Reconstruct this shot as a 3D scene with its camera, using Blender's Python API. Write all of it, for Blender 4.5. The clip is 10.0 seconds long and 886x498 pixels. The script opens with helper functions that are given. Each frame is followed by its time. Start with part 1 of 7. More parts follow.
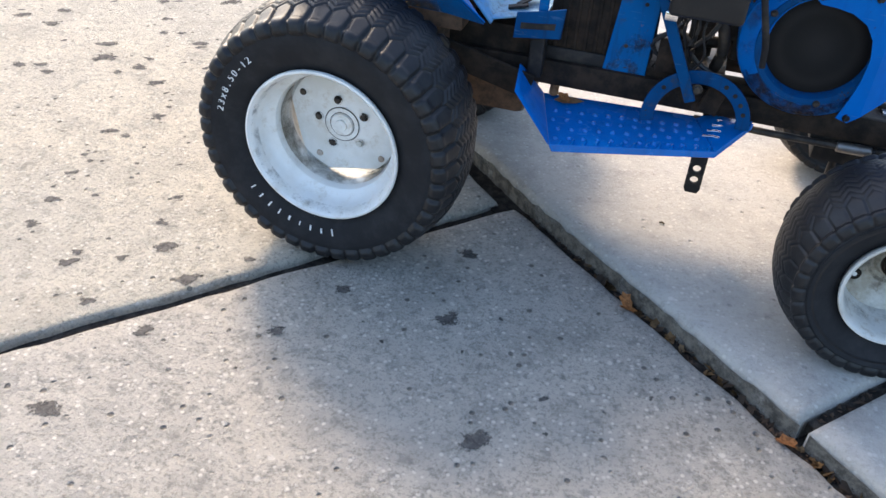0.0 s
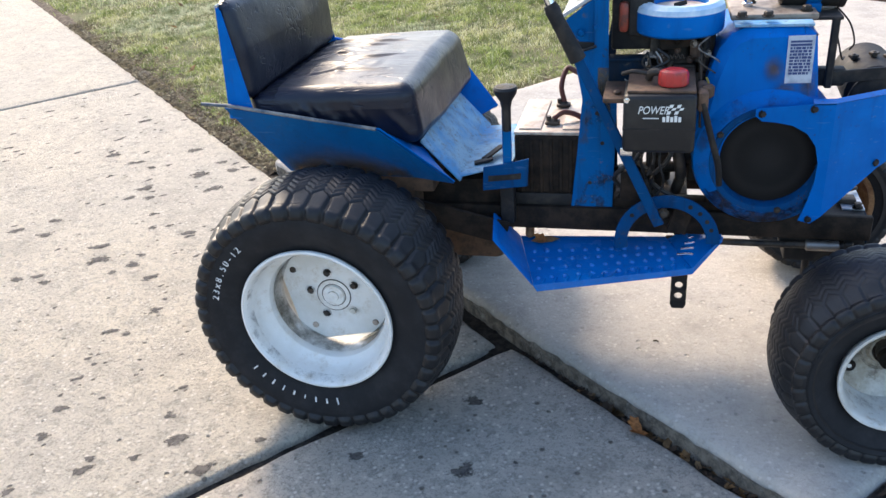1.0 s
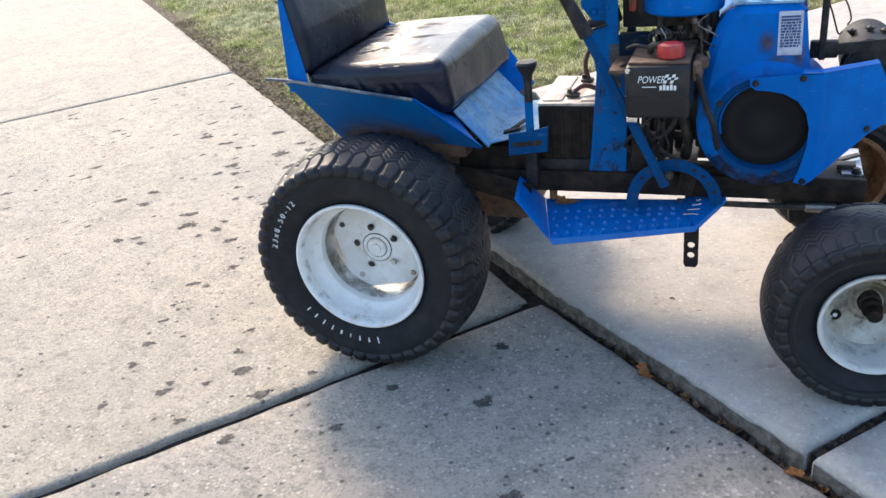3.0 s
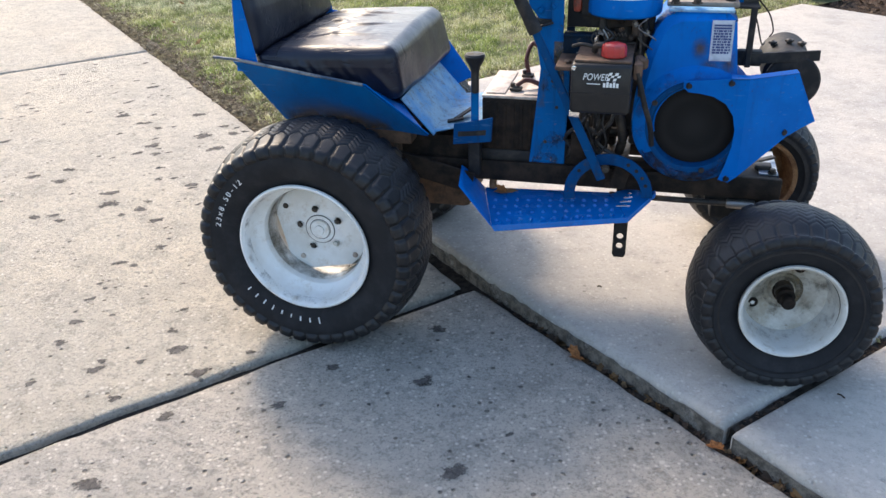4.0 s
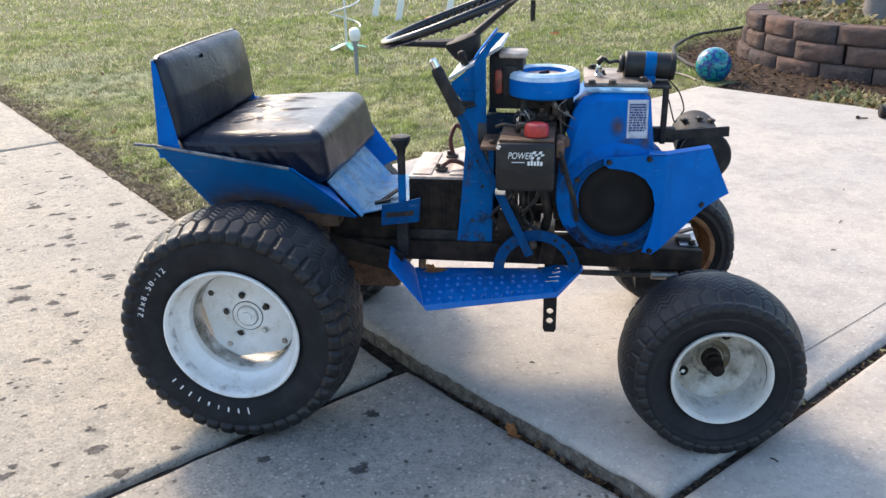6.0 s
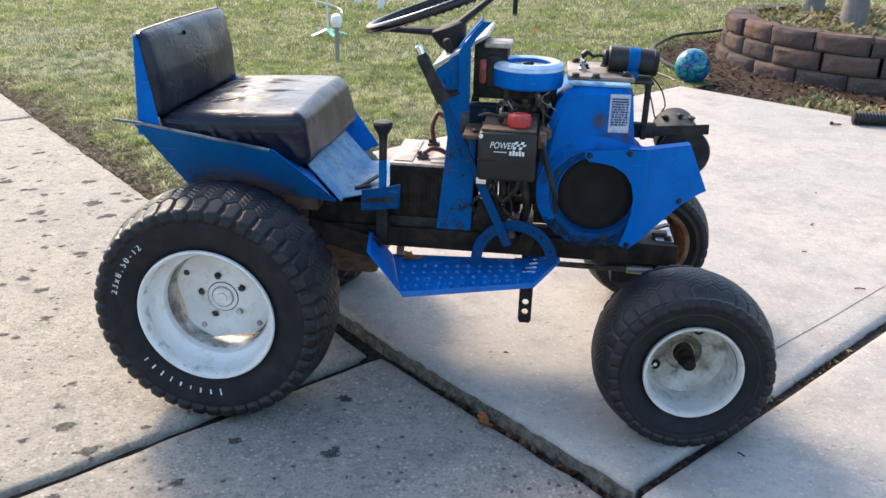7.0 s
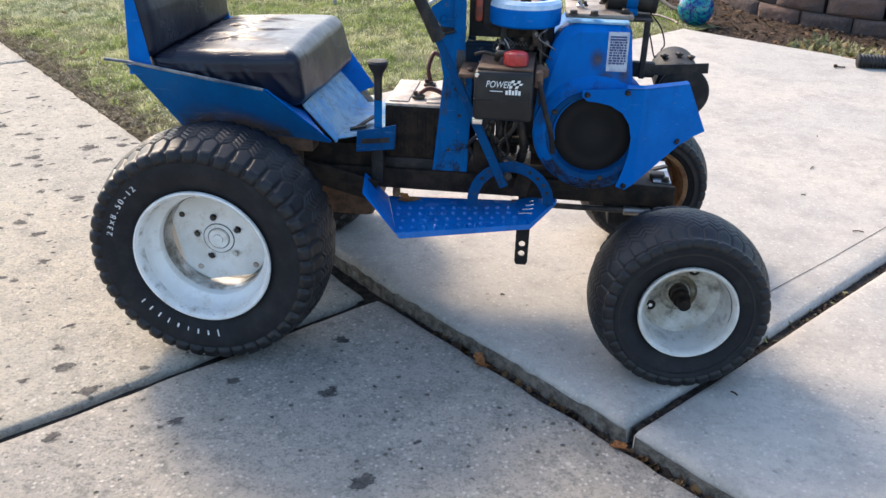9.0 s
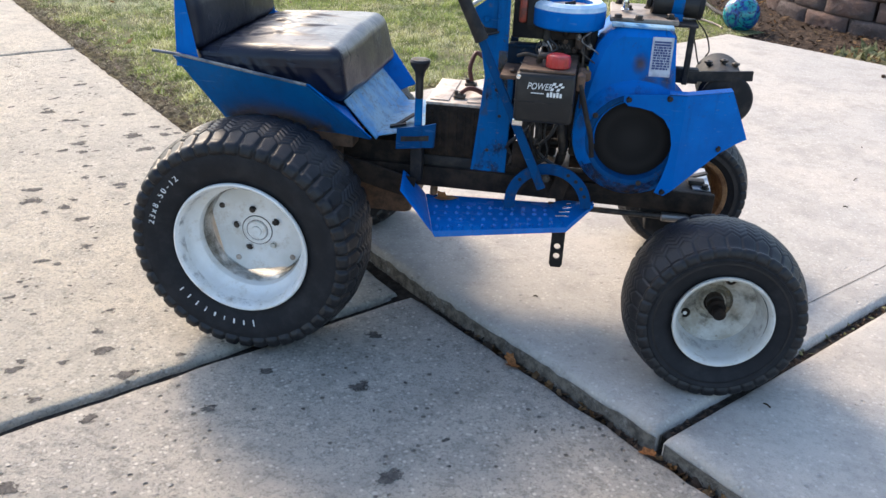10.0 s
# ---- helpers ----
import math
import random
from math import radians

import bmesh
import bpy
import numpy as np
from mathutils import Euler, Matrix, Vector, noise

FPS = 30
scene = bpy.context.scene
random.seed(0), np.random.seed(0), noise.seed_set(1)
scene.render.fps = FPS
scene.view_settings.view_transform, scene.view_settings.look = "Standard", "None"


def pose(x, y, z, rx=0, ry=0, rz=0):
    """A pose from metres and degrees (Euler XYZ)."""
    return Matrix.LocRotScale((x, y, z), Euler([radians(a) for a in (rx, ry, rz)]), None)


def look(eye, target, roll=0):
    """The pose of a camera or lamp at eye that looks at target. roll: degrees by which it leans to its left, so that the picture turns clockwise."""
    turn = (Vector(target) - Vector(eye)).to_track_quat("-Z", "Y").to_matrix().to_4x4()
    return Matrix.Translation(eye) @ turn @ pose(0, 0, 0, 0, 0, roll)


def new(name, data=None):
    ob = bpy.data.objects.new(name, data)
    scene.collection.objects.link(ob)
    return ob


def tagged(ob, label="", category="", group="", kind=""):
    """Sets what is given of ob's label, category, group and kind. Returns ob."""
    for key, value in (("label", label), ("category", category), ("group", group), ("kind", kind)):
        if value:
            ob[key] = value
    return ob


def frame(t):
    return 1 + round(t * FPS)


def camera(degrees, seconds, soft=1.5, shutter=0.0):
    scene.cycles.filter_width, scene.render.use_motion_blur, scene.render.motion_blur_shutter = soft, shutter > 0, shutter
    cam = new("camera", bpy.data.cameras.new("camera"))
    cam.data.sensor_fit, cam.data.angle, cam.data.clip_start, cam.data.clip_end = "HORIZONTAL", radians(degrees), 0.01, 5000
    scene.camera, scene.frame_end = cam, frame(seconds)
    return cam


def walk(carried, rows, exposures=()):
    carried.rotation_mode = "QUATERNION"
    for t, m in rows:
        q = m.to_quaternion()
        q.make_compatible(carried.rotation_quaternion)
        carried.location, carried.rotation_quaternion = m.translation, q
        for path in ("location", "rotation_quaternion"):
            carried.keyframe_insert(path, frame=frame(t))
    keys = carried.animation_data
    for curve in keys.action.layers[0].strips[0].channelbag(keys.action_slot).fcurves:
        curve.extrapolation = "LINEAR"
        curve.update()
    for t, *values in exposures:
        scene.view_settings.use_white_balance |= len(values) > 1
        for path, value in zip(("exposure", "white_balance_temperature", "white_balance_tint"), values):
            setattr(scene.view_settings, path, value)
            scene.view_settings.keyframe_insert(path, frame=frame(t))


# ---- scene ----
cam = camera(55.89, 10.0)
PATH = [
    (0.0, 0.6467, -1.3313, 1.1291, 53.317, -3.178, 18.159),
    (0.5, 0.6544, -1.3305, 1.1661, 59.417, 0.967, 8.522),
    (1.0, 0.6611, -1.3548, 1.1891, 62.589, 4.053, 13.393),
    (1.5, 0.6758, -1.3514, 1.1886, 66.053, 1.994, 6.181),
    (2.0, 0.7329, -1.3884, 1.1955, 67.183, 1.475, 5.439),
    (2.5, 0.8738, -1.4786, 1.1942, 64.343, 5.301, 16.358),
    (2.7, 0.8927, -1.5105, 1.1934, 63.363, 6.987, 20.347),
    (3.8, 0.7917, -1.6341, 1.2048, 61.745, 1.334, 16.158),
    (4.0, 0.7866, -1.6476, 1.2026, 62.412, 1.416, 14.147),
    (4.5, 0.7762, -1.6541, 1.1924, 67.176, 0.155, 8.059),
    (5.0, 0.7673, -1.6482, 1.1877, 66.244, 0.732, 8.504),
    (5.2, 0.7652, -1.6501, 1.1925, 67.554, 1.200, 9.740),
    (6.5, 0.7610, -1.6430, 1.1935, 67.909, 0.204, 7.204),
    (7.0, 0.7510, -1.6549, 1.1838, 67.429, -1.444, 7.428),
    (7.5, 0.7539, -1.6683, 1.1690, 66.071, -1.279, 8.413),
    (8.0, 0.7671, -1.6929, 1.1731, 66.469, 0.454, 11.160),
    (8.5, 0.7643, -1.6773, 1.1704, 65.657, -0.085, 10.887),
    (9.0, 0.7638, -1.6555, 1.1659, 63.904, -1.350, 7.465),
    (9.5, 0.7558, -1.6511, 1.1646, 62.326, -2.132, 8.856),
    (10.0, 0.7581, -1.6618, 1.1727, 63.641, -2.250, 10.400),
]
walk(cam, [(t, pose(x, y, z, rx, ry, rz)) for t, x, y, z, rx, ry, rz in PATH], [(0.0, 1.5), (0.5, 1.45), (1.0, 1.38), (2.0, 1.36), (2.5, 1.42), (3.2, 1.34), (4.0, 1.27)])

# ---- light ----
world = bpy.data.worlds.new("sky")
scene.world = world
world.use_nodes = True
wn = world.node_tree.nodes
sky = wn.new("ShaderNodeTexSky")
sky.sky_type = "NISHITA"
sky.sun_disc = False
SUN_EL, SUN_AZ = radians(38.5), radians(-42)          # azimuth from +y towards +x
sky.sun_elevation, sky.sun_rotation = SUN_EL, SUN_AZ
sky.air_density, sky.dust_density, sky.ozone_density = 1.15, 2.4, 3.0
world.node_tree.links.new(sky.outputs[0], wn["Background"].inputs[0])
wn["Background"].inputs[1].default_value = 0.174
sun = new("sun", bpy.data.lights.new("sun", "SUN"))
sun.data.energy, sun.data.angle, sun.data.color = 2.36, radians(13.0), (1.0, 0.80, 0.59)
sun.matrix_world = look((0, 0, 0), (-math.sin(SUN_AZ) * math.cos(SUN_EL), -math.cos(SUN_AZ) * math.cos(SUN_EL), -math.sin(SUN_EL)))


# ---- materials ----
class Mat:
    """A node material with short calls for its nodes."""

    def __init__(self, name, rough=0.6, metal=0.0, coat=0.0, spec=0.5):
        self.m = bpy.data.materials.new(name)
        self.m.use_nodes = True
        self.t = self.m.node_tree
        self.b = self.t.nodes["Principled BSDF"]
        self.b.inputs["Roughness"].default_value = rough
        self.b.inputs["Metallic"].default_value = metal
        self.b.inputs["Coat Weight"].default_value = coat
        self.b.inputs["Coat Roughness"].default_value = 0.12
        self.b.inputs["Specular IOR Level"].default_value = spec
        self.co = self.t.nodes.new("ShaderNodeTexCoord").outputs["Object"]

    def link(self, a, b):
        self.t.links.new(a, b)

    def noise(self, scale, detail=4.0, rough=0.6, vec=None, dist=0.0):
        n = self.t.nodes.new("ShaderNodeTexNoise")
        n.inputs["Scale"].default_value, n.inputs["Detail"].default_value = scale, detail
        n.inputs["Roughness"].default_value, n.inputs["Distortion"].default_value = rough, dist
        self.link(vec or self.co, n.inputs["Vector"])
        return n.outputs["Fac"]

    def voro(self, scale, feature="F1", out="Distance", vec=None, rand=1.0):
        n = self.t.nodes.new("ShaderNodeTexVoronoi")
        n.feature = feature
        n.inputs["Scale"].default_value, n.inputs["Randomness"].default_value = scale, rand
        self.link(vec or self.co, n.inputs["Vector"])
        return n.outputs[out]

    def ramp(self, fac, lo, hi, a=0.0, b=1.0):
        n = self.t.nodes.new("ShaderNodeMapRange")
        n.interpolation_type = "SMOOTHSTEP"
        for k, v in zip(("From Min", "From Max", "To Min", "To Max"), (lo, hi, a, b)):
            n.inputs[k].default_value = v
        self.link(fac, n.inputs["Value"])
        return n.outputs["Result"]

    def math(self, op, a, b):
        n = self.t.nodes.new("ShaderNodeMath")
        n.operation = op
        for k, v in enumerate((a, b)):
            if isinstance(v, (int, float)):
                n.inputs[k].default_value = v
            else:
                self.link(v, n.inputs[k])
        return n.outputs[0]

    def mix(self, fac, a, b):
        n = self.t.nodes.new("ShaderNodeMix")
        n.data_type = "RGBA"
        for k, v in ((0, fac), (6, a), (7, b)):
            if isinstance(v, (tuple, list)):
                n.inputs[k].default_value = (*v, 1.0)
            elif isinstance(v, (int, float)):
                n.inputs[k].default_value = v
            else:
                self.link(v, n.inputs[k])
        return n.outputs[2]

    def color(self, v):
        if isinstance(v, (tuple, list)):
            self.b.inputs["Base Color"].default_value = (*v, 1.0)
        else:
            self.link(v, self.b.inputs["Base Color"])
        return self

    def rough(self, v):
        self.link(v, self.b.inputs["Roughness"])
        return self

    def bump(self, height, strength=0.3, dist=0.002):
        n = self.t.nodes.new("ShaderNodeBump")
        n.inputs["Strength"].default_value, n.inputs["Distance"].default_value = strength, dist
        self.link(height, n.inputs["Height"])
        self.link(n.outputs["Normal"], self.b.inputs["Normal"])
        return self

    def random(self):
        return self.t.nodes.new("ShaderNodeObjectInfo").outputs["Random"]

    def island(self):
        return self.t.nodes.new("ShaderNodeNewGeometry").outputs["Random Per Island"]


def concrete(name, base, warm, worn):
    """Weathered concrete: broad tint, mottling, sand grain, pale aggregate and dark pits."""
    m = Mat(name, rough=0.9, spec=0.2)
    c = m.mix(m.ramp(m.noise(1.1, 5, 0.6), 0.36, 0.66), base, warm)
    c = m.mix(m.ramp(m.noise(6, 8, 0.75), 0.42, 0.66, 0, 0.55), c, tuple(v * 0.70 for v in base))
    c = m.mix(m.ramp(m.noise(30, 7, 0.75), 0.47, 0.66, 0, min(0.85, 0.7 * worn)), c, tuple(v * 0.60 for v in base))
    fine = m.noise(120, 5, 0.8)
    c = m.mix(m.ramp(fine, 0.48, 0.66, 0, 0.6 * worn), c, tuple(v * 0.50 for v in base))
    pale = m.math("MULTIPLY", m.ramp(m.voro(62), 0.16, 0.32, 1, 0), m.ramp(m.noise(26, 4), 0.45, 0.53))
    chip = m.math("MULTIPLY", m.ramp(m.voro(21), 0.08, 0.17, 1, 0), m.ramp(m.noise(9, 3), 0.50, 0.56))
    pale = m.math("MAXIMUM", pale, chip)
    c = m.mix(m.math("MULTIPLY", pale, min(0.8, 0.62 * worn)), c, (0.78, 0.73, 0.65))
    pit = m.math("MULTIPLY", m.ramp(m.voro(30), 0.10, 0.20, 1, 0), m.ramp(m.noise(12, 3), 0.50, 0.58))
    c = m.mix(m.math("MULTIPLY", pit, min(0.75, 0.6 * worn)), c, (0.10, 0.09, 0.08))
    c = m.mix(m.ramp(m.noise(2.7, 8, 0.75, dist=0.6), 0.56, 0.74, 0, 0.45), c, (0.19, 0.17, 0.145))
    m.color(c)
    h = m.math("SUBTRACT", m.math("ADD", fine, m.noise(45, 6, 0.7)), m.math("MULTIPLY", pit, 1.5))
    return m.bump(h, min(1.0, 0.9 * worn + 0.1), 0.016 + 0.006 * max(0.0, worn - 1.0)).m


M = {}
M["drive"] = concrete("driveway concrete", (0.585, 0.535, 0.450), (0.655, 0.582, 0.465), 1.1)
M["drive_grey"] = concrete("greyer driveway concrete", (0.530, 0.495, 0.440), (0.585, 0.530, 0.455), 1.2)
M["patio"] = concrete("patio concrete", (0.395, 0.374, 0.343), (0.470, 0.426, 0.370), 0.40)


def paint(name, col, dirt=0.25, rust=0.0, rough=0.42, coat=0.0, spec=0.06):
    """Old enamel: uneven tone, run-down dirt streaks, scratches, chips and, where asked, rust."""
    m = Mat(name, rough=rough, coat=coat, spec=spec)
    c = m.mix(m.ramp(m.noise(5, 4), 0.38, 0.64), col, (col[0], col[1] * 1.12, col[2] * 1.06))
    c = m.mix(m.ramp(m.noise(14, 5), 0.35, 0.7, 0, 0.45), c, tuple(v * 0.66 for v in col))
    mp = m.t.nodes.new("ShaderNodeMapping")
    mp.inputs["Scale"].default_value = (42.0, 42.0, 5.0)
    m.link(m.co, mp.inputs["Vector"])
    c = m.mix(m.ramp(m.noise(1.0, 5, 0.65, vec=mp.outputs[0]), 0.50, 0.72, 0, 0.25 + 0.6 * dirt), c, tuple(v * 0.45 + 0.008 for v in col))
    mp2 = m.t.nodes.new("ShaderNodeMapping")
    mp2.inputs["Scale"].default_value = (16.0, 120.0, 150.0)
    mp2.inputs["Rotation"].default_value = (0.0, 0.5, 0.0)
    m.link(m.co, mp2.inputs["Vector"])
    c = m.mix(m.ramp(m.noise(1.0, 3, 0.5, vec=mp2.outputs[0]), 0.66, 0.72, 0, 0.22), c, (0.12, 0.22, 0.36))
    c = m.mix(m.ramp(m.noise(30, 8, 0.75), 0.58, 0.74, 0, dirt), c, (0.10, 0.085, 0.06))
    c = m.mix(m.ramp(m.noise(8, 7, 0.75, dist=0.8), 0.58, 0.72, 0, dirt), c, (0.05, 0.05, 0.05))
    chip = m.math("MULTIPLY", m.ramp(m.noise(130, 3, 0.6), 0.63, 0.67), m.ramp(m.noise(9, 4), 0.50, 0.60))
    c = m.mix(m.math("MULTIPLY", chip, min(1.0, 0.35 + dirt)), c, (0.045, 0.032, 0.025))
    wear = m.noise(20, 6, 0.7)
    if rust:
        r = m.ramp(m.noise(11, 9, 0.78), 0.66 - 0.15 * rust, 0.74 - 0.12 * rust)
        c = m.mix(r, c, m.mix(m.noise(60), (0.16, 0.06, 0.02), (0.34, 0.20, 0.10)))
        m.rough(m.mix(r, (rough,) * 3, (0.8,) * 3))
    else:
        m.rough(m.ramp(wear, 0.3, 0.7, rough * 0.8, min(0.9, rough * 1.35)))
    m.color(c)
    return m.bump(m.math("ADD", m.noise(120, 4, 0.7), m.math("MULTIPLY", m.noise(6, 2), 2.0)), 0.10, 0.002).m


M["blue"] = paint("bright blue paint", (0.0, 0.120, 0.44), 0.14)
M["blue_gloss"] = paint("glossy fresh blue paint", (0.0, 0.132, 0.46), 0.10, 0.0, 0.22, 0.3, 0.2)
# near fender only: blue darkened because that flank faces away from the sun
M["blue_fender_shade"] = paint("dull blue paint with shade in its tone", (0.0, 0.088, 0.28), 0.22, 0.0, 0.5)
# next two: wear and dirt, with the shade on tower and levers put into the tone
M["blue_worn_shade"] = paint("scuffed blue paint darkened for shade", (0.0, 0.098, 0.30), 0.6, 0.32, 0.5)
M["blue_grimy_shade"] = paint("oily scuffed blue paint darkened for shade", (0.002, 0.055, 0.17), 0.8, 0.15, 0.55)
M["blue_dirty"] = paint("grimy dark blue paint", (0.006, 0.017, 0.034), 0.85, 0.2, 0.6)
m = Mat("pale worn blue steel", 0.58, 0.0, 0.0, 0.2)
c = m.mix(m.ramp(m.noise(7, 6), 0.38, 0.62), (0.06, 0.25, 0.50), (0.24, 0.40, 0.52))
c = m.mix(m.ramp(m.noise(26, 9, 0.85), 0.48, 0.66, 0, 0.75), c, (0.15, 0.15, 0.13))
c = m.mix(m.ramp(m.noise(75, 8, 0.8), 0.55, 0.66), c, (0.07, 0.06, 0.05))
M["blue_pale"] = m.color(m.mix(m.ramp(m.noise(22, 8, 0.8), 0.64, 0.70), c, (0.17, 0.09, 0.04))).bump(m.noise(90), 0.08).m

m = Mat("worn bare edge", 0.55, 0.3, spec=0.3)
M["edge_worn"] = m.color(m.mix(m.ramp(m.noise(14, 7, 0.7), 0.40, 0.62), (0.26, 0.25, 0.23), (0.05, 0.075, 0.11))).m

m = Mat("black vinyl", 0.25, 0.0, 0.24, 0.27)
m.b.inputs["Coat Roughness"].default_value = 0.30
mp = m.t.nodes.new("ShaderNodeMapping")
mp.inputs["Scale"].default_value = (5.0, 24.0, 24.0)
m.link(m.co, mp.inputs["Vector"])
fold = m.noise(1.0, 3, 0.5, vec=mp.outputs[0], dist=0.5)
line = m.math("ABSOLUTE", m.math("SUBTRACT", m.noise(0.9, 2, 0.5, vec=mp.outputs[0], dist=1.1), 0.5), 0.0)
line = m.math("MULTIPLY", m.ramp(line, 0.0, 0.035, 1, 0), m.ramp(m.noise(9, 3), 0.45, 0.58))
fold = m.math("SUBTRACT", fold, m.math("MULTIPLY", line, 1.3))
M["vinyl"] = m.color(m.mix(m.ramp(m.noise(6, 5), 0.4, 0.7), (0.005, 0.007, 0.016), (0.010, 0.013, 0.026))).rough(m.ramp(m.noise(16, 6), 0.3, 0.7, 0.34, 0.47)).bump(m.math("ADD", m.math("MULTIPLY", fold, 1.1), m.math("MULTIPLY", m.noise(420, 2), 0.25)), 0.32, 0.006).m

m = Mat("tyre rubber", 0.75, spec=0.25)
c = m.mix(m.ramp(m.noise(18, 6, 0.7), 0.4, 0.72), (0.012, 0.0122, 0.0140), (0.023, 0.023, 0.025))
M["rubber"] = m.color(c).bump(m.noise(150, 4), 0.2, 0.002).m
m = Mat("dusty tread rubber", 0.46, spec=0.32)
c = m.mix(m.ramp(m.noise(25, 7, 0.75), 0.40, 0.68), (0.010, 0.010, 0.0115), (0.020, 0.0195, 0.0205))
M["tread"] = m.color(c).bump(m.noise(130, 4), 0.25, 0.002).m

m = Mat("white rim enamel", 0.42, 0.0, 0.15)
c = m.mix(m.ramp(m.noise(9, 5), 0.4, 0.66), (0.77, 0.765, 0.74), (0.66, 0.645, 0.60))
c = m.mix(m.ramp(m.noise(16, 9, 0.8), 0.50, 0.70, 0, 0.55), c, (0.42, 0.33, 0.21))
c = m.mix(m.ramp(m.noise(60, 9, 0.8), 0.66, 0.71), c, (0.10, 0.07, 0.045))
M["rim"] = m.color(c).bump(m.noise(80), 0.08).m
m = Mat("cream rim enamel", 0.5, 0.0, 0.1)
c = m.mix(m.ramp(m.noise(9, 5), 0.4, 0.66), (0.60, 0.59, 0.55), (0.48, 0.46, 0.41))
c = m.mix(m.ramp(m.noise(30, 9, 0.8), 0.53, 0.70, 0, 0.7), c, (0.28, 0.21, 0.13))
M["rim_cream"] = m.color(c).bump(m.noise(80), 0.1).m
m = Mat("dirty cream rim enamel", 0.55)
c = m.mix(m.ramp(m.noise(10, 6, 0.7), 0.36, 0.62), (0.60, 0.58, 0.52), (0.36, 0.32, 0.25))
c = m.mix(m.ramp(m.noise(34, 9, 0.8), 0.55, 0.68, 0, 0.85), c, (0.16, 0.12, 0.08))
M["rim_dirty"] = m.color(c).bump(m.noise(70), 0.12).m
m = Mat("rusty rim", 0.75)
M["rust"] = m.color(m.mix(m.ramp(m.noise(28, 8, 0.75), 0.35, 0.68), (0.13, 0.055, 0.02), (0.36, 0.20, 0.09))).bump(m.noise(90, 6), 0.35).m

m = Mat("greasy cast iron", 0.6, 0.3)
M["iron"] = m.color(m.mix(m.ramp(m.noise(22, 7), 0.38, 0.68), (0.017, 0.015, 0.0135), (0.074, 0.056, 0.042))).bump(m.noise(70, 6), 0.35).m
m = Mat("brown oily dirt on iron", 0.75, 0.0, spec=0.2)
M["greasy"] = m.color(m.mix(m.ramp(m.noise(24, 8, 0.7), 0.36, 0.68), (0.009, 0.0065, 0.005), (0.036, 0.023, 0.015))).bump(m.noise(60, 7, 0.7), 0.5).m
m = Mat("bare worn steel", 0.45, 0.8)
M["steel"] = m.color(m.mix(m.ramp(m.noise(30, 7), 0.36, 0.66), (0.34, 0.31, 0.28), (0.13, 0.095, 0.07))).bump(m.noise(90), 0.15).m
M["chrome"] = Mat("chrome", 0.16, 1.0).color((0.72, 0.72, 0.72)).m
m = Mat("tan oxidised aluminium", 0.55, 0.35)
M["alu"] = m.color(m.mix(m.ramp(m.noise(24, 6), 0.38, 0.66), (0.27, 0.225, 0.18), (0.12, 0.085, 0.06))).bump(m.noise(120, 5), 0.25).m
m = Mat("brown corroded casting", 0.7, 0.2)
M["brown"] = m.color(m.mix(m.ramp(m.noise(30, 7, 0.7), 0.36, 0.66), (0.15, 0.085, 0.052), (0.05, 0.032, 0.022))).bump(m.noise(80, 6), 0.35).m
m = Mat("black plastic", 0.45, spec=0.3)
M["black"] = m.color(m.mix(m.ramp(m.noise(18, 6), 0.42, 0.72), (0.014, 0.0135, 0.014), (0.032, 0.029, 0.026))).bump(m.noise(160, 4), 0.1).m
m = Mat("glossy black plastic", 0.22, spec=0.5)
M["gloss"] = m.color(m.mix(m.ramp(m.noise(18, 6), 0.42, 0.72), (0.005, 0.005, 0.006), (0.012, 0.012, 0.013))).bump(m.noise(160, 4), 0.06).m
m = Mat("matt black steel", 0.65, spec=0.25)
M["matt"] = m.color(m.mix(m.ramp(m.noise(26, 7), 0.42, 0.72), (0.015, 0.014, 0.0145), (0.046, 0.038, 0.031))).bump(m.noise(120, 4), 0.18).m
m = Mat("red plastic", 0.4, coat=0.2)
M["red"] = m.color(m.mix(m.ramp(m.noise(40, 5), 0.45, 0.7), (0.42, 0.018, 0.015), (0.24, 0.015, 0.012))).m
m = Mat("red grimy enamel", 0.5)
M["red_dirty"] = m.color(m.mix(m.ramp(m.noise(40, 6), 0.4, 0.65), (0.30, 0.05, 0.025), (0.09, 0.035, 0.025))).m
m = Mat("fine dark screen", 0.8, spec=0.2)
M["screen"] = m.color(m.mix(m.ramp(m.voro(520, rand=0.0), 0.25, 0.5), (0.003, 0.003, 0.003), (0.017, 0.015, 0.014))).bump(m.voro(520, rand=0.0), 0.3, 0.001).m
M["white"] = Mat("white print", 0.6).color((0.72, 0.72, 0.70)).m
m = Mat("tyre lettering paint", 0.7)
M["letter"] = m.color(m.mix(m.ramp(m.noise(160, 5), 0.45, 0.68), (0.74, 0.74, 0.73), (0.42, 0.42, 0.41))).m
m = Mat("silver sticker", 0.4)
M["sticker"] = m.color(m.mix(m.ramp(m.noise(50, 5), 0.4, 0.7), (0.46, 0.51, 0.58), (0.28, 0.32, 0.40))).m
M["ink"] = Mat("dark blue ink", 0.5).color((0.02, 0.045, 0.16)).m
m = Mat("chalky pale blue paint", 0.5)
M["lid"] = m.color(m.mix(m.ramp(m.noise(16, 6, 0.7), 0.36, 0.64), (0.62, 0.70, 0.76), (0.34, 0.50, 0.66))).m
m = Mat("scratched bare dash metal", 0.4, 0.25)
c = m.mix(m.ramp(m.noise(18, 8, 0.75), 0.40, 0.62), (0.52, 0.54, 0.55), (0.26, 0.30, 0.36))
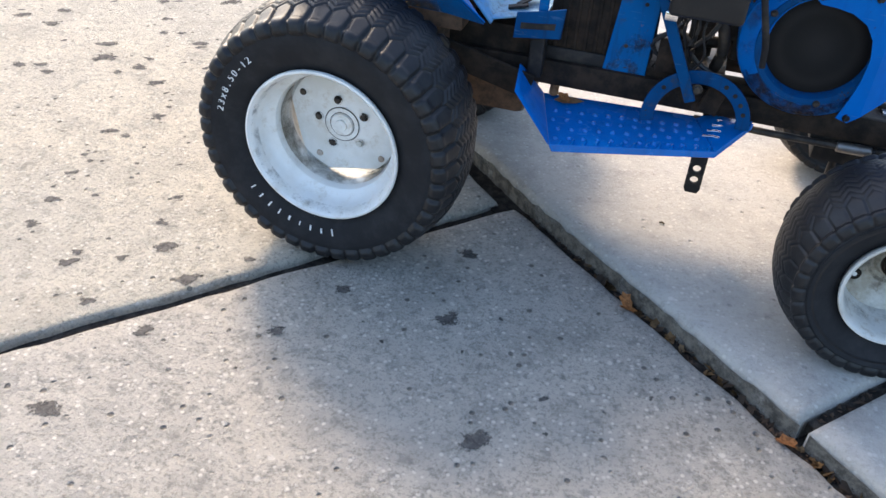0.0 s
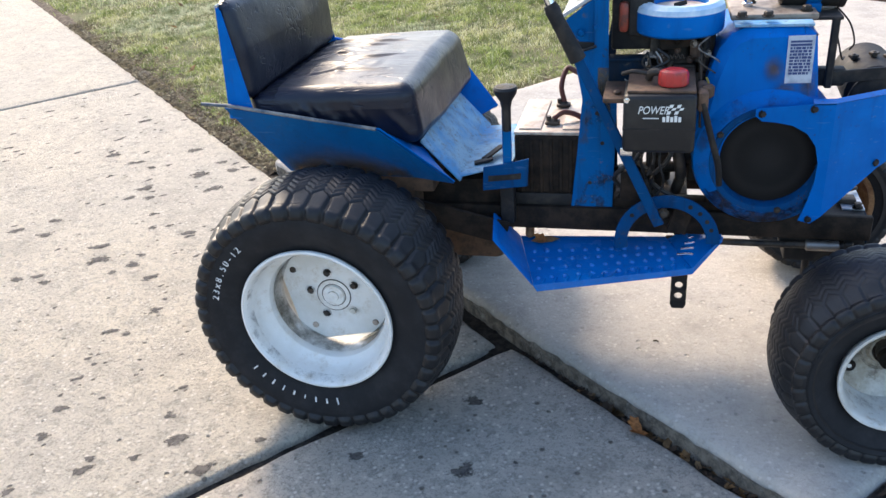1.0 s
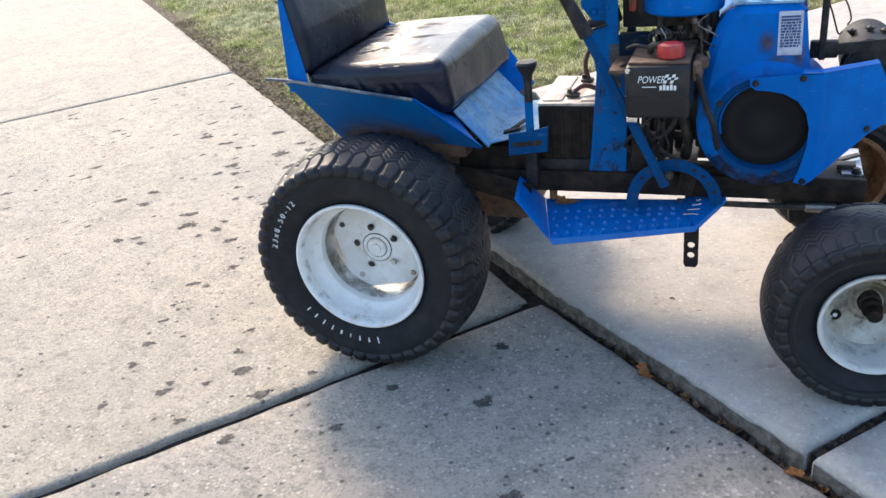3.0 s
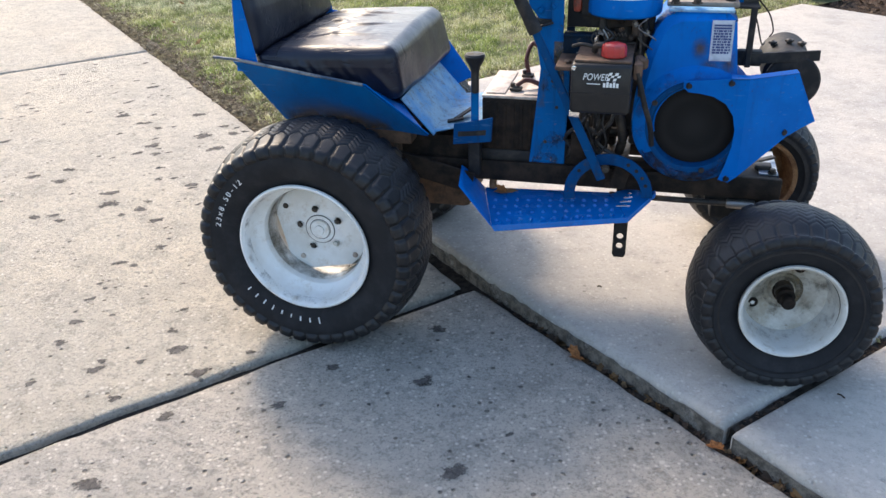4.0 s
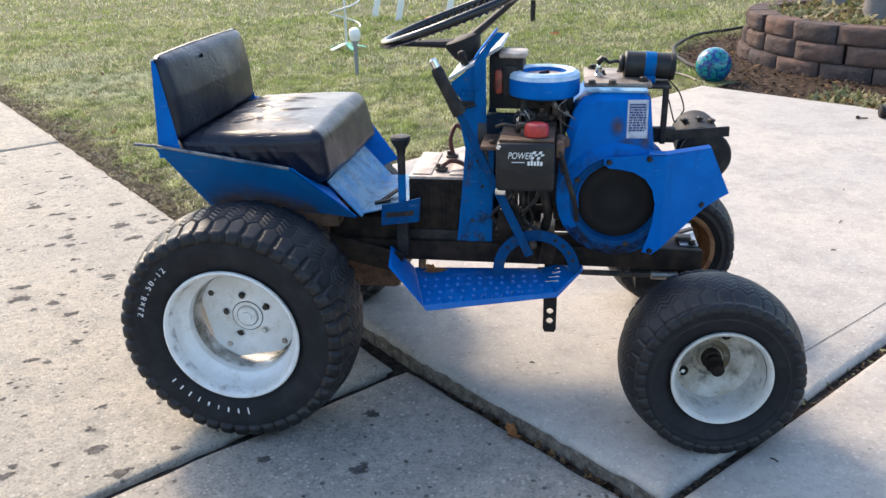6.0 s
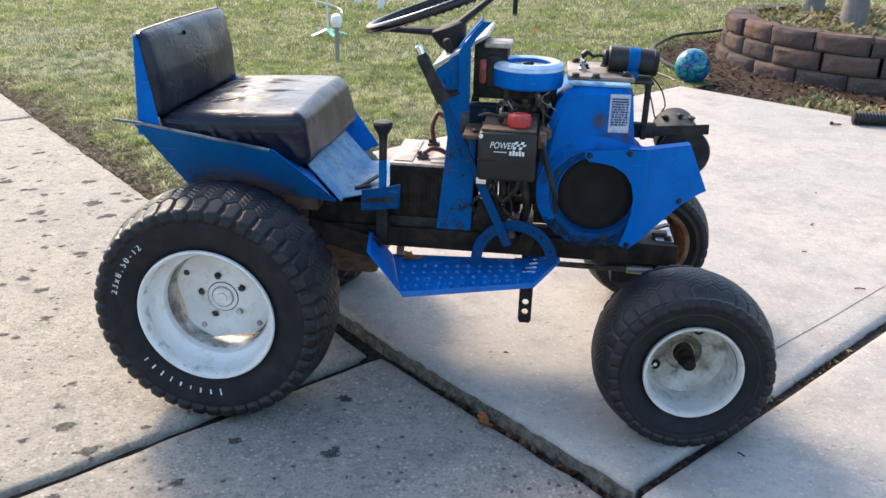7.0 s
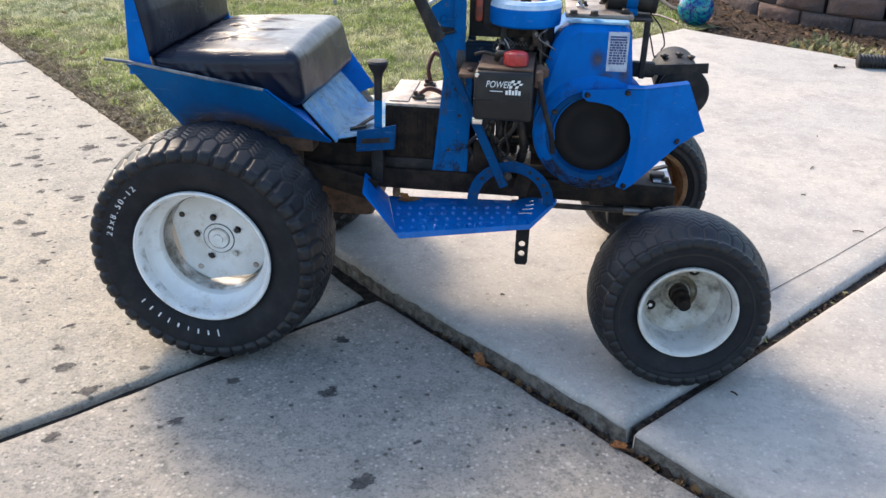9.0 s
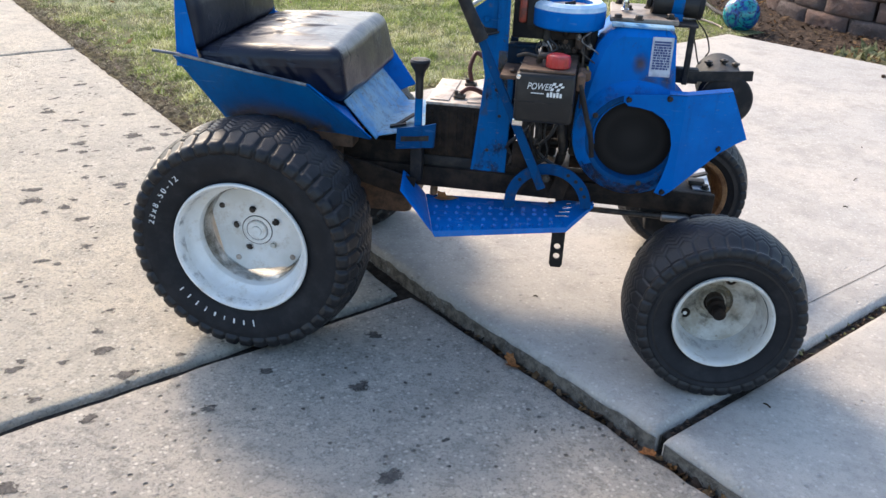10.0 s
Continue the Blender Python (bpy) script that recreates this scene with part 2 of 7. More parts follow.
M["dash"] = m.color(m.mix(m.ramp(m.noise(40, 8, 0.8), 0.56, 0.68), c, (0.05, 0.06, 0.08))).bump(m.noise(90), 0.1).m
m = Mat("dusty battery lid", 0.5)
M["battery"] = m.color(m.mix(m.ramp(m.noise(20, 7, 0.7), 0.38, 0.66), (0.50, 0.42, 0.35), (0.26, 0.19, 0.14))).bump(m.noise(90), 0.12).m
M["red_wire"] = Mat("dark red cable", 0.5).color((0.095, 0.026, 0.018)).m
M["yellow"] = Mat("yellow cable", 0.5).color((0.45, 0.33, 0.04)).m

m = Mat("soil", 0.95, spec=0.2)
c = m.mix(m.ramp(m.noise(14, 8, 0.7), 0.35, 0.7), (0.030, 0.019, 0.012), (0.085, 0.054, 0.034))
M["soil"] = m.color(c).bump(m.noise(45, 8, 0.7), 0.9, 0.02).m
m = Mat("lawn soil", 0.95, spec=0.2)
c = m.mix(m.ramp(m.noise(5, 8, 0.7), 0.35, 0.65), (0.085, 0.105, 0.040), (0.17, 0.155, 0.085))
M["turf"] = m.color(m.mix(m.ramp(m.noise(70, 5), 0.5, 0.7, 0, 0.6), c, (0.05, 0.045, 0.02))).bump(m.noise(60, 8, 0.7), 0.9, 0.02).m


def leafy(name, a, b, d, patch, straw=None, pale_patches=()):
    """Leaves or blades; the last argument lists round patches (x, y, radius) of paler colour."""
    m = Mat(name, 0.6, spec=0.25)
    c = m.mix(m.island(), a, b)
    for x, y, r in pale_patches:
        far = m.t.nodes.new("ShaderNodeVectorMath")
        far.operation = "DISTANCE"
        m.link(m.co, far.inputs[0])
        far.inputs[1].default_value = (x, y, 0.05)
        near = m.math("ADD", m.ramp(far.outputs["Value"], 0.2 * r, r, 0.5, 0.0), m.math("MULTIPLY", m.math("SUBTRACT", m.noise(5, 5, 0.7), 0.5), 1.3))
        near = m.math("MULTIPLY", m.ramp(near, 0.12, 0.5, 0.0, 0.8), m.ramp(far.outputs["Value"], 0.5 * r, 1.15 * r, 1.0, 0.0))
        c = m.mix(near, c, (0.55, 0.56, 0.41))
    c = m.mix(m.ramp(m.noise(patch, 4), 0.42, 0.60, 0, 0.8), c, d)
    c = m.mix(m.ramp(m.noise(patch * 5.5, 4), 0.44, 0.60, 0, 0.82), c, tuple(v * 0.40 for v in a))
    if straw:
        c = m.mix(m.ramp(m.math("ADD", m.island(), m.math("MULTIPLY", m.ramp(m.noise(1.9, 5, 0.6), 0.46, 0.64), 0.26)), 0.88, 0.92), c, straw)
    m.color(c)
    tr = m.t.nodes.new("ShaderNodeBsdfTranslucent")
    m.link(c, tr.inputs["Color"])
    mx = m.t.nodes.new("ShaderNodeMixShader")
    mx.inputs[0].default_value = 0.35
    m.link(m.b.outputs[0], mx.inputs[1])
    m.link(tr.outputs[0], mx.inputs[2])
    m.link(mx.outputs[0], m.t.nodes["Material Output"].inputs["Surface"])
    return m.m


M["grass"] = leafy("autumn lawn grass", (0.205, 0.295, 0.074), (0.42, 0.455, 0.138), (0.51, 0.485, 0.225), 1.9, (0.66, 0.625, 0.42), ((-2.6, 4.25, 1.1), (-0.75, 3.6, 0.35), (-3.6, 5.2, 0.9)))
M["thatch"] = leafy("dry thatch", (0.16, 0.13, 0.09), (0.42, 0.37, 0.26), (0.25, 0.215, 0.13), 4)
M["weed"] = leafy("low green weeds", (0.14, 0.155, 0.055), (0.35, 0.33, 0.17), (0.28, 0.22, 0.12), 5)
M["leaf"] = leafy("dead brown leaves", (0.20, 0.10, 0.035), (0.36, 0.22, 0.10), (0.16, 0.11, 0.06), 9)
M["orange_leaf"] = leafy("orange maple leaf", (0.42, 0.16, 0.05), (0.5, 0.22, 0.07), (0.34, 0.14, 0.05), 30)
m = Mat("bark mulch", 0.9, spec=0.2)
M["mulch"] = m.color(m.mix(m.island(), (0.022, 0.015, 0.010), (0.10, 0.066, 0.045))).m
m = Mat("split-face retaining block", 0.92, spec=0.2)
c = m.mix(m.random(), (0.082, 0.064, 0.060), (0.175, 0.105, 0.082))
c = m.mix(m.ramp(m.noise(9, 6), 0.38, 0.7, 0, 0.8), c, (0.10, 0.085, 0.08))
c = m.mix(m.ramp(m.noise(55, 7, 0.75), 0.5, 0.72, 0, 0.6), c, (0.26, 0.19, 0.16))
M["block"] = m.color(c).bump(m.noise(40, 9, 0.78), 1.0, 0.02).m
m = Mat("marbled bowling ball", 0.16, 0.0, 0.0, 0.45)
w1 = m.noise(9, 6, 0.6, dist=2.2)
c = m.mix(m.ramp(w1, 0.42, 0.56), (0.008, 0.045, 0.20), (0.008, 0.22, 0.23))
M["ball"] = m.color(m.mix(m.ramp(m.noise(14, 5, 0.6, dist=3.0), 0.5, 0.62), c, (0.006, 0.014, 0.07))).m
m = Mat("tree bark", 0.95, spec=0.2)
M["bark"] = m.color(m.mix(m.noise(30, 8, 0.7), (0.13, 0.12, 0.115), (0.30, 0.27, 0.24))).bump(m.noise(26, 8, 0.75), 0.9, 0.02).m
M["grey_plastic"] = Mat("grey stake plastic", 0.5).color((0.22, 0.22, 0.21)).m
m = Mat("frosted white plastic", 0.35, coat=0.2)
M["frost"] = m.color((0.80, 0.79, 0.74)).m
M["trim"] = Mat("dull pale trim", 0.5).color((0.42, 0.44, 0.38)).m
M["wire"] = Mat("pale galvanised wire", 0.4, 0.4).color((0.62, 0.64, 0.64)).m
M["green"] = Mat("mint green plastic", 0.4).color((0.12, 0.50, 0.30)).m
m = Mat("damp leaf stain", 0.9, spec=0.2)
m.color(m.mix(m.ramp(m.noise(90, 7, 0.75), 0.36, 0.64), (0.045, 0.042, 0.040), (0.115, 0.105, 0.095)))
clear = m.t.nodes.new("ShaderNodeBsdfTransparent")
mx = m.t.nodes.new("ShaderNodeMixShader")
fade = m.t.nodes.new("ShaderNodeAttribute")
fade.attribute_name = "fade"
edge = m.math("ADD", fade.outputs["Fac"], m.math("MULTIPLY", m.math("SUBTRACT", m.noise(70, 6, 0.75), 0.5), 2.4))
m.link(m.ramp(edge, 0.22, 0.58, 0.0, 0.9), mx.inputs[0])
m.link(clear.outputs[0], mx.inputs[1])
m.link(m.b.outputs[0], mx.inputs[2])
m.link(mx.outputs[0], m.t.nodes["Material Output"].inputs["Surface"])
M["stain"] = m.m


def dirt_layer(name, dark, pale, grain, patch, lo, hi, least, most, faded=False):
    """A thin broken layer of dirt that lets the surface below show through."""
    m = Mat(name, 0.9, spec=0.15)
    m.color(m.mix(m.ramp(m.noise(grain, 7, 0.75), 0.36, 0.64), dark, pale))
    mx = m.t.nodes.new("ShaderNodeMixShader")
    cover = m.ramp(m.noise(patch, 8, 0.75), lo, hi, least, most)
    if faded:
        edge = m.t.nodes.new("ShaderNodeAttribute")
        edge.attribute_name = "fade"
        cover = m.math("MULTIPLY", cover, edge.outputs["Fac"])
    m.link(cover, mx.inputs[0])
    m.link(m.t.nodes.new("ShaderNodeBsdfTransparent").outputs[0], mx.inputs[1])
    m.link(m.b.outputs[0], mx.inputs[2])
    m.link(mx.outputs[0], m.t.nodes["Material Output"].inputs["Surface"])
    return m.m


M["grime"] = dirt_layer("baked-on brown grime", (0.030, 0.026, 0.022), (0.10, 0.075, 0.05), 60, 26, 0.48, 0.70, 0.0, 0.5)
M["oil"] = dirt_layer("black oily dirt", (0.012, 0.010, 0.009), (0.045, 0.034, 0.026), 50, 14, 0.36, 0.62, 0.12, 0.85)
M["film"] = dirt_layer("thin brown dust film", (0.11, 0.085, 0.05), (0.20, 0.155, 0.095), 40, 9, 0.34, 0.64, 0.0, 0.75)
M["mud"] = dirt_layer("dried brown mud spatter", (0.045, 0.033, 0.020), (0.15, 0.105, 0.055), 45, 13, 0.26, 0.56, 0.25, 1.0, True)
# brown dirt set darker so that it also holds the slab faces' shade
M["edge_dirt_shade"] = dirt_layer("dark dirt and shade on slab faces", (0.06, 0.052, 0.044), (0.19, 0.165, 0.135), 40, 17, 0.30, 0.56, 0.35, 0.94)
m = Mat("brown edge dirt", 0.95, spec=0.2)
M["dirt"] = m.color(m.mix(m.ramp(m.noise(22, 8, 0.7), 0.35, 0.68), (0.055, 0.043, 0.032), (0.17, 0.135, 0.098))).bump(m.noise(60, 8, 0.75), 0.9, 0.015).m
m = Mat("dark joint filler", 0.9, spec=0.2)
M["joint"] = m.color(m.mix(m.ramp(m.noise(40, 7, 0.75), 0.38, 0.66), (0.016, 0.013, 0.011), (0.06, 0.05, 0.04))).bump(m.noise(120, 6), 0.7, 0.006).m


# ---- mesh helpers ----
def finish(bm, smooth=True, angle=35):
    bmesh.ops.recalc_face_normals(bm, faces=bm.faces[:])
    if smooth:
        for f in bm.faces:
            f.smooth = True
        for e in bm.edges:
            if len(e.link_faces) != 2 or e.calc_face_angle(0) > radians(angle):
                e.smooth = False


def part(name, bm, material, parent=None, label="", smooth=True, angle=35):
    """Links a bmesh as one mesh object, under a thing or a part."""
    finish(bm, smooth, angle)
    me = bpy.data.meshes.new(name)
    bm.to_mesh(me)
    bm.free()
    me.materials.append(M[material])
    ob = new(name, me)
    if parent:
        ob.parent = parent
    return tagged(ob, label) if label else ob


def thing(name, label, category, at=(0, 0, 0), group=""):
    ob = new(name)
    ob.empty_display_size = 0.05
    return tagged(ob, label, category, group)


def joined(*bms):
    out = bmesh.new()
    for b in bms:
        me = bpy.data.meshes.new("tmp")
        b.to_mesh(me)
        b.free()
        out.from_mesh(me)
        bpy.data.meshes.remove(me)
    return out


def box(x0, x1, y0, y1, z0, z1, bevel=0.004, seg=2):
    bm = bmesh.new()
    bmesh.ops.create_cube(bm, size=1)
    bm.transform(Matrix.Translation(((x0 + x1) / 2, (y0 + y1) / 2, (z0 + z1) / 2)) @ Matrix.Diagonal((abs(x1 - x0), abs(y1 - y0), abs(z1 - z0), 1)))
    if bevel:
        bmesh.ops.bevel(bm, geom=bm.edges[:], offset=bevel, segments=seg, affect="EDGES", profile=0.5)
    return bm


def plate(pts, offset, bevel=0.0012):
    """A sheet with the outline pts (in space) and its thickness along the vector offset."""
    bm = bmesh.new()
    off = Vector(offset)
    a = [bm.verts.new(Vector(p)) for p in pts]
    b = [bm.verts.new(Vector(p) + off) for p in pts]
    bm.faces.new(a)
    bm.faces.new(b[::-1])
    n = len(pts)
    for i in range(n):
        bm.faces.new((a[i], b[i], b[(i + 1) % n], a[(i + 1) % n]))
    bmesh.ops.recalc_face_normals(bm, faces=bm.faces[:])
    if bevel:
        rim = [e for e in bm.edges if len(e.link_faces) == 2 and e.calc_face_angle(0) > radians(30)]
        bmesh.ops.bevel(bm, geom=rim, offset=bevel, segments=1, affect="EDGES")
    return bm


def lathe(profile, seg=64, close=False):
    """Turns (radius, y) pairs round the y axis."""
    bm = bmesh.new()
    rings = []
    for r, y in profile:
        rings.append([bm.verts.new((r * math.cos(2 * math.pi * k / seg), y, r * math.sin(2 * math.pi * k / seg))) for k in range(seg)] if r > 1e-6 else [bm.verts.new((0, y, 0))])
    pairs = list(zip(rings, rings[1:])) + ([(rings[-1], rings[0])] if close else [])
    for p, q in pairs:
        for k in range(seg):
            k2 = (k + 1) % seg
            if len(p) == 1 and len(q) == 1:
                continue
            if len(p) == 1:
                bm.faces.new((p[0], q[k2], q[k]))
            elif len(q) == 1:
                bm.faces.new((p[k], p[k2], q[0]))
            else:
                bm.faces.new((p[k], p[k2], q[k2], q[k]))
    return bm


def smooth_path(pts, n=8):
    """A rounded run through the points."""
    p = [Vector(v) for v in pts]
    p = [2 * p[0] - p[1]] + p + [2 * p[-1] - p[-2]]
    out = []
    for i in range(1, len(p) - 2):
        for k in range(n):
            t = k / n
            out.append(0.5 * ((2 * p[i]) + (p[i + 1] - p[i - 1]) * t + (2 * p[i - 1] - 5 * p[i] + 4 * p[i + 1] - p[i + 2]) * t * t + (3 * p[i] - p[i - 1] - 3 * p[i + 1] + p[i + 2]) * t ** 3))
    return out + [p[-2]]


def tube(pts, r, seg=10, flat=1.0, closed=False, radii=None, up=(0, 0, 1)):
    """A rod along pts. flat < 1 presses it in the direction up."""
    bm = bmesh.new()
    p = [Vector(v) for v in pts]
    rings = []
    n = len(p)
    for i in range(n):
        d = (p[(i + 1) % n] - p[i - 1]) if closed else (p[min(i + 1, n - 1)] - p[max(i - 1, 0)])
        d.normalize()
        u = Vector(up)
        if abs(d.dot(u)) > 0.95:
            u = Vector((1, 0, 0)) if abs(d.x) < 0.9 else Vector((0, 1, 0))
        s = d.cross(u).normalized()
        u = s.cross(d).normalized()
        rr = radii[i] if radii else r
        rings.append([bm.verts.new(p[i] + (s * math.cos(2 * math.pi * k / seg) + u * flat * math.sin(2 * math.pi * k / seg)) * rr) for k in range(seg)])
    for i in range(n if closed else n - 1):
        a, b = rings[i], rings[(i + 1) % n]
        for k in range(seg):
            bm.faces.new((a[k], a[(k + 1) % seg], b[(k + 1) % seg], b[k]))
    if not closed:
        bm.faces.new(rings[0][::-1])
        bm.faces.new(rings[-1])
    return bm


def drum(a, b, r, seg=32, bevel=0.003):
    """A closed cylinder from a to b with eased rims."""
    a, b = Vector(a), Vector(b)
    h = (b - a).length
    bm = lathe([(0, 0), (r - bevel, 0), (r, bevel), (r, h - bevel), (r - bevel, h), (0, h)], seg)
    bm.transform(Matrix.Translation(a) @ Vector((0, 1, 0)).rotation_difference(b - a).to_matrix().to_4x4())
    return bm


def bar(a, b, w, t, side):
    """A flat bar from a to b, w wide along side, t thick."""
    a, b = Vector(a), Vector(b)
    d = (b - a).normalized()
    s = (Vector(side) - d * d.dot(Vector(side))).normalized()
    n = d.cross(s).normalized() * t
    return plate([a - s * w / 2, a + s * w / 2, b + s * w / 2, b - s * w / 2], n, min(t, w) * 0.2)


def hexbolt(at, axis, r, h):
    bm = lathe([(0, 0), (r * 1.35, 0), (r * 1.35, h * 0.2)], 16)
    hx = lathe([(r, h * 0.2), (r, h * 0.85), (r * 0.8, h), (0, h)], 6)
    bm = joined(bm, hx)
    bm.transform(Matrix.Translation(at) @ Vector((0, 1, 0)).rotation_difference(Vector(axis)).to_matrix().to_4x4())
    return bm


def text_mesh(body, size, depth=0.0006, shear=0.0):
    """The built-in font as a bmesh, in the xz plane, facing -y, centred."""
    cu = bpy.data.curves.new("tmp", "FONT")
    cu.body, cu.size, cu.extrude, cu.shear = body, size, depth, shear
    cu.align_x, cu.align_y = "CENTER", "CENTER"
    ob = bpy.data.objects.new("tmp", cu)
    scene.collection.objects.link(ob)
    bpy.context.view_layer.update()
    me = bpy.data.meshes.new_from_object(ob.evaluated_get(bpy.context.evaluated_depsgraph_get()))
    bm = bmesh.new()
    bm.from_mesh(me)
    bpy.data.objects.remove(ob)
    bpy.data.curves.remove(cu)
    bpy.data.meshes.remove(me)
    bm.transform(pose(0, 0, 0, 90))
    return bm


# ---- ground plan: a runs along the drive's edge, b across it towards the lawn ----
O = Vector((0.35, 0.37, 0.0))
TH = radians(46.5)
AX, BX = Vector((math.sin(TH), -math.cos(TH), 0)), Vector((math.cos(TH), math.sin(TH), 0))


def rise(b):
    return 0.02 * max(0.0, b - 0.3)


def ab(a, b, z=0.0):
    return O + AX * a + BX * b + Vector((0, 0, z))


def to_ab(x, y):
    v = Vector((x, y, 0)) - O
    return v.dot(AX), v.dot(BX)


PATIO_A0, PATIO_A1, PATIO_B = -1.57, 0.84, 3.62
PLANTER, PLANTER_R = Vector((3.28, 5.33, 0)), 1.20


def far_b(a):
    """The patio's far edge, which draws in towards its corner."""
    return PATIO_B - 0.13 * max(0.0, -0.55 - a)

# the one sheet of ground
bm = bmesh.new()
bmesh.ops.create_grid(bm, x_segments=8, y_segments=8, size=400)
bm.transform(Matrix.Translation((0, 0, -0.07)))
tagged(part("ground", bm, "turf"), "bare earth under the paving and lawn", "ground", kind="structure")


def slab(a0, a1, b0, b1, lift, material, r=0.012, slope=True, ragged=1.0, skew=0.0, turn=(0.0, 0.0)):
    """One concrete slab with a tooled, rounded top edge; turn slants its two ends."""
    bm = bmesh.new()
    na, nb = max(2, int((a1 - a0) / 0.045)), max(2, int((b1 - b0) / 0.045))
    us = [a0, a0 + r * 0.3, a0 + r] + [a0 + r + (a1 - a0 - 2 * r) * k / na for k in range(1, na)] + [a1 - r, a1 - r * 0.3, a1]
    vs = [b0, b0 + r * 0.3, b0 + r] + [b0 + r + (b1 - b0 - 2 * r) * k / nb for k in range(1, nb)] + [b1 - r, b1 - r * 0.3, b1]

    def drop(u, lo, hi):
        d = min(u - lo, hi - u)
        return 0 if d >= r else r - math.sqrt(max(0, r * r - (r - d) ** 2))
    def rag(u, v):
        """Chipped edges: pulls the rim in by a few millimetres here and there."""
        du = (u - a0 < r * 0.5) - (a1 - u < r * 0.5)
        dv = (v - b0 < r * 0.5) - (b1 - v < r * 0.5)
        q = 0.0048 * ragged * (noise.noise((u * 9, v * 9, 1)) + 0.7 * noise.noise((u * 31, v * 31, 2)))
        f = (u - a0) / (a1 - a0)
        if slope:
            v *= 1 - (1 - far_b(u) / PATIO_B) * (v / b1) ** 2
        return u + du * (q + 0.001) + v * (turn[0] * (1 - f) + turn[1] * f), v + dv * (q + 0.001) + skew * max(0.0, u)
    grid = [[bm.verts.new(ab(*rag(u, v), (rise(v) if slope else 0) + lift - max(drop(u, a0, a1), drop(v, b0, b1)))) for v in vs] for u in us]
    for i in range(len(us) - 1):
        for j in range(len(vs) - 1):
            bm.faces.new((grid[i][j], grid[i + 1][j], grid[i + 1][j + 1], grid[i][j + 1]))
    ring = [grid[i][0] for i in range(len(us))] + grid[-1][1:] + [grid[i][-1] for i in range(len(us) - 2, -1, -1)] + grid[0][-2:0:-1]
    low = [bm.verts.new((v.co.x, v.co.y, -0.165)) for v in ring]
    for k in range(len(ring)):
        k2 = (k + 1) % len(ring)
        bm.faces.new((ring[k], low[k], low[k2], ring[k2]))
    return bm


drive = tagged(new("driveway"), "weathered concrete driveway with dark leaf stains", "driveway", kind="structure")
for a0, a1, b1, k, tn in ((-9.0, -3.424, -0.020, 0, (0, 0)), (-3.40, -0.043, -0.026, 0, (0, -0.026)), (-0.010, 4.5, -0.004, 0.055, (-0.026, 0))):
    part("slab", slab(a0, a1, -5.0, b1, -0.006, "drive", slope=False, ragged=1.9, skew=k, turn=tn), "drive_grey" if k else "drive", drive, angle=80)
patio = tagged(new("patio"), "pale smooth concrete patio slabs with tooled edges", "patio", kind="structure")
part("slab", slab(PATIO_A0, PATIO_A1 - 0.009, 0.018, PATIO_B, 0.044, "patio", r=0.018, ragged=0.25, skew=0.055, turn=(0, -0.024)), "patio", patio, angle=80)
part("slab", slab(PATIO_A1 + 0.010, 6.0, 0.018, PATIO_B, 0.038, "patio", r=0.018, ragged=0.25, skew=0.055, turn=(-0.018, 0)), "patio", patio, angle=80)

# dirt in the joints
jb = joined(plate([ab(-9, -0.05, -0.020), ab(0, -0.05, -0.020), ab(6, 0.25, -0.020), ab(6, 0.45, -0.020), ab(0, 0.05, -0.020), ab(-9, 0.05, -0.020)], (0, 0, -0.02), 0),
            plate([ab(0.07, -5, -0.026), ab(0.16, -5, -0.026), ab(0.02, 0, -0.026), ab(-0.07, 0, -0.026)], (0, 0, -0.02), 0),
            plate([ab(-3.45, -5, -0.030), ab(-3.37, -5, -0.030), ab(-3.37, 0, -0.030), ab(-3.45, 0, -0.030)], (0, 0, -0.02), 0))
n = 14
for k in range(n):
    b0, b1 = 0.085 + (PATIO_B - 0.085) * k / n, 0.085 + (PATIO_B - 0.085) * (k + 1) / n
    jb = joined(jb, plate([ab(0.80 - 0.02 * b0, b0, rise(b0) + 0.020), ab(0.88 - 0.02 * b0, b0, rise(b0) + 0.020), ab(0.88 - 0.02 * b1, b1, rise(b1) + 0.020), ab(0.80 - 0.02 * b1, b1, rise(b1) + 0.020)], (0, 0, -0.02), 0))
tagged(part("joint_filler", jb, "joint"), "dark dirt packed in the slab joints", "joint", kind="structure")

# dirt on the standing faces of the patio slabs, with their shade painted in
def face_dirt_shade(run, depth_top):
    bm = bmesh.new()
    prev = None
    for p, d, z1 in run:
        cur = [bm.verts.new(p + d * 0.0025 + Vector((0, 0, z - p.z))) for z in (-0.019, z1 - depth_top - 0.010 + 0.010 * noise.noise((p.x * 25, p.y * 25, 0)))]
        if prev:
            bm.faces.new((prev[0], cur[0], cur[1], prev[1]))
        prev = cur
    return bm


f1 = face_dirt_shade([(ab(a, 0.018 + 0.055 * max(0, a)), -BX, 0.044) for a in np.linspace(PATIO_A0 + 0.02, PATIO_A1 - 0.006, 90)], 0.008)
f2 = face_dirt_shade([(ab(a, 0.018 + 0.055 * max(0, a)), -BX, 0.038) for a in np.linspace(PATIO_A1 + 0.016, 5.5, 120)], 0.010)
f3 = face_dirt_shade([(ab(PATIO_A1 - 0.009 - 0.024 * b, b), AX, 0.044 + rise(b)) for b in np.linspace(0.075, PATIO_B - 0.05, 90)], 0.010)
tagged(part("edge_dirt_shade", joined(f1, f2, f3), "edge_dirt_shade"), "dark caked dirt with painted shade on the patio slab edges", "dirt", kind="structure")

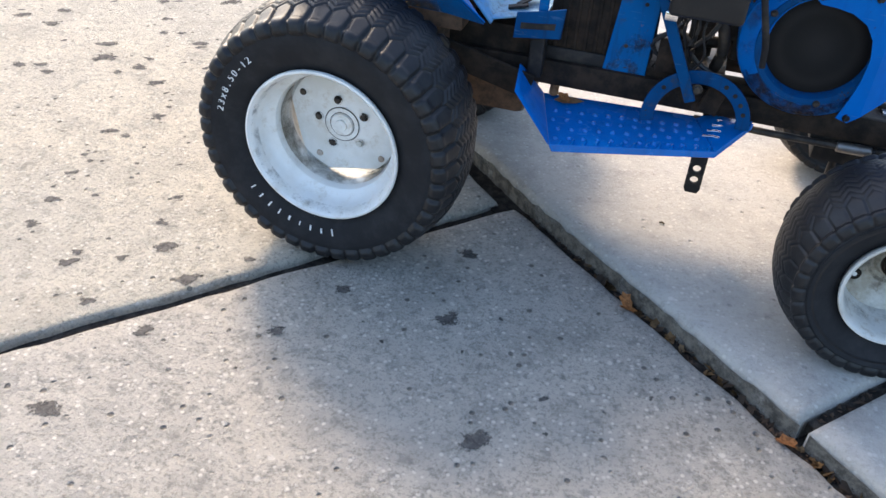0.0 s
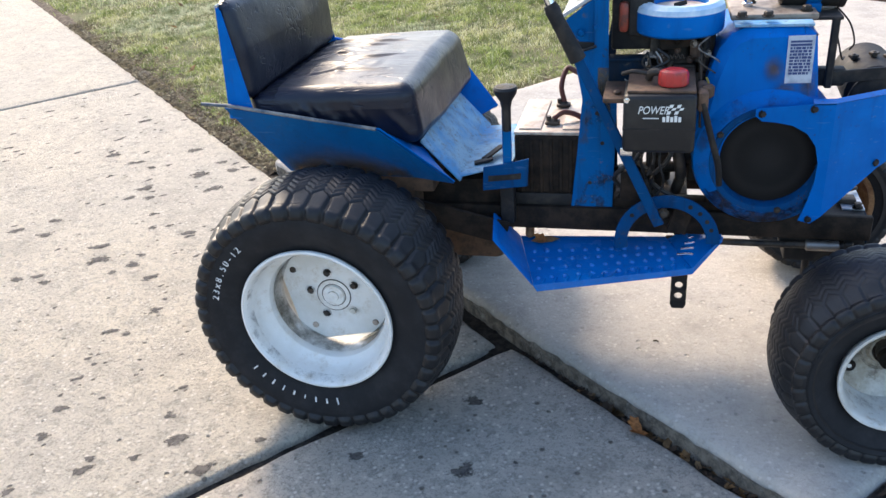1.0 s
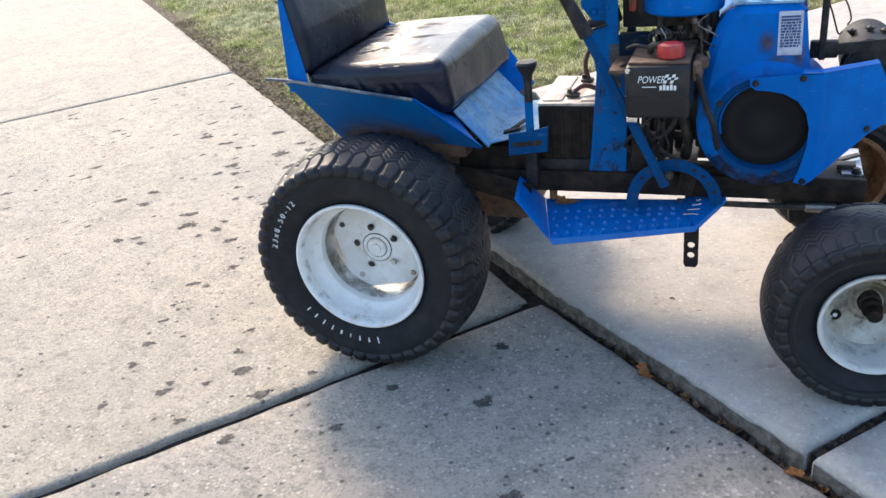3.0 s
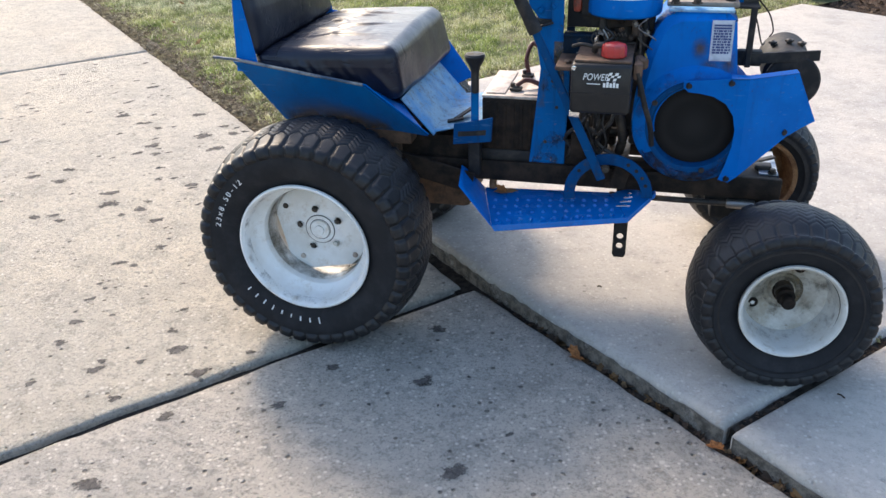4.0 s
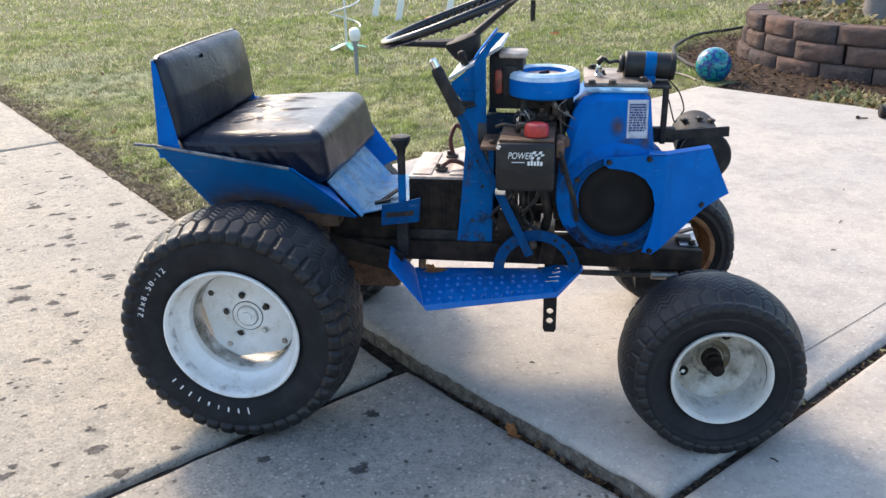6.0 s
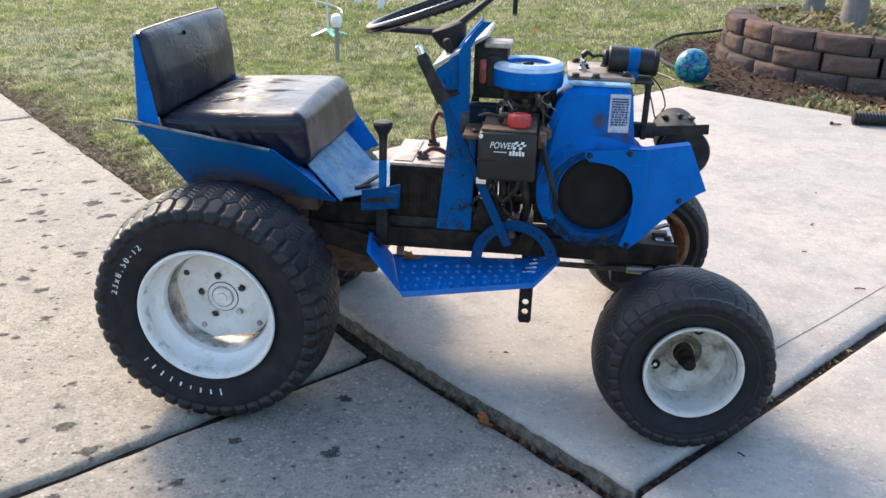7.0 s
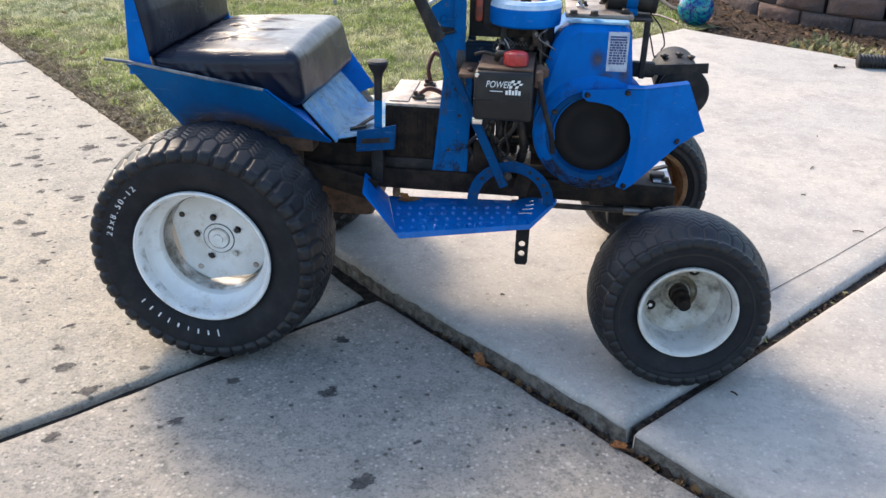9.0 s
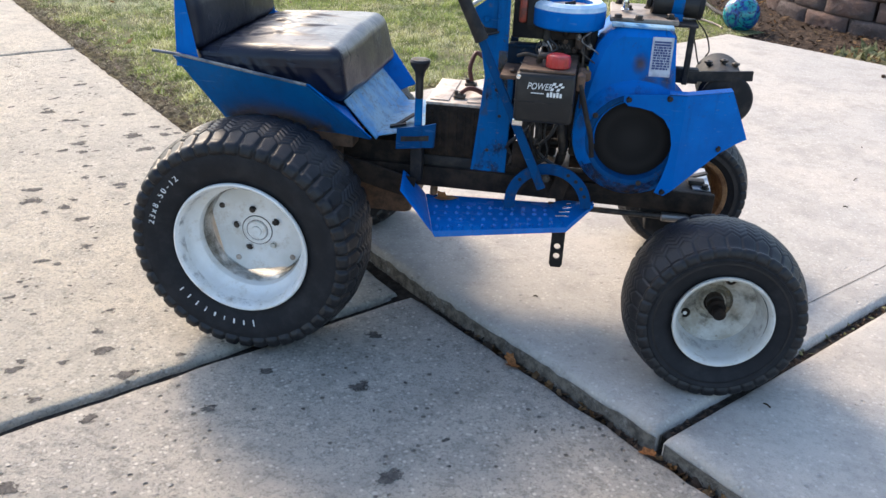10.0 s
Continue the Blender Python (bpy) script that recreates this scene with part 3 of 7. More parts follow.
# the hairline saw cut across the patio
cut = bmesh.new()
prev = None
for k in range(41):
    b = 0.45 + 3.3 * k / 40
    w = 0.0010
    wob = 0.004 * noise.noise((b * 3, 0, 0))
    cur = [cut.verts.new(ab(0.70 + wob + s * w, b, rise(b) + 0.0446)) for s in (-1, 1)]
    if prev:
        cut.faces.new((prev[0], prev[1], cur[1], cur[0]))
    prev = cur
tagged(part("patio_crack", cut, "joint"), "hairline crack across the pale patio slab", "crack", kind="structure")


def in_bed(x, y):
    """The mulch bed round the planter and along the patio's far edge."""
    a, b = to_ab(x, y)
    d = math.hypot(x - 3.15, y - 5.2)
    if d < 1.56:
        return True
    return b > far_b(a) - 0.1 and b < PATIO_B + 1.6 and a > -1.75 and d < 4.5 and (x > 1.72 or d < 1.75)


def in_lawn(x, y):
    a, b = to_ab(x, y)
    if b < 0.0 or in_bed(x, y):
        return False
    return a < PATIO_A0 - 0.005 or b > far_b(a) + 0.02


def lawn_z(x, y):
    a, b = to_ab(x, y)
    edge = min(1.0, max(0.0, b) / 0.12)
    return rise(b) - 0.018 + 0.02 * edge + 0.012 * noise.noise((x * 1.7, y * 1.7, 3)) + 0.006 * noise.noise((x * 7, y * 7, 5))


# lawn soil: a sheet from the drive's edge out past the view
bm = bmesh.new()
na, nb = 110, 110
grid = []
for i in range(na + 1):
    a = -16 + (16 + 9) * i / na
    grid.append([bm.verts.new((*ab(a, 0.0 + 18 * (j / nb) ** 1.4).xy, 0)) for j in range(nb + 1)])
for row in grid:
    for v in row:
        a, b = to_ab(v.co.x, v.co.y)
        under = PATIO_A0 - 0.03 < a < 6.2 and b < far_b(a) - 0.06
        v.co.z = -0.10 if under else lawn_z(v.co.x, v.co.y) - (0.07 if in_bed(v.co.x, v.co.y) else 0)
for i in range(na):
    for j in range(nb):
        bm.faces.new((grid[i][j], grid[i + 1][j], grid[i + 1][j + 1], grid[i][j + 1]))
tagged(part("lawn", bm, "turf", angle=80), "short autumn lawn beside the driveway", "lawn", kind="structure")
# close the strip beside the patio
bm = bmesh.new()
rows_ = []
for k in range(60):
    b = 0.0 + (PATIO_B + 0.3) * k / 59
    rows_.append([bm.verts.new((*ab(a, b).xy, lawn_z(*ab(a, b).xy) + 0.004)) for a in (PATIO_A0 - 0.45, PATIO_A0 - 0.2, PATIO_A0 - 0.004)])
for r0, r1 in zip(rows_, rows_[1:]):
    for k in range(2):
        bm.faces.new((r0[k], r0[k + 1], r1[k + 1], r1[k]))
tagged(part("lawn_edge", bm, "turf", angle=80), "earth strip where the lawn meets the patio", "lawn", kind="structure")

bm = bmesh.new()
rows_ = []
for k in range(220):
    a = -9 + (9 + PATIO_A0) * k / 219
    w = 0.045 + 0.03 * noise.noise((a * 2.3, 0, 8)) + 0.02 * noise.noise((a * 9, 0, 8))
    rows_.append([bm.verts.new((*ab(a, b).xy, z)) for b, z in ((-0.022, -0.022), (0.004, -0.008 + 0.006 * noise.noise((a * 20, 1, 1))), (0.05, 0.004 + 0.008 * noise.noise((a * 14, 4, 1))), (w, lawn_z(*ab(a, w).xy) + 0.003), (w + 0.03, lawn_z(*ab(a, w + 0.03).xy) - 0.004))])
for r0, r1 in zip(rows_, rows_[1:]):
    for k in range(4):
        bm.faces.new((r0[k], r0[k + 1], r1[k + 1], r1[k]))
tagged(part("lawn_border", bm, "dirt", angle=80), "bare brown dirt strip between lawn and driveway", "dirt", kind="structure")

# grass blades
rng = np.random.default_rng(4)


def blades(n, region, h0, h1, w, keep):
    verts, faces = [], []
    (x0, x1), (y0, y1) = region
    tries = 0
    while len(faces) < n and tries < n * 6:
        tries += 1
        x, y = rng.uniform(x0, x1), rng.uniform(y0, y1)
        if not in_lawn(x, y) or not keep(x, y):
            continue
        a, b = to_ab(x, y)
        bare = noise.noise((x * 2.1, y * 2.1, 0)) * 0.5 + 0.5
        edge = min(b, PATIO_A0 - a if b < PATIO_B else 1.0)
        if edge < 0.09 and rng.random() > 0.04 + 260 * max(0.0, edge - 0.002) ** 2 + 0.35 * noise.noise((x * 6, y * 6, 2)):
            continue
        clump = noise.noise((x * 9, y * 9, 4)) + 0.5 * noise.noise((x * 21, y * 21, 4))
        if (bare < 0.33 and rng.random() < 0.5) or rng.random() < -1.5 * clump:
            continue
        z = lawn_z(x, y)
        h = rng.uniform(h0, h1) * (0.40 + 0.55 * bare + 1.7 * max(0.0, clump))
        t, lean = rng.uniform(0, 2 * math.pi), rng.uniform(0.5, 1.7)
        dx, dy = math.cos(t), math.sin(t)
        q = rng.uniform(0, 2 * math.pi)
        ex, ey = math.cos(q) * w / 2, math.sin(q) * w / 2
        k = len(verts)
        mx, my, mz = x + dx * h * lean * 0.3, y + dy * h * lean * 0.3, z + h * 0.6
        tx, ty, tz = x + dx * h * lean, y + dy * h * lean, z + h * (1.0 - 0.45 * lean)
        verts += [(x - ex, y - ey, z - 0.004), (x + ex, y + ey, z - 0.004), (mx + ex * 0.8, my + ey * 0.8, mz), (mx - ex * 0.8, my - ey * 0.8, mz), (tx, ty, tz)]
        faces += [(k, k + 1, k + 2, k + 3), (k + 3, k + 2, k + 4)]
    return verts, faces


gv, gf = [], []
for n, region, h0, h1, w, keep in (
    (130000, ((-3.6, 1.9), (1.3, 4.6)), 0.018, 0.045, 0.0036, lambda x, y: True),
    (110000, ((-5.5, 2.6), (4.5, 8.0)), 0.022, 0.055, 0.0055, lambda x, y: True),
    (60000, ((-9.0, 6.5), (7.5, 15.0)), 0.03, 0.07, 0.012, lambda x, y: True),
):
    v, f = blades(n, region, h0, h1, w, keep)
    k = len(gv)
    gv += v
    gf += [tuple(i + k for i in q) for q in f]
me = bpy.data.meshes.new("grass")
me.from_pydata(gv, [], gf)
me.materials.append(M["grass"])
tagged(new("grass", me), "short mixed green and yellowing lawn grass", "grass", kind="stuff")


# dry thatch lying over the bare strip along the drive and the patio
tv, tf = [], []
for k in range(15000):
    if k % 4:
        a, b = rng.uniform(-5.5, PATIO_A0), abs(rng.normal(0.0, 0.085)) - 0.012
    else:
        a, b = PATIO_A0 - 0.004 - abs(rng.normal(0.0, 0.07)), rng.uniform(0.0, 3.6)
    p = ab(a, b)
    if noise.noise((p.x * 5, p.y * 5, 7)) + 0.35 * rng.normal() < -0.25:
        continue
    t, l, w = rng.uniform(0, 2 * math.pi), rng.uniform(0.012, 0.040), rng.uniform(0.0012, 0.0022)
    z = max(lawn_z(p.x, p.y), -0.012) + rng.uniform(0.004, 0.016)
    dx, dy = math.cos(t) * l, math.sin(t) * l
    ex, ey = -math.sin(t) * w, math.cos(t) * w
    k0 = len(tv)
    tv += [(p.x - ex, p.y - ey, z - 0.006), (p.x + ex, p.y + ey, z - 0.006), (p.x + dx + ex * 0.5, p.y + dy + ey * 0.5, z + rng.uniform(-0.004, 0.010)), (p.x + dx - ex * 0.5, p.y + dy - ey * 0.5, z + rng.uniform(-0.004, 0.010))]
    tf.append((k0, k0 + 1, k0 + 2, k0 + 3))
me = bpy.data.meshes.new("thatch")
me.from_pydata(tv, [], tf)
me.materials.append(M["thatch"])
tagged(new("thatch", me), "dry grey-brown thatch along the lawn edge", "thatch", kind="stuff")


# ---- leaves, stains and litter ----
def leaf_mesh(size, curl, seed):
    """A small dry leaf: a lobed outline, curled along its rib."""
    r = random.Random(seed)
    bm = bmesh.new()
    n = 12
    rim = []
    for k in range(n):
        t = 2 * math.pi * k / n
        rad = size * (0.62 + 0.38 * abs(math.cos(t * 2.5)) * r.uniform(0.7, 1.1)) * (1.0 if abs(math.cos(t)) > 0.4 else 0.75)
        x, y = rad * math.cos(t), rad * math.sin(t) * 0.72
        rim.append(bm.verts.new((x, y, curl * (y * y) / size + r.uniform(0, 0.12) * size)))
    mid = bm.verts.new((0, 0, 0))
    for k in range(n):
        bm.faces.new((mid, rim[k], rim[(k + 1) % n]))
    return bm


def leaf_at(name, label, x, y, z, size, material, seed, tilt=18, group=""):
    r = random.Random(seed)
    bm = leaf_mesh(size, r.uniform(0.3, 0.9), seed)
    bm.transform(pose(x, y, z, r.uniform(-tilt, tilt), r.uniform(-tilt, tilt), r.uniform(0, 360)))
    lo = min(v.co.z for v in bm.verts)
    bm.transform(Matrix.Translation((0, 0, z - lo)))
    return tagged(part(name, bm, material, angle=80), label, "leaf", group)


jr = random.Random(12)
for k in range(110):
    a = jr.choice((jr.uniform(0.1, 1.0), jr.uniform(0.25, 0.75), jr.uniform(0.84, 1.6)))
    leaf_at("dead_leaf", "crumpled brown dead leaf in the slab joint", *ab(a, 0.055 * a + jr.uniform(0.0, 0.016)).xy, -0.018, jr.uniform(0.007, 0.019), jr.choice(("leaf", "leaf", "mulch")), 100 + k, 40, "leaves in the joint")
for k, (a, b) in enumerate(((0.405, 0.012), (0.425, 0.004), (0.838, 0.036))):
    leaf_at("dead_leaf", "curled orange-brown dead leaf on the slab joint", *ab(a, b).xy, -0.004, 0.022, "orange_leaf", 300 + k, 30, "leaves in the joint")

stain_b = bmesh.new()
fade_layer = stain_b.verts.layers.float.new("fade")


def blot(x, y, r, seed, stretch=1.5, ang=0.0):
    q = random.Random(seed)
    n = 18
    rim = []
    for k in range(n):
        t = 2 * math.pi * k / n
        rad = 1.35 * r * (0.9 + 0.16 * q.random() + 0.16 * math.sin(3 * t + seed) + 0.12 * math.sin(2 * t + 1.7 * seed))
        u, v = rad * math.cos(t) * stretch, rad * math.sin(t)
        rim.append(stain_b.verts.new((x + u * math.cos(ang) - v * math.sin(ang), y + u * math.sin(ang) + v * math.cos(ang), -0.0052 + 0.0001 * (seed % 7))))
    mid = stain_b.verts.new((x, y, -0.0050 + 0.0001 * (seed % 7)))
    mid[fade_layer] = 1.0
    for k in range(n):
        stain_b.faces.new((mid, rim[k], rim[(k + 1) % n]))


# ---- the tractor ----
YC = 0.44                                          # its centre line
tractor = thing("garden_tractor", "old blue garden tractor without hood, standing on concrete", "tractor")


def tyre_bm(R, bead, half, wall, crown):
    """The carcass round the y axis, centred; (radius, half width) from bead to bead."""
    prof = [(bead, -half * 0.80), (bead + 0.012, -half * 0.88), (bead + 0.03, -half * 0.97), ((bead + R) / 2 + 0.005, -wall), (R - 0.045, -wall * 0.985), (R - 0.022, -wall * 0.94),
            (R - crown, -half * 0.86), (R - crown * 0.35, -half * 0.55), (R, -half * 0.2)]
    prof += [(r, -y) for r, y in prof[::-1]]
    prof += [(bead + 0.004, half * 0.7), (bead + 0.004, -half * 0.7)]
    return lathe(prof, 96, close=True)


def tread_bm(R, half, wall, crown, count, depth, groove):
    """A worn band of soft-edged blocks: zigzag grooves round it, wavy cuts across it, run out on the sidewalls."""
    side = [(-wall * 0.992, R - 0.058), (-wall * 0.985, R - 0.045), (-wall * 0.94, R - 0.022), (-half * 0.86, R - crown), (-half * 0.55, R - crown * 0.35), (-half * 0.2, R)]
    line = np.array(side + [(-y, r) for y, r in side[::-1]])
    dense = np.array([p[:2] for p in smooth_path([(y, r, 0.0) for y, r in line], 12)])
    run = np.concatenate(([0.0], np.cumsum(np.hypot(*np.diff(dense, axis=0).T))))
    n, seg = 120, count * 18
    at = np.linspace(0, run[-1], n)
    y, r = np.interp(at, run, dense[:, 0]), np.interp(at, run, dense[:, 1])
    ty, tr = np.gradient(y, at), np.gradient(r, at)
    v = (at - run[-1] / 2)[None, :]
    ang = (np.arange(seg) * 2 * math.pi / seg)[:, None]
    pitch = 2 * math.pi * R / count

    def zig(p):
        return 4 * np.abs(p - np.floor(p) - 0.5) - 1

    p = ang * count / (2 * math.pi) + np.where(v > 0, 0.5, 0.0)
    far, top = np.abs(v), half * 0.54
    bend = 0.0085 * zig(p + 0.5)
    cut = sum(k * np.exp(-((far - half * b - bend) / groove) ** 2) for b, k in ((0.10, 0.6), (0.25, 0.6), (0.40, 0.75), (0.54, 1.0)))
    inner = far < top + bend
    waver = p + np.where(inner, 0.0, 0.5)
    across = np.abs(waver - np.floor(waver) - 0.5)
    wide = groove * (1 + 0.9 * np.clip((far - top) / (half * 0.35), 0, 1.6))
    cut = cut + np.where(inner, 0.35, 1.0) * np.exp(-((0.5 - across) * pitch / wide) ** 2)
    rng = np.random.default_rng(count)
    worn = rng.uniform(0.72, 1.0, count * 2)[(np.floor(waver).astype(int) + np.where(v > 0, count, 0)) % (count * 2)]
    ends = np.clip((run[-1] / 2 - 0.010 - far) / 0.014, 0, 1)
    ends = ends * ends * (3 - 2 * ends)
    h = depth * (1 + 1.0 * np.clip((far - top) / half, 0, 0.8)) * worn * np.clip(1 - cut, 0, 1) * ends + 0.0006 - 0.003 * (1 - ends)
    rr, yy = r[None, :] + h * ty[None, :], y[None, :] - h * tr[None, :]
    co = np.stack([rr * np.cos(ang), np.broadcast_to(yy, rr.shape), rr * np.sin(ang)], axis=2).reshape(-1, 3)
    faces = [(i * n + j, i * n + j + 1, (i + 1) % seg * n + j + 1, (i + 1) % seg * n + j) for i in range(seg) for j in range(n - 1)]
    me = bpy.data.meshes.new("band")
    me.from_pydata(co.tolist(), [], faces)
    bm = bmesh.new()
    bm.from_mesh(me)
    bpy.data.meshes.remove(me)
    return bm


def settle(bm, m, floor):
    """Moves the mesh by m and flattens what would sink into the floor."""
    bm.transform(m)
    for v in bm.verts:
        v.co.z = max(floor + 0.001, v.co.z)
    return bm


def arc_text(body, size, radius, start, step, m, y):
    """Letters set round the sidewall, tops towards the tread."""
    out = bmesh.new()
    for k, ch in enumerate(body):
        if ch == " ":
            continue
        bm = text_mesh(ch, size)
        t = start + step * k
        bm.transform(Matrix.Translation((radius * math.cos(t), y, radius * math.sin(t))) @ Matrix.Rotation(math.pi / 2 - t, 4, "Y"))
        out = joined(out, bm)
    out.transform(m)
    return out


def bars_arc(count, size, radius, start, step, m, y, seed):
    """Plain white bars of a word's size round the sidewall."""
    q = random.Random(seed)
    out = []
    for k in range(count):
        t = start + step * k
        w, h = size * q.uniform(0.12, 0.24), size * (0.95 if k == 0 else q.uniform(0.55, 0.75))
        bm = box(-w / 2, w / 2, -0.0006, 0.0006, -h / 2, h / 2, 0)
        bm.transform(Matrix.Translation((radius * math.cos(t), y, radius * math.sin(t))) @ Matrix.Rotation(math.pi / 2 - t, 4, "Y"))
        bm.transform(m)
        out.append(bm)
    return out


# -- rear wheels --
RZ = 0.277


def rear_wheel(m, near):
    """The rim is the part, with its tyre, disc, bolts and lettering under it."""
    prof = [(0.1655, 0.004), (0.1665, 0.000), (0.1650, -0.004), (0.1610, -0.005), (0.1560, 0.000), (0.1525, 0.010), (0.1500, 0.040), (0.1440, 0.052), (0.1310, 0.062), (0.1280, 0.075), (0.1275, 0.130),
            (0.1450, 0.150), (0.1500, 0.185), (0.1560, 0.195), (0.1660, 0.198), (0.1680, 0.194), (0.1600, 0.188), (0.1540, 0.180), (0.1490, 0.150), (0.1320, 0.128), (0.1320, 0.077), (0.1480, 0.056), (0.1535, 0.042), (0.1560, 0.014)]
    rim = lathe(prof, 96, close=True)
    rim.transform(m)
    wheel = part("rear_wheel", rim, "rim", tractor, "white enamelled steel wheel with rust stains")
    t = Matrix.Translation((0, 0.098, 0))
    ty = tyre_bm(0.282, 0.159, 0.104, 0.112, 0.018)
    part("tyre", settle(ty, m @ t, -0.006), "rubber", wheel, "black rubber tyre with white sidewall lettering")
    part("tread", settle(tread_bm(0.282, 0.104, 0.112, 0.018, 44, 0.0050, 0.0024), m @ t, -0.006), "tread", wheel, "dusty worn tread blocks with zigzag grooves", angle=80)
    # dished disc with flats, so that daylight shows past its edge
    disc = bmesh.new()
    rings = []
    for r, y in ((0.030, 0.112), (0.052, 0.112), (0.070, 0.118), (1.0, 0.118), (1.0, 0.122), (0.070, 0.123), (0.030, 0.118)):
        ring = []
        for k in range(72):
            a = 2 * math.pi * k / 72
            d = ((math.degrees(a) - 102) % 90) - 45
            rr = min(0.1285, 0.110 / max(0.2, math.cos(radians(45 - abs(d))))) if r == 1.0 else r
            ring.append(disc.verts.new((rr * math.cos(a), y, rr * math.sin(a))))
        rings.append(ring)
    for p, q in zip(rings, rings[1:] + rings[:1]):
        for k in range(72):
            disc.faces.new((p[k], p[(k + 1) % 72], q[(k + 1) % 72], q[k]))
    disc.transform(m)
    part("wheel_disc", disc, "rim", wheel, "dished white disc with flats")
    hub = lathe([(0, 0.100), (0.012, 0.100), (0.013, 0.104), (0.024, 0.105), (0.026, 0.109), (0.0365, 0.109), (0.0385, 0.113), (0.0385, 0.13), (0, 0.13)], 40)
    hub.transform(m)
    part("hub_cap", hub, "rim", wheel, "scuffed white hub end")
    for r0 in (0.0262, 0.0375):
        ring = lathe([(r0, 0.1086), (r0 + 0.0012, 0.1084), (r0 + 0.0018, 0.1095)], 40)
        ring.transform(m)
        part("dirt_line", ring, "iron", wheel)
    for prof2, nm in (([(0.1268, 0.076), (0.1268, 0.118), (0.1225, 0.1172)], "seam_grime"), ([(0.1555, -0.0004), (0.1518, 0.0095), (0.1503, 0.022)], "edge_grime")):
        gb = lathe([(r - 0.0006, y) for r, y in prof2], 72)
        gb.transform(m)
        part(nm, gb, "film" if nm == "seam_grime" else "grime", wheel, "brown dirt along the rim step")
    for k in range(5):
        a = radians(100 + 72 * k)
        part("lug_bolt", hexbolt(m @ Vector((0.054 * math.cos(a), 0.1125, 0.054 * math.sin(a))), m.to_3x3() @ Vector((0, -1, 0)), 0.0070, 0.007), "rim_dirty" if k == 3 else "iron", wheel)
        halo = lathe([(0.0, 0.1118), (0.010, 0.1119), (0.014, 0.1128)], 16)
        halo.transform(m @ Matrix.Translation((0.054 * math.cos(a), 0, 0.054 * math.sin(a))))
        part("rust_halo", halo, "grime", wheel)
    for k, (a, rr) in enumerate(((150, 0.106), (236, 0.104), (321, 0.110))):
        a = radians(a)
        rv = lathe([(0, 0.1135), (0.006, 0.1140), (0.0075, 0.1170), (0.0075, 0.119)], 14)
        rv.transform(m @ Matrix.Translation((rr * math.cos(a), 0, rr * math.sin(a))))
        part("rivet", rv, "battery" if k else "iron", wheel)
    if near:
        part("size_marking", arc_text("23x8.50-12", 0.021, 0.2175, radians(166.5), radians(-4.07), m, -0.0130), "letter", wheel, "white size marking on the sidewall", smooth=False)
        for bar in bars_arc(9, 0.020, 0.1995, radians(277), radians(-7.3), m, -0.0080, 3):
            part("brand_bar", bar, "letter", wheel, "white painted bar on the sidewall", smooth=False)
    return wheel


rear_wheel(Matrix.Translation((0, 0, RZ)), True)
rear_wheel(Matrix.Translation((0, 2 * YC, RZ)) @ Matrix.Rotation(math.pi, 4, "Z"), False)


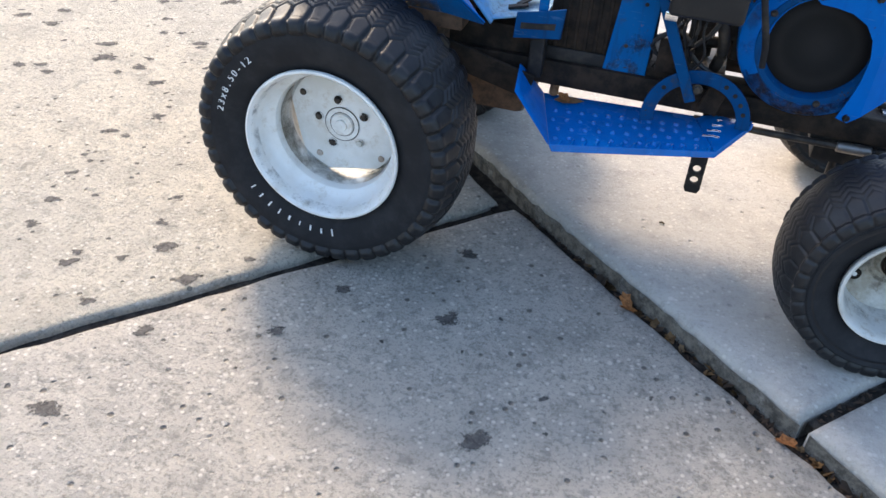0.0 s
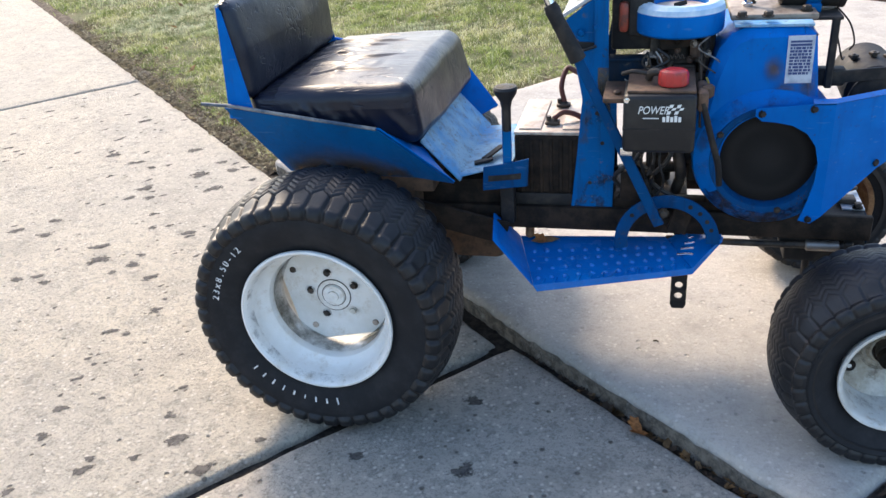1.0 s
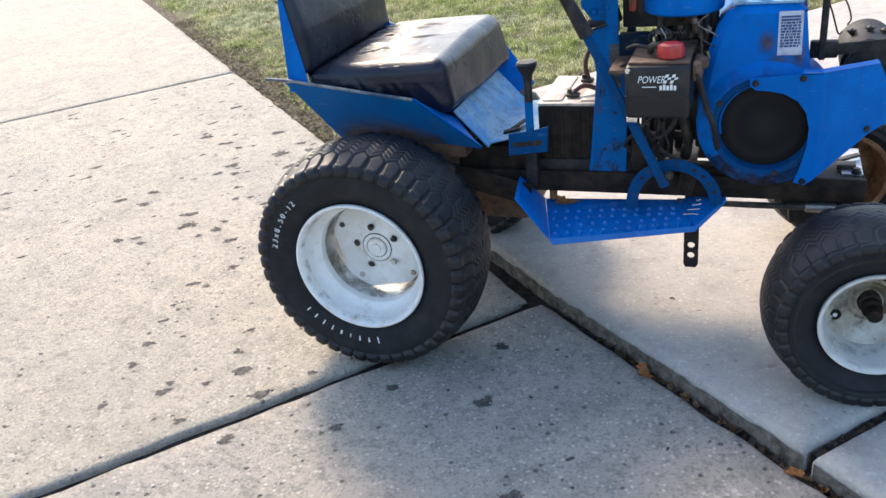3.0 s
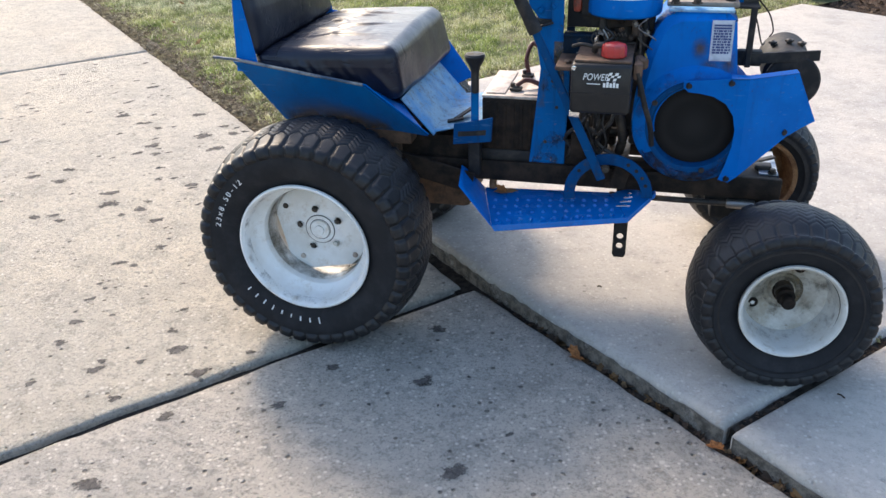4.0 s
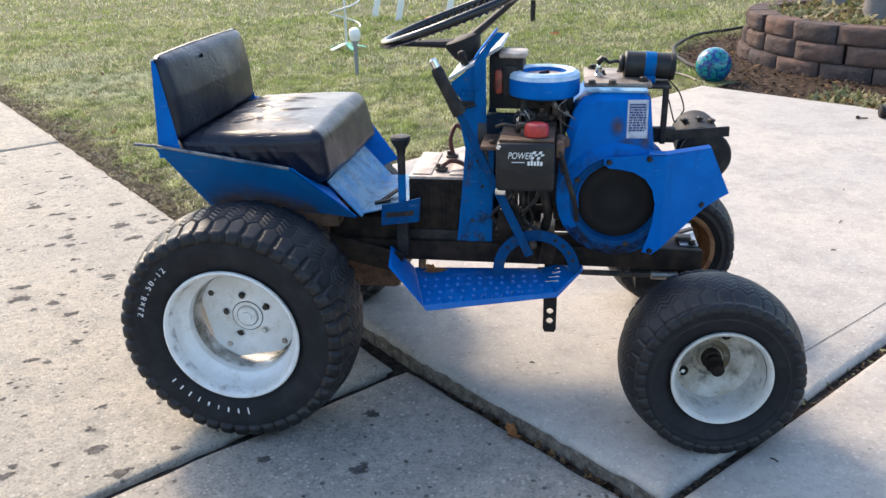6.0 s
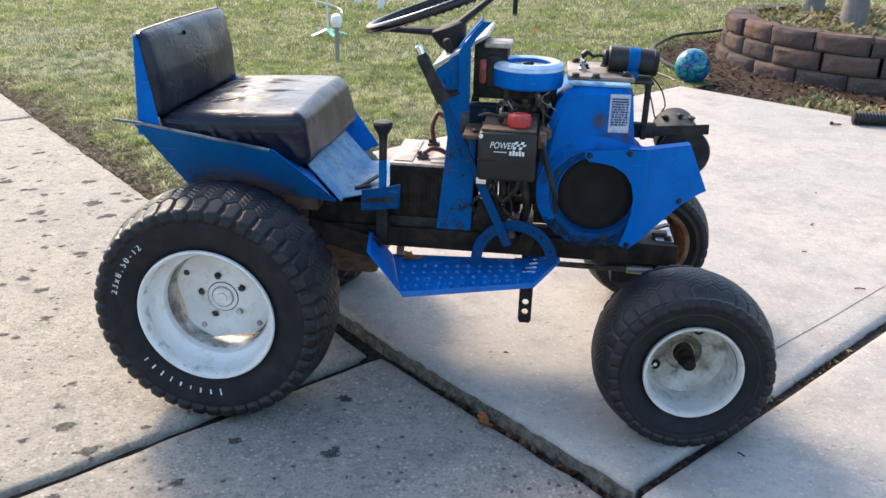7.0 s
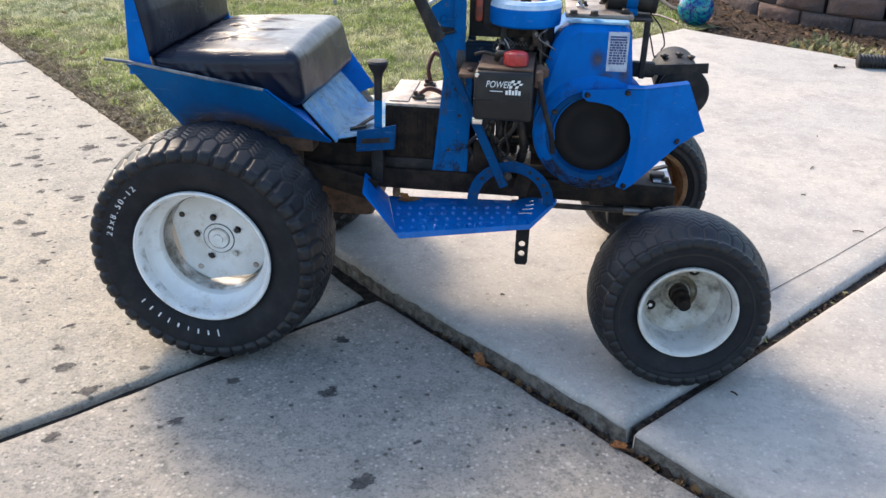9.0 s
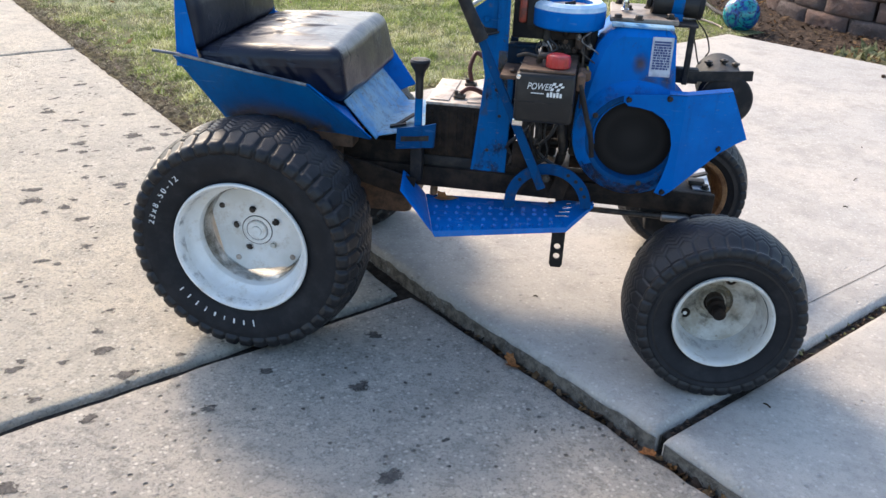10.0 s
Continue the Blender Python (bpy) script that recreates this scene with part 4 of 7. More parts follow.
# -- front wheels --
def front_wheel(m, near, floor, rim_mat):
    prof = [(0.1150, 0.004), (0.1158, 0.000), (0.1145, -0.004), (0.1105, -0.004), (0.1060, 0.000), (0.1035, 0.010), (0.1010, 0.050), (0.0960, 0.072), (0.0930, 0.080), (0.0960, 0.130), (0.1040, 0.186), (0.1140, 0.192),
            (0.1160, 0.188), (0.1080, 0.178), (0.1000, 0.128), (0.0970, 0.080), (0.1000, 0.070), (0.1050, 0.048), (0.1075, 0.012)]
    rim = lathe(prof, 72, close=True)
    grow = 1.0 if near else 1.15
    rim.transform(m @ Matrix.Diagonal((grow, 1, grow, 1)))
    wheel = part("front_wheel", rim, rim_mat, tractor, "cream steel wheel with dirt and rust" if near else "rusty orange-brown steel wheel")
    t = Matrix.Translation((-0.006 if near else 0.0, 0.096, -0.002 if near else 0.0))
    part("tyre", settle(tyre_bm(0.2095, 0.108 * grow, 0.102, 0.110, 0.024), m @ t, floor), "rubber", wheel, "black rubber tyre with worn tread")
    part("tread", settle(tread_bm(0.2095, 0.102, 0.110, 0.024, 36, 0.0024, 0.0020), m @ t, floor), "tread", wheel, "worn shallow zigzag tread", angle=80)
    gd = lathe([(0.040, 0.1085), (0.058, 0.1012), (0.076, 0.0886), (0.090, 0.0820), (0.0955, 0.0796)], 64)
    gd.transform(m)
    disc = lathe([(0.016, 0.104), (0.028, 0.104), (0.033, 0.112), (0.058, 0.102), (0.078, 0.088), (0.0965, 0.080), (0.0965, 0.086), (0.078, 0.094), (0.058, 0.108), (0.034, 0.118), (0.016, 0.112)], 64, close=True)
    disc.transform(m @ Matrix.Diagonal((grow, 1, grow, 1)))
    dp = part("wheel_disc", disc, "rim_dirty" if near else rim_mat, wheel, "dirty dished disc")
    part("grime_ring", gd, "grime", dp, "dark grime round the disc")
    hr = lathe([(0.0280, 0.1030), (0.0325, 0.1108), (0.046, 0.1058)], 40)
    hr.transform(m)
    part("rust_halo", hr, "film", wheel, "rusty stain round the hub")
    bg = lathe([(0.1015, 0.030), (0.1003, 0.050), (0.0955, 0.070), (0.0935, 0.078)], 60)
    bg.transform(m)
    part("barrel_grime", bg, "grime", wheel, "dirt inside the barrel")
    sp = lathe([(0, 0.034), (0.013, 0.034), (0.0155, 0.038), (0.0155, 0.054), (0.012, 0.056), (0.012, 0.066), (0.021, 0.067), (0.021, 0.083), (0.014, 0.084), (0.014, 0.094), (0.024, 0.095), (0.024, 0.104), (0, 0.104)], 20)
    sp.transform(m)
    part("spindle_end", sp, "greasy", wheel, "rusty greased spindle end with nut")
    for k, a in enumerate((68, 203)):
        a = radians(a)
        ring = lathe([(0.0050, 0.0885), (0.0105, 0.0865), (0.0130, 0.091), (0.0105, 0.0960), (0.0050, 0.0950)], 16, close=True)
        ring.transform(m @ Matrix.Translation((0.072 * math.cos(a), 0, 0.072 * math.sin(a))))
        part("bolt_hole", ring, "greasy", wheel)
        core = lathe([(0, 0.0885), (0.0048, 0.0890)], 12)
        core.transform(m @ Matrix.Translation((0.072 * math.cos(a), 0, 0.072 * math.sin(a))))
        part("bolt_core", core, "white", wheel)
    return wheel


FN = Matrix.Translation((1.118, 0.010, 0.2335)) @ pose(0, 0, 0, -2.3, 0, 5.4) @ Matrix.Scale(0.965, 4)
front_wheel(FN, True, 0.045, "rim_cream")
FF = Matrix.Translation((1.066, 0.884, 0.250)) @ pose(0, 0, 0, 0, 0, 180 + 6) @ Matrix.Scale(0.915, 4)
front_wheel(FF, False, 0.055, "rust")

# -- frame, gearbox and axles --
for y in (0.315, 0.555):
    part("frame_rail", box(-0.12, 1.10, y - 0.008, y + 0.008, 0.361, 0.414, 0.003), "greasy", tractor, "grimy dark steel frame rail")
part("engine_base", joined(box(0.585, 1.00, 0.322, 0.36, 0.404, 0.432, 0.004), box(0.36, 0.60, 0.33, 0.55, 0.363, 0.398, 0.006), box(-0.02, 0.37, 0.325, 0.555, 0.36, 0.47, 0.01)), "greasy", tractor, "oily brown engine base and tunnel")
part("cross_member", joined(box(0.93, 1.098, 0.335, 0.55, 0.338, 0.396, 0.005), box(0.95, 1.06, 0.38, 0.52, 0.27, 0.34, 0.008)), "matt", tractor, "dark front cross member")
part("bracket_scrap", box(1.055, 1.099, 0.38, 0.54, 0.396, 0.400, 0.001), "dash", tractor, "bare shiny top plate")
part("bracket_scrap", joined(box(1.045, 1.085, 0.40, 0.43, 0.400, 0.412, 0.003), bar((1.05, 0.44, 0.405), (1.095, 0.47, 0.408), 0.016, 0.006, (0, 1, 0)), hexbolt((1.085, 0.385, 0.400), (0, 0, 1), 0.008, 0.012)), "iron", tractor)
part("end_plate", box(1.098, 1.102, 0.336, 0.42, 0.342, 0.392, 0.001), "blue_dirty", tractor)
part("front_axle", joined(tube([(1.11, 0.09, 0.235), (1.10, 0.22, 0.238), (1.085, 0.34, 0.255), (1.075, 0.44, 0.262), (1.07, 0.56, 0.255), (1.068, 0.78, 0.245)], 0.021, 12), drum((1.105, 0.225, 0.185), (1.105, 0.225, 0.30), 0.017, 18), drum((1.07, 0.62, 0.185), (1.07, 0.62, 0.30), 0.017, 18)), "iron", tractor, "greasy front axle beam")
part("steering_arm", joined(bar((1.105, 0.225, 0.292), (1.068, 0.318, 0.318), 0.028, 0.008, (0, 1, 0)), drum((1.064, 0.320, 0.312), (1.064, 0.320, 0.352), 0.010, 12)), "iron", tractor)
part("axle_pin", drum((1.002, 0.40, 0.115), (1.002, 0.40, 0.30), 0.008, 12), "iron", tractor)
part("drag_link", tube([(0.70, 0.345, 0.330), (0.86, 0.333, 0.334), (1.06, 0.322, 0.340)], 0.0075, 12), "iron", tractor, "long bare steering rod")
part("drag_link_sleeve", drum((0.982, 0.3260, 0.3375), (1.048, 0.3225, 0.3395), 0.0115, 16), "steel", tractor, "chromed threaded sleeve")
part("gearbox", joined(box(-0.10, 0.16, 0.30, 0.58, 0.20, 0.47, 0.02), box(0.14, 0.34, 0.335, 0.545, 0.26, 0.44, 0.02)), "brown", tractor, "brown greasy cast gearbox")
part("rear_axle", drum((0, 0.13, RZ), (0, 2 * YC - 0.13, RZ), 0.032, 24), "iron", tractor)
part("support_arm", bar((0.02, 0.262, 0.455), (0.36, 0.272, 0.365), 0.055, 0.008, (0, 0, 1)), "greasy", tractor, "oily dark side strut")
part("fender_bracket", box(-0.06, 0.20, 0.275, 0.60, 0.455, 0.515, 0.006), "brown", tractor)

# -- seat pan with flared sides --
pan = part("seat_pan", plate([(-0.06, 0.255, 0.535), (-0.06, 0.625, 0.535), (0.185, 0.625, 0.565), (0.185, 0.255, 0.565)], (0, 0, -0.004)), "blue_worn_shade", tractor, "blue sheet steel seat pan")


side = [(-0.213, 0.178, 0.680), (0.119, 0.178, 0.634), (0.260, 0.220, 0.504), (0.17, 0.262, 0.497), (-0.126, 0.262, 0.506)]


def on_flank(u, v):
    """A point of the flank: u along it, v from its foot up to its rolled edge."""
    p = [Vector(q) for q in side]
    return p[4].lerp(p[3], u).lerp(p[0].lerp(p[1], u), v)


def flank_bm(f, out):
    """The flank as sheet steel, a twisted sheet with its pointed front end."""
    bm = bmesh.new()
    d = Vector((0, out, -0.001))
    faces = []
    grid = [[Vector(f(on_flank(i / 16, j / 6))) for j in range(7)] for i in range(17)]
    for layer in (Vector(), d):
        vs = [[bm.verts.new(q + layer) for q in row] for row in grid]
        tip = bm.verts.new(Vector(f(side[2])) + layer)
        for i in range(16):
            for j in range(6):
                bm.faces.new((vs[i][j], vs[i + 1][j], vs[i + 1][j + 1], vs[i][j + 1]))
        for j in range(6):
            bm.faces.new((vs[16][j], tip, vs[16][j + 1]))
        faces.append([r[0] for r in vs] + [tip] + [r[6] for r in vs[::-1]] + vs[0][5:0:-1])
    for k in range(len(faces[0])):
        bm.faces.new((faces[0][k - 1], faces[0][k], faces[1][k], faces[1][k - 1]))
    return bm


def far_side(p):
    """The far flank, flared out a little wider."""
    t = (0.262 - p[1]) / 0.084
    return (p[0] + 0.02 * t, 0.618 + 0.125 * t, p[2] + (0.028 * t if p[0] > 0.1 else 0.0))


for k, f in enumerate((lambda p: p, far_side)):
    # near flank takes the blue with shade in it, far flank the plain blue
    part("fender", flank_bm(f, -0.003 if k == 0 else 0.003), "blue_fender_shade" if k == 0 else "blue", tractor, "flared blue fender flank, scuffed below" if k == 0 else "flared bright blue fender flank")
    lip = [f(p) for p in ((-0.262, 0.172, 0.689), (-0.20, 0.174, 0.684), (0.0, 0.175, 0.653), (0.116, 0.176, 0.636))]
    part("rolled_edge", tube(lip, 0.0040, 8), "edge_worn" if k == 0 else "blue", pan, "worn bare fender edge" if k == 0 else "")
    flange = [f(p) for p in ((0.082, 0.180, 0.640), (0.123, 0.176, 0.636), (0.262, 0.218, 0.505), (0.225, 0.262, 0.508), (0.190, 0.262, 0.560))]
    part("fender_flange", plate(flange, (0.002, 0, 0.003)), "blue", pan, "bright blue folded fender edge")
fd = bmesh.new()
fade = fd.verts.layers.float.new("fade")
prev = None
for i in range(25):
    reach = 0.25 + 0.34 * math.sin(math.pi * i / 24)
    row = [fd.verts.new(on_flank(0.02 + 0.97 * i / 24, 0.015 + reach * w) + Vector((0, -0.0036, -0.0016))) for w in (0.0, 0.3, 0.65, 1.0)]
    for v, f in zip(row, (1.0, 0.75, 0.3, 0.0)):
        v[fade] = f * min(1.0, 5 * math.sin(math.pi * i / 24))
    if prev:
        for j in range(3):
            fd.faces.new((prev[j], row[j], row[j + 1], prev[j + 1]))
    prev = row
part("mud_band", fd, "mud", pan, "brown dried mud along the foot of the fender")
part("front_lip", plate([(0.180, 0.262, 0.578), (0.180, 0.625, 0.578), (0.262, 0.625, 0.488), (0.262, 0.262, 0.488)], (0.003, 0, 0.003)), "blue_pale", pan, "pale worn blue front lip")
part("tunnel_cover", plate([(0.258, 0.275, 0.492), (0.258, 0.600, 0.492), (0.365, 0.600, 0.500), (0.365, 0.330, 0.500)], (0, 0, 0.004)), "blue_pale", tractor, "worn pale tunnel cover")
part("cover_scrap", joined(bar((0.30, 0.36, 0.502), (0.335, 0.40, 0.520), 0.03, 0.004, (0, 1, 0)), bar((0.28, 0.34, 0.498), (0.32, 0.35, 0.506), 0.02, 0.005, (0, 1, 0))), "matt", tractor, "torn black rubber scrap")


def cushion(x0, x1, y0, y1, z0, z1, puff, bev, seed, cuts=13):
    """A stuffed vinyl block: rounded edges, a bulging top and small dents."""
    bm = box(x0, x1, y0, y1, z0, z1, 0)
    bmesh.ops.subdivide_edges(bm, edges=bm.edges[:], cuts=cuts, use_grid_fill=True)
    c = Vector(((x0 + x1) / 2, (y0 + y1) / 2, (z0 + z1) / 2))
    h = Vector(((x1 - x0) / 2, (y1 - y0) / 2, (z1 - z0) / 2))
    for v in bm.verts:
        p = v.co - c
        inner = Vector([max(-(h[i] - bev), min(h[i] - bev, p[i])) for i in range(3)])
        d = p - inner
        if d.length > 1e-6:
            d = d.normalized() * bev
        q = inner + d
        u = Vector([q[i] / h[i] for i in range(3)])
        for i in range(3):
            j, k = (i + 1) % 3, (i + 2) % 3
            q[i] += u[i] * puff[i] * (1 - u[j] ** 2) * (1 - u[k] ** 2)
        q += Vector((noise.noise(q * 11 + Vector((seed, 0, 0))), noise.noise(q * 11 + Vector((0, seed, 0))), noise.noise(q * 11 + Vector((0, 0, seed))))) * 0.0028
        v.co = c + q
    return bm


def crease(bm, folds, axis):
    """Raises short rounded folds: (start, end, width, height) on the two axes across the given one."""
    j, k = [i for i in range(3) if i != axis]
    sign = -1 if axis == 1 else 1
    for v in bm.verts:
        u, w = v.co[j], v.co[k]
        u, w = u + 0.006 * math.sin(w * 47 + u * 13), w + 0.009 * math.sin(u * 38 + 1.3 + w * 11)
        up = 0.0
        for (u0, w0), (u1, w1), wd, ht in folds:
            du, dw = u1 - u0, w1 - w0
            t = max(0.0, min(1.0, ((u - u0) * du + (w - w0) * dw) / (du * du + dw * dw)))
            d = math.hypot(u - u0 - du * t, w - w0 - dw * t) / wd
            up += ht * math.exp(-d * d) * math.sin(math.pi * (0.08 + 0.84 * t)) - 0.3 * ht * math.exp(-((d - 1.9) ** 2) * 1.2) * math.sin(math.pi * t)
        v.co[axis] += sign * up


seat = cushion(-0.172, 0.196, 0.200, 0.698, 0.585, 0.706, (0.004, 0.004, 0.014), 0.028, 2, 120)
wr = random.Random(5)
folds = []
for k in range(17):
    x, y, l = wr.uniform(-0.10, 0.06), 0.30 + 0.021 * k + wr.uniform(-0.008, 0.008), wr.uniform(0.09, 0.24)
    t = wr.uniform(-0.30, 0.16)
    folds.append(((x - l / 2 * math.cos(t), y - l / 2 * math.sin(t)), (x + l / 2 * math.cos(t), y + l / 2 * math.sin(t)), wr.uniform(0.0045, 0.0065), wr.uniform(0.0030, 0.0052)))
for k in range(6):
    x, y = wr.uniform(-0.07, 0.12), wr.uniform(0.24, 0.33)
    folds.append(((x, y), (x + wr.uniform(-0.02, 0.03), y + wr.uniform(0.04, 0.07)), 0.010, 0.001))
held = [(v, v.co.copy(), max(0.0, min(1.0, (v.co.z - 0.694) / 0.014))) for v in seat.verts]
crease(seat, folds, 2)
for v, co, f in held:
    v.co = co.lerp(v.co, f)
low = []
for k in range(18):
    x, z = wr.uniform(-0.10, 0.17), wr.uniform(0.635, 0.69)
    low.append(((x, z), (x + wr.uniform(-0.04, 0.05), z - wr.uniform(0.03, 0.06)), wr.uniform(0.007, 0.012), wr.uniform(0.0020, 0.0042)))
held = [(v, v.co.copy(), max(0.0, min(1.0, (0.226 - v.co.y) / 0.02))) for v in seat.verts]
crease(seat, low, 1)
for v, co, f in held:
    v.co = co.lerp(v.co, f)
for v in seat.verts:
    v.co.x += (v.co.z - 0.65) * (-0.06 - 0.26 * max(0.0, min(1.0, (v.co.y - 0.2) / 0.5))) if v.co.x > 0 else 0
    v.co.y += max(0.0, 0.665 - v.co.z) * 0.22 * (1 if v.co.y < YC else -0.3)
    v.co.z -= 0.012 if v.co.z > 0.69 and v.co.x < -0.11 else 0
    rise_x = max(0.0, min(1.0, (v.co.x + 0.10) / 0.26))
    v.co.z += (0.013 - 0.002 * max(0.0, min(1.0, (v.co.y - 0.2) / 0.5))) * rise_x * max(0.0, min(1.0, (v.co.z - 0.62) / 0.07))
part("seat_cushion", seat, "vinyl", tractor, "black wrinkled vinyl seat cushion", angle=80)
back = cushion(-0.024, 0.024, 0.194, 0.702, -0.104, 0.100, (0.017, 0.003, 0.003), 0.0225, 7, 40)
for v in back.verts:
    v.co.x -= max(0.0, v.co.z) * 0.10 if v.co.x > 0 else 0
back.transform(Matrix.Translation((-0.180, 0, 0.793)) @ Matrix.Rotation(radians(-4), 4, "Y"))
back_part = part("backrest_cushion", back, "vinyl", tractor, "black vinyl backrest with a small tear", angle=80)
tear = lathe([(0, 0.0), (0.007, 0.001), (0.010, -0.001)], 10)
tear.transform(Matrix.Translation((-0.1595, 0.39, 0.866)) @ Matrix.Rotation(radians(-65), 4, "Z") @ Matrix.Diagonal((1.3, 1, 0.55, 1)))
part("tear", tear, "matt", back_part)
bp = part("backrest_plate", plate([(-0.206, 0.188, 0.680), (-0.206, 0.706, 0.680), (-0.199, 0.706, 0.886), (-0.193, 0.188, 0.882)], (-0.004, 0, 0)), "blue", tractor, "bright blue backrest plate with folded sides")
for y, s in ((0.186, 1), (0.708, -1)):
    part("side_gusset", plate([(-0.211, y, 0.652), (-0.150, y, 0.652), (-0.186, y, 0.876), (-0.197, y, 0.885)], (0, 0.003 * s, 0)), "blue", bp)
part("edge_piping", tube([(-0.196, 0.186, 0.8855), (-0.203, 0.708, 0.8895)], 0.0026, 8), "trim", bp, "pale edge trim")

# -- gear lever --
lev = part("gear_lever", bar((0.365, 0.272, 0.475), (0.367, 0.272, 0.662), 0.019, 0.007, (1, 0, 0)), "blue_worn_shade", tractor, "flat blue gear lever")
kn = lathe([(0, 0.0), (0.0105, 0.0), (0.0125, 0.012), (0.0225, 0.028), (0.025, 0.038), (0.022, 0.043), (0, 0.045)], 28)
kn.transform(Matrix.Translation((0.367, 0.2755, 0.652)) @ Matrix.Rotation(math.pi / 2, 4, "X"))
part("sleeve", drum((0.367, 0.2755, 0.600), (0.367, 0.2755, 0.655), 0.0098, 16, 0.002), "black", lev)
part("knob", kn, "black", lev, "black knob with a dusty top")
dust = lathe([(0, 0.0456), (0.020, 0.0438)], 24)
dust.transform(Matrix.Translation((0.367, 0.2755, 0.652)) @ Matrix.Rotation(math.pi / 2, 4, "X"))
part("dusty_top", dust, "film", lev)
gate = plate([(0.312, 0.263, 0.468), (0.409, 0.263, 0.481), (0.413, 0.263, 0.544), (0.385, 0.263, 0.536), (0.315, 0.263, 0.522)], (0, 0.004, 0))
gate_ob = part("gear_gate", gate, "blue_grimy_shade", tractor, "blue slotted gear gate plate")
part("slot", plate([(0.325, 0.2615, 0.490), (0.395, 0.2615, 0.498), (0.396, 0.2615, 0.511), (0.360, 0.2615, 0.506), (0.326, 0.2615, 0.503)], (0, 0.002, 0), 0), "matt", gate_ob)
part("gate_stay", box(0.345, 0.375, 0.285, 0.32, 0.38, 0.50, 0.004), "matt", tractor)

# -- step plate --
ST = [(0.437, 0.128, 0.318), (0.752, 0.212, 0.330), (0.800, 0.300, 0.352), (0.800, 0.345, 0.352), (0.700, 0.348, 0.334), (0.380, 0.330, 0.330)]
step = part("foot_step", plate([ST[0], ST[1], ST[4], ST[5]], (0, 0, -0.003)), "blue_gloss", tractor, "bright blue dimpled steel foot step")
part("step_nose", plate([ST[1], (0.812, 0.290, 0.366), (0.812, 0.340, 0.366), ST[4]], (0, 0, -0.003)), "blue_gloss", step)
part("step_rim", plate([(0.435, 0.126, 0.320), (0.754, 0.210, 0.332), (0.754, 0.209, 0.318), (0.444, 0.125, 0.305)], (0, 0.003, 0)), "blue_gloss", step, "folded blue outer edge")
part("step_nose_rim", plate([(0.754, 0.210, 0.332), (0.815, 0.290, 0.368), (0.814, 0.290, 0.355), (0.754, 0.209, 0.318)], (-0.002, 0.003, 0)), "blue_gloss", step)
part("step_back", plate([ST[0], ST[5], (0.338, 0.318, 0.382), (0.332, 0.280, 0.408), (0.350, 0.165, 0.400)], (-0.003, 0, 0)), "blue", step, "upturned blue heel plate")
for i in range(4):
    for j in range(11):
        u, v = (j + 0.5 + 0.25 * (i % 2)) / 11.6, (i + 0.6) / 4.6
        p = Vector(ST[0]).lerp(Vector(ST[1]), u).lerp(Vector(ST[5]).lerp(Vector(ST[4]), u), v * 0.8 + 0.02)
        dm = lathe([(0.0058, 0.0), (0.0050, 0.0028), (0.0030, 0.0044), (0, 0.0048)], 10)
        dm.transform(Matrix.Translation(p) @ pose(0, 0, 0, 90))
        part("dimple", dm, "blue_gloss", step)
for k in range(4):
    p = Vector((0.742 + 0.008 * k, 0.262 + 0.020 * k, 0.3345 + 0.003 * k))
    part("grip_slot", tube([p + Vector((-0.020, 0, 0.001)), p + Vector((0, 0.002, 0.003)), p + Vector((0.020, 0, 0.002))], 0.0034, 8, 0.5), "chrome", step)
for k in range(13):
    p = Vector((0.442, 0.130, 0.320)).lerp(Vector((0.750, 0.2105, 0.3315)), (k + 0.5) / 13)
    part("edge_scallop", tube([p, p + Vector((0.002, 0.012, 0.0016)), p + Vector((0.003, 0.020, 0.0))], 0.0032, 8, 0.8), "blue_gloss", step)
part("rust_patch", plate([(0.408, 0.300, 0.3325), (0.43, 0.292, 0.3325), (0.455, 0.300, 0.3330), (0.47, 0.315, 0.3335), (0.45, 0.326, 0.3335), (0.42, 0.322, 0.3325)], (0, 0, 0.0006), 0), "rust", step, "brown rust patch")

peg = part("step_peg", drum((0.402, 0.322, 0.333), (0.404, 0.326, 0.385), 0.010, 12), "rust", step, "rusty upright peg")
deb = leaf_mesh(0.021, 0.8, 44)
deb.transform(pose(0.430, 0.290, 0.345, 35, 20, 40))
tagged(part("dry_leaf", deb, "orange_leaf", angle=80), "curled orange-brown dead leaf lying on the foot step", "leaf")

# -- lift lever, quadrant, hanging bracket --
quad = bmesh.new()
pr = []
for k in range(25):
    t = math.pi * (1.06 - 1.06 * k / 24)
    ro, ri = 0.107, 0.080
    pr.append([Vector((0.699 + r * math.cos(t), 0.262, 0.362 + r * math.sin(t))) for r in (ro, ri)])
quad = plate([p[0] for p in pr] + [p[1] for p in pr[::-1]], (0, 0.006, 0), 0.001)
qp = part("lift_quadrant", quad, "blue_grimy_shade", tractor, "half-round blue notched quadrant, partly bare steel")
for t in (20, 33, 47, 62, 118, 140):
    c = Vector((0.699 + 0.094 * math.cos(radians(t)), 0.2608, 0.362 + 0.094 * math.sin(radians(t))))
    part("quadrant_hole", drum(c, c + Vector((0, 0.0014, 0)), 0.0045, 12, 0.0002), "matt", qp)
lift = part("lift_lever", joined(bar((0.508, 0.2215, 0.785), (0.602, 0.226, 0.590), 0.019, 0.008, (1, 0, 0.3)), bar((0.600, 0.226, 0.594), (0.682, 0.246, 0.412), 0.021, 0.008, (1, 0, 0.4))), "blue_grimy_shade", tractor, "long flat blue lift lever")
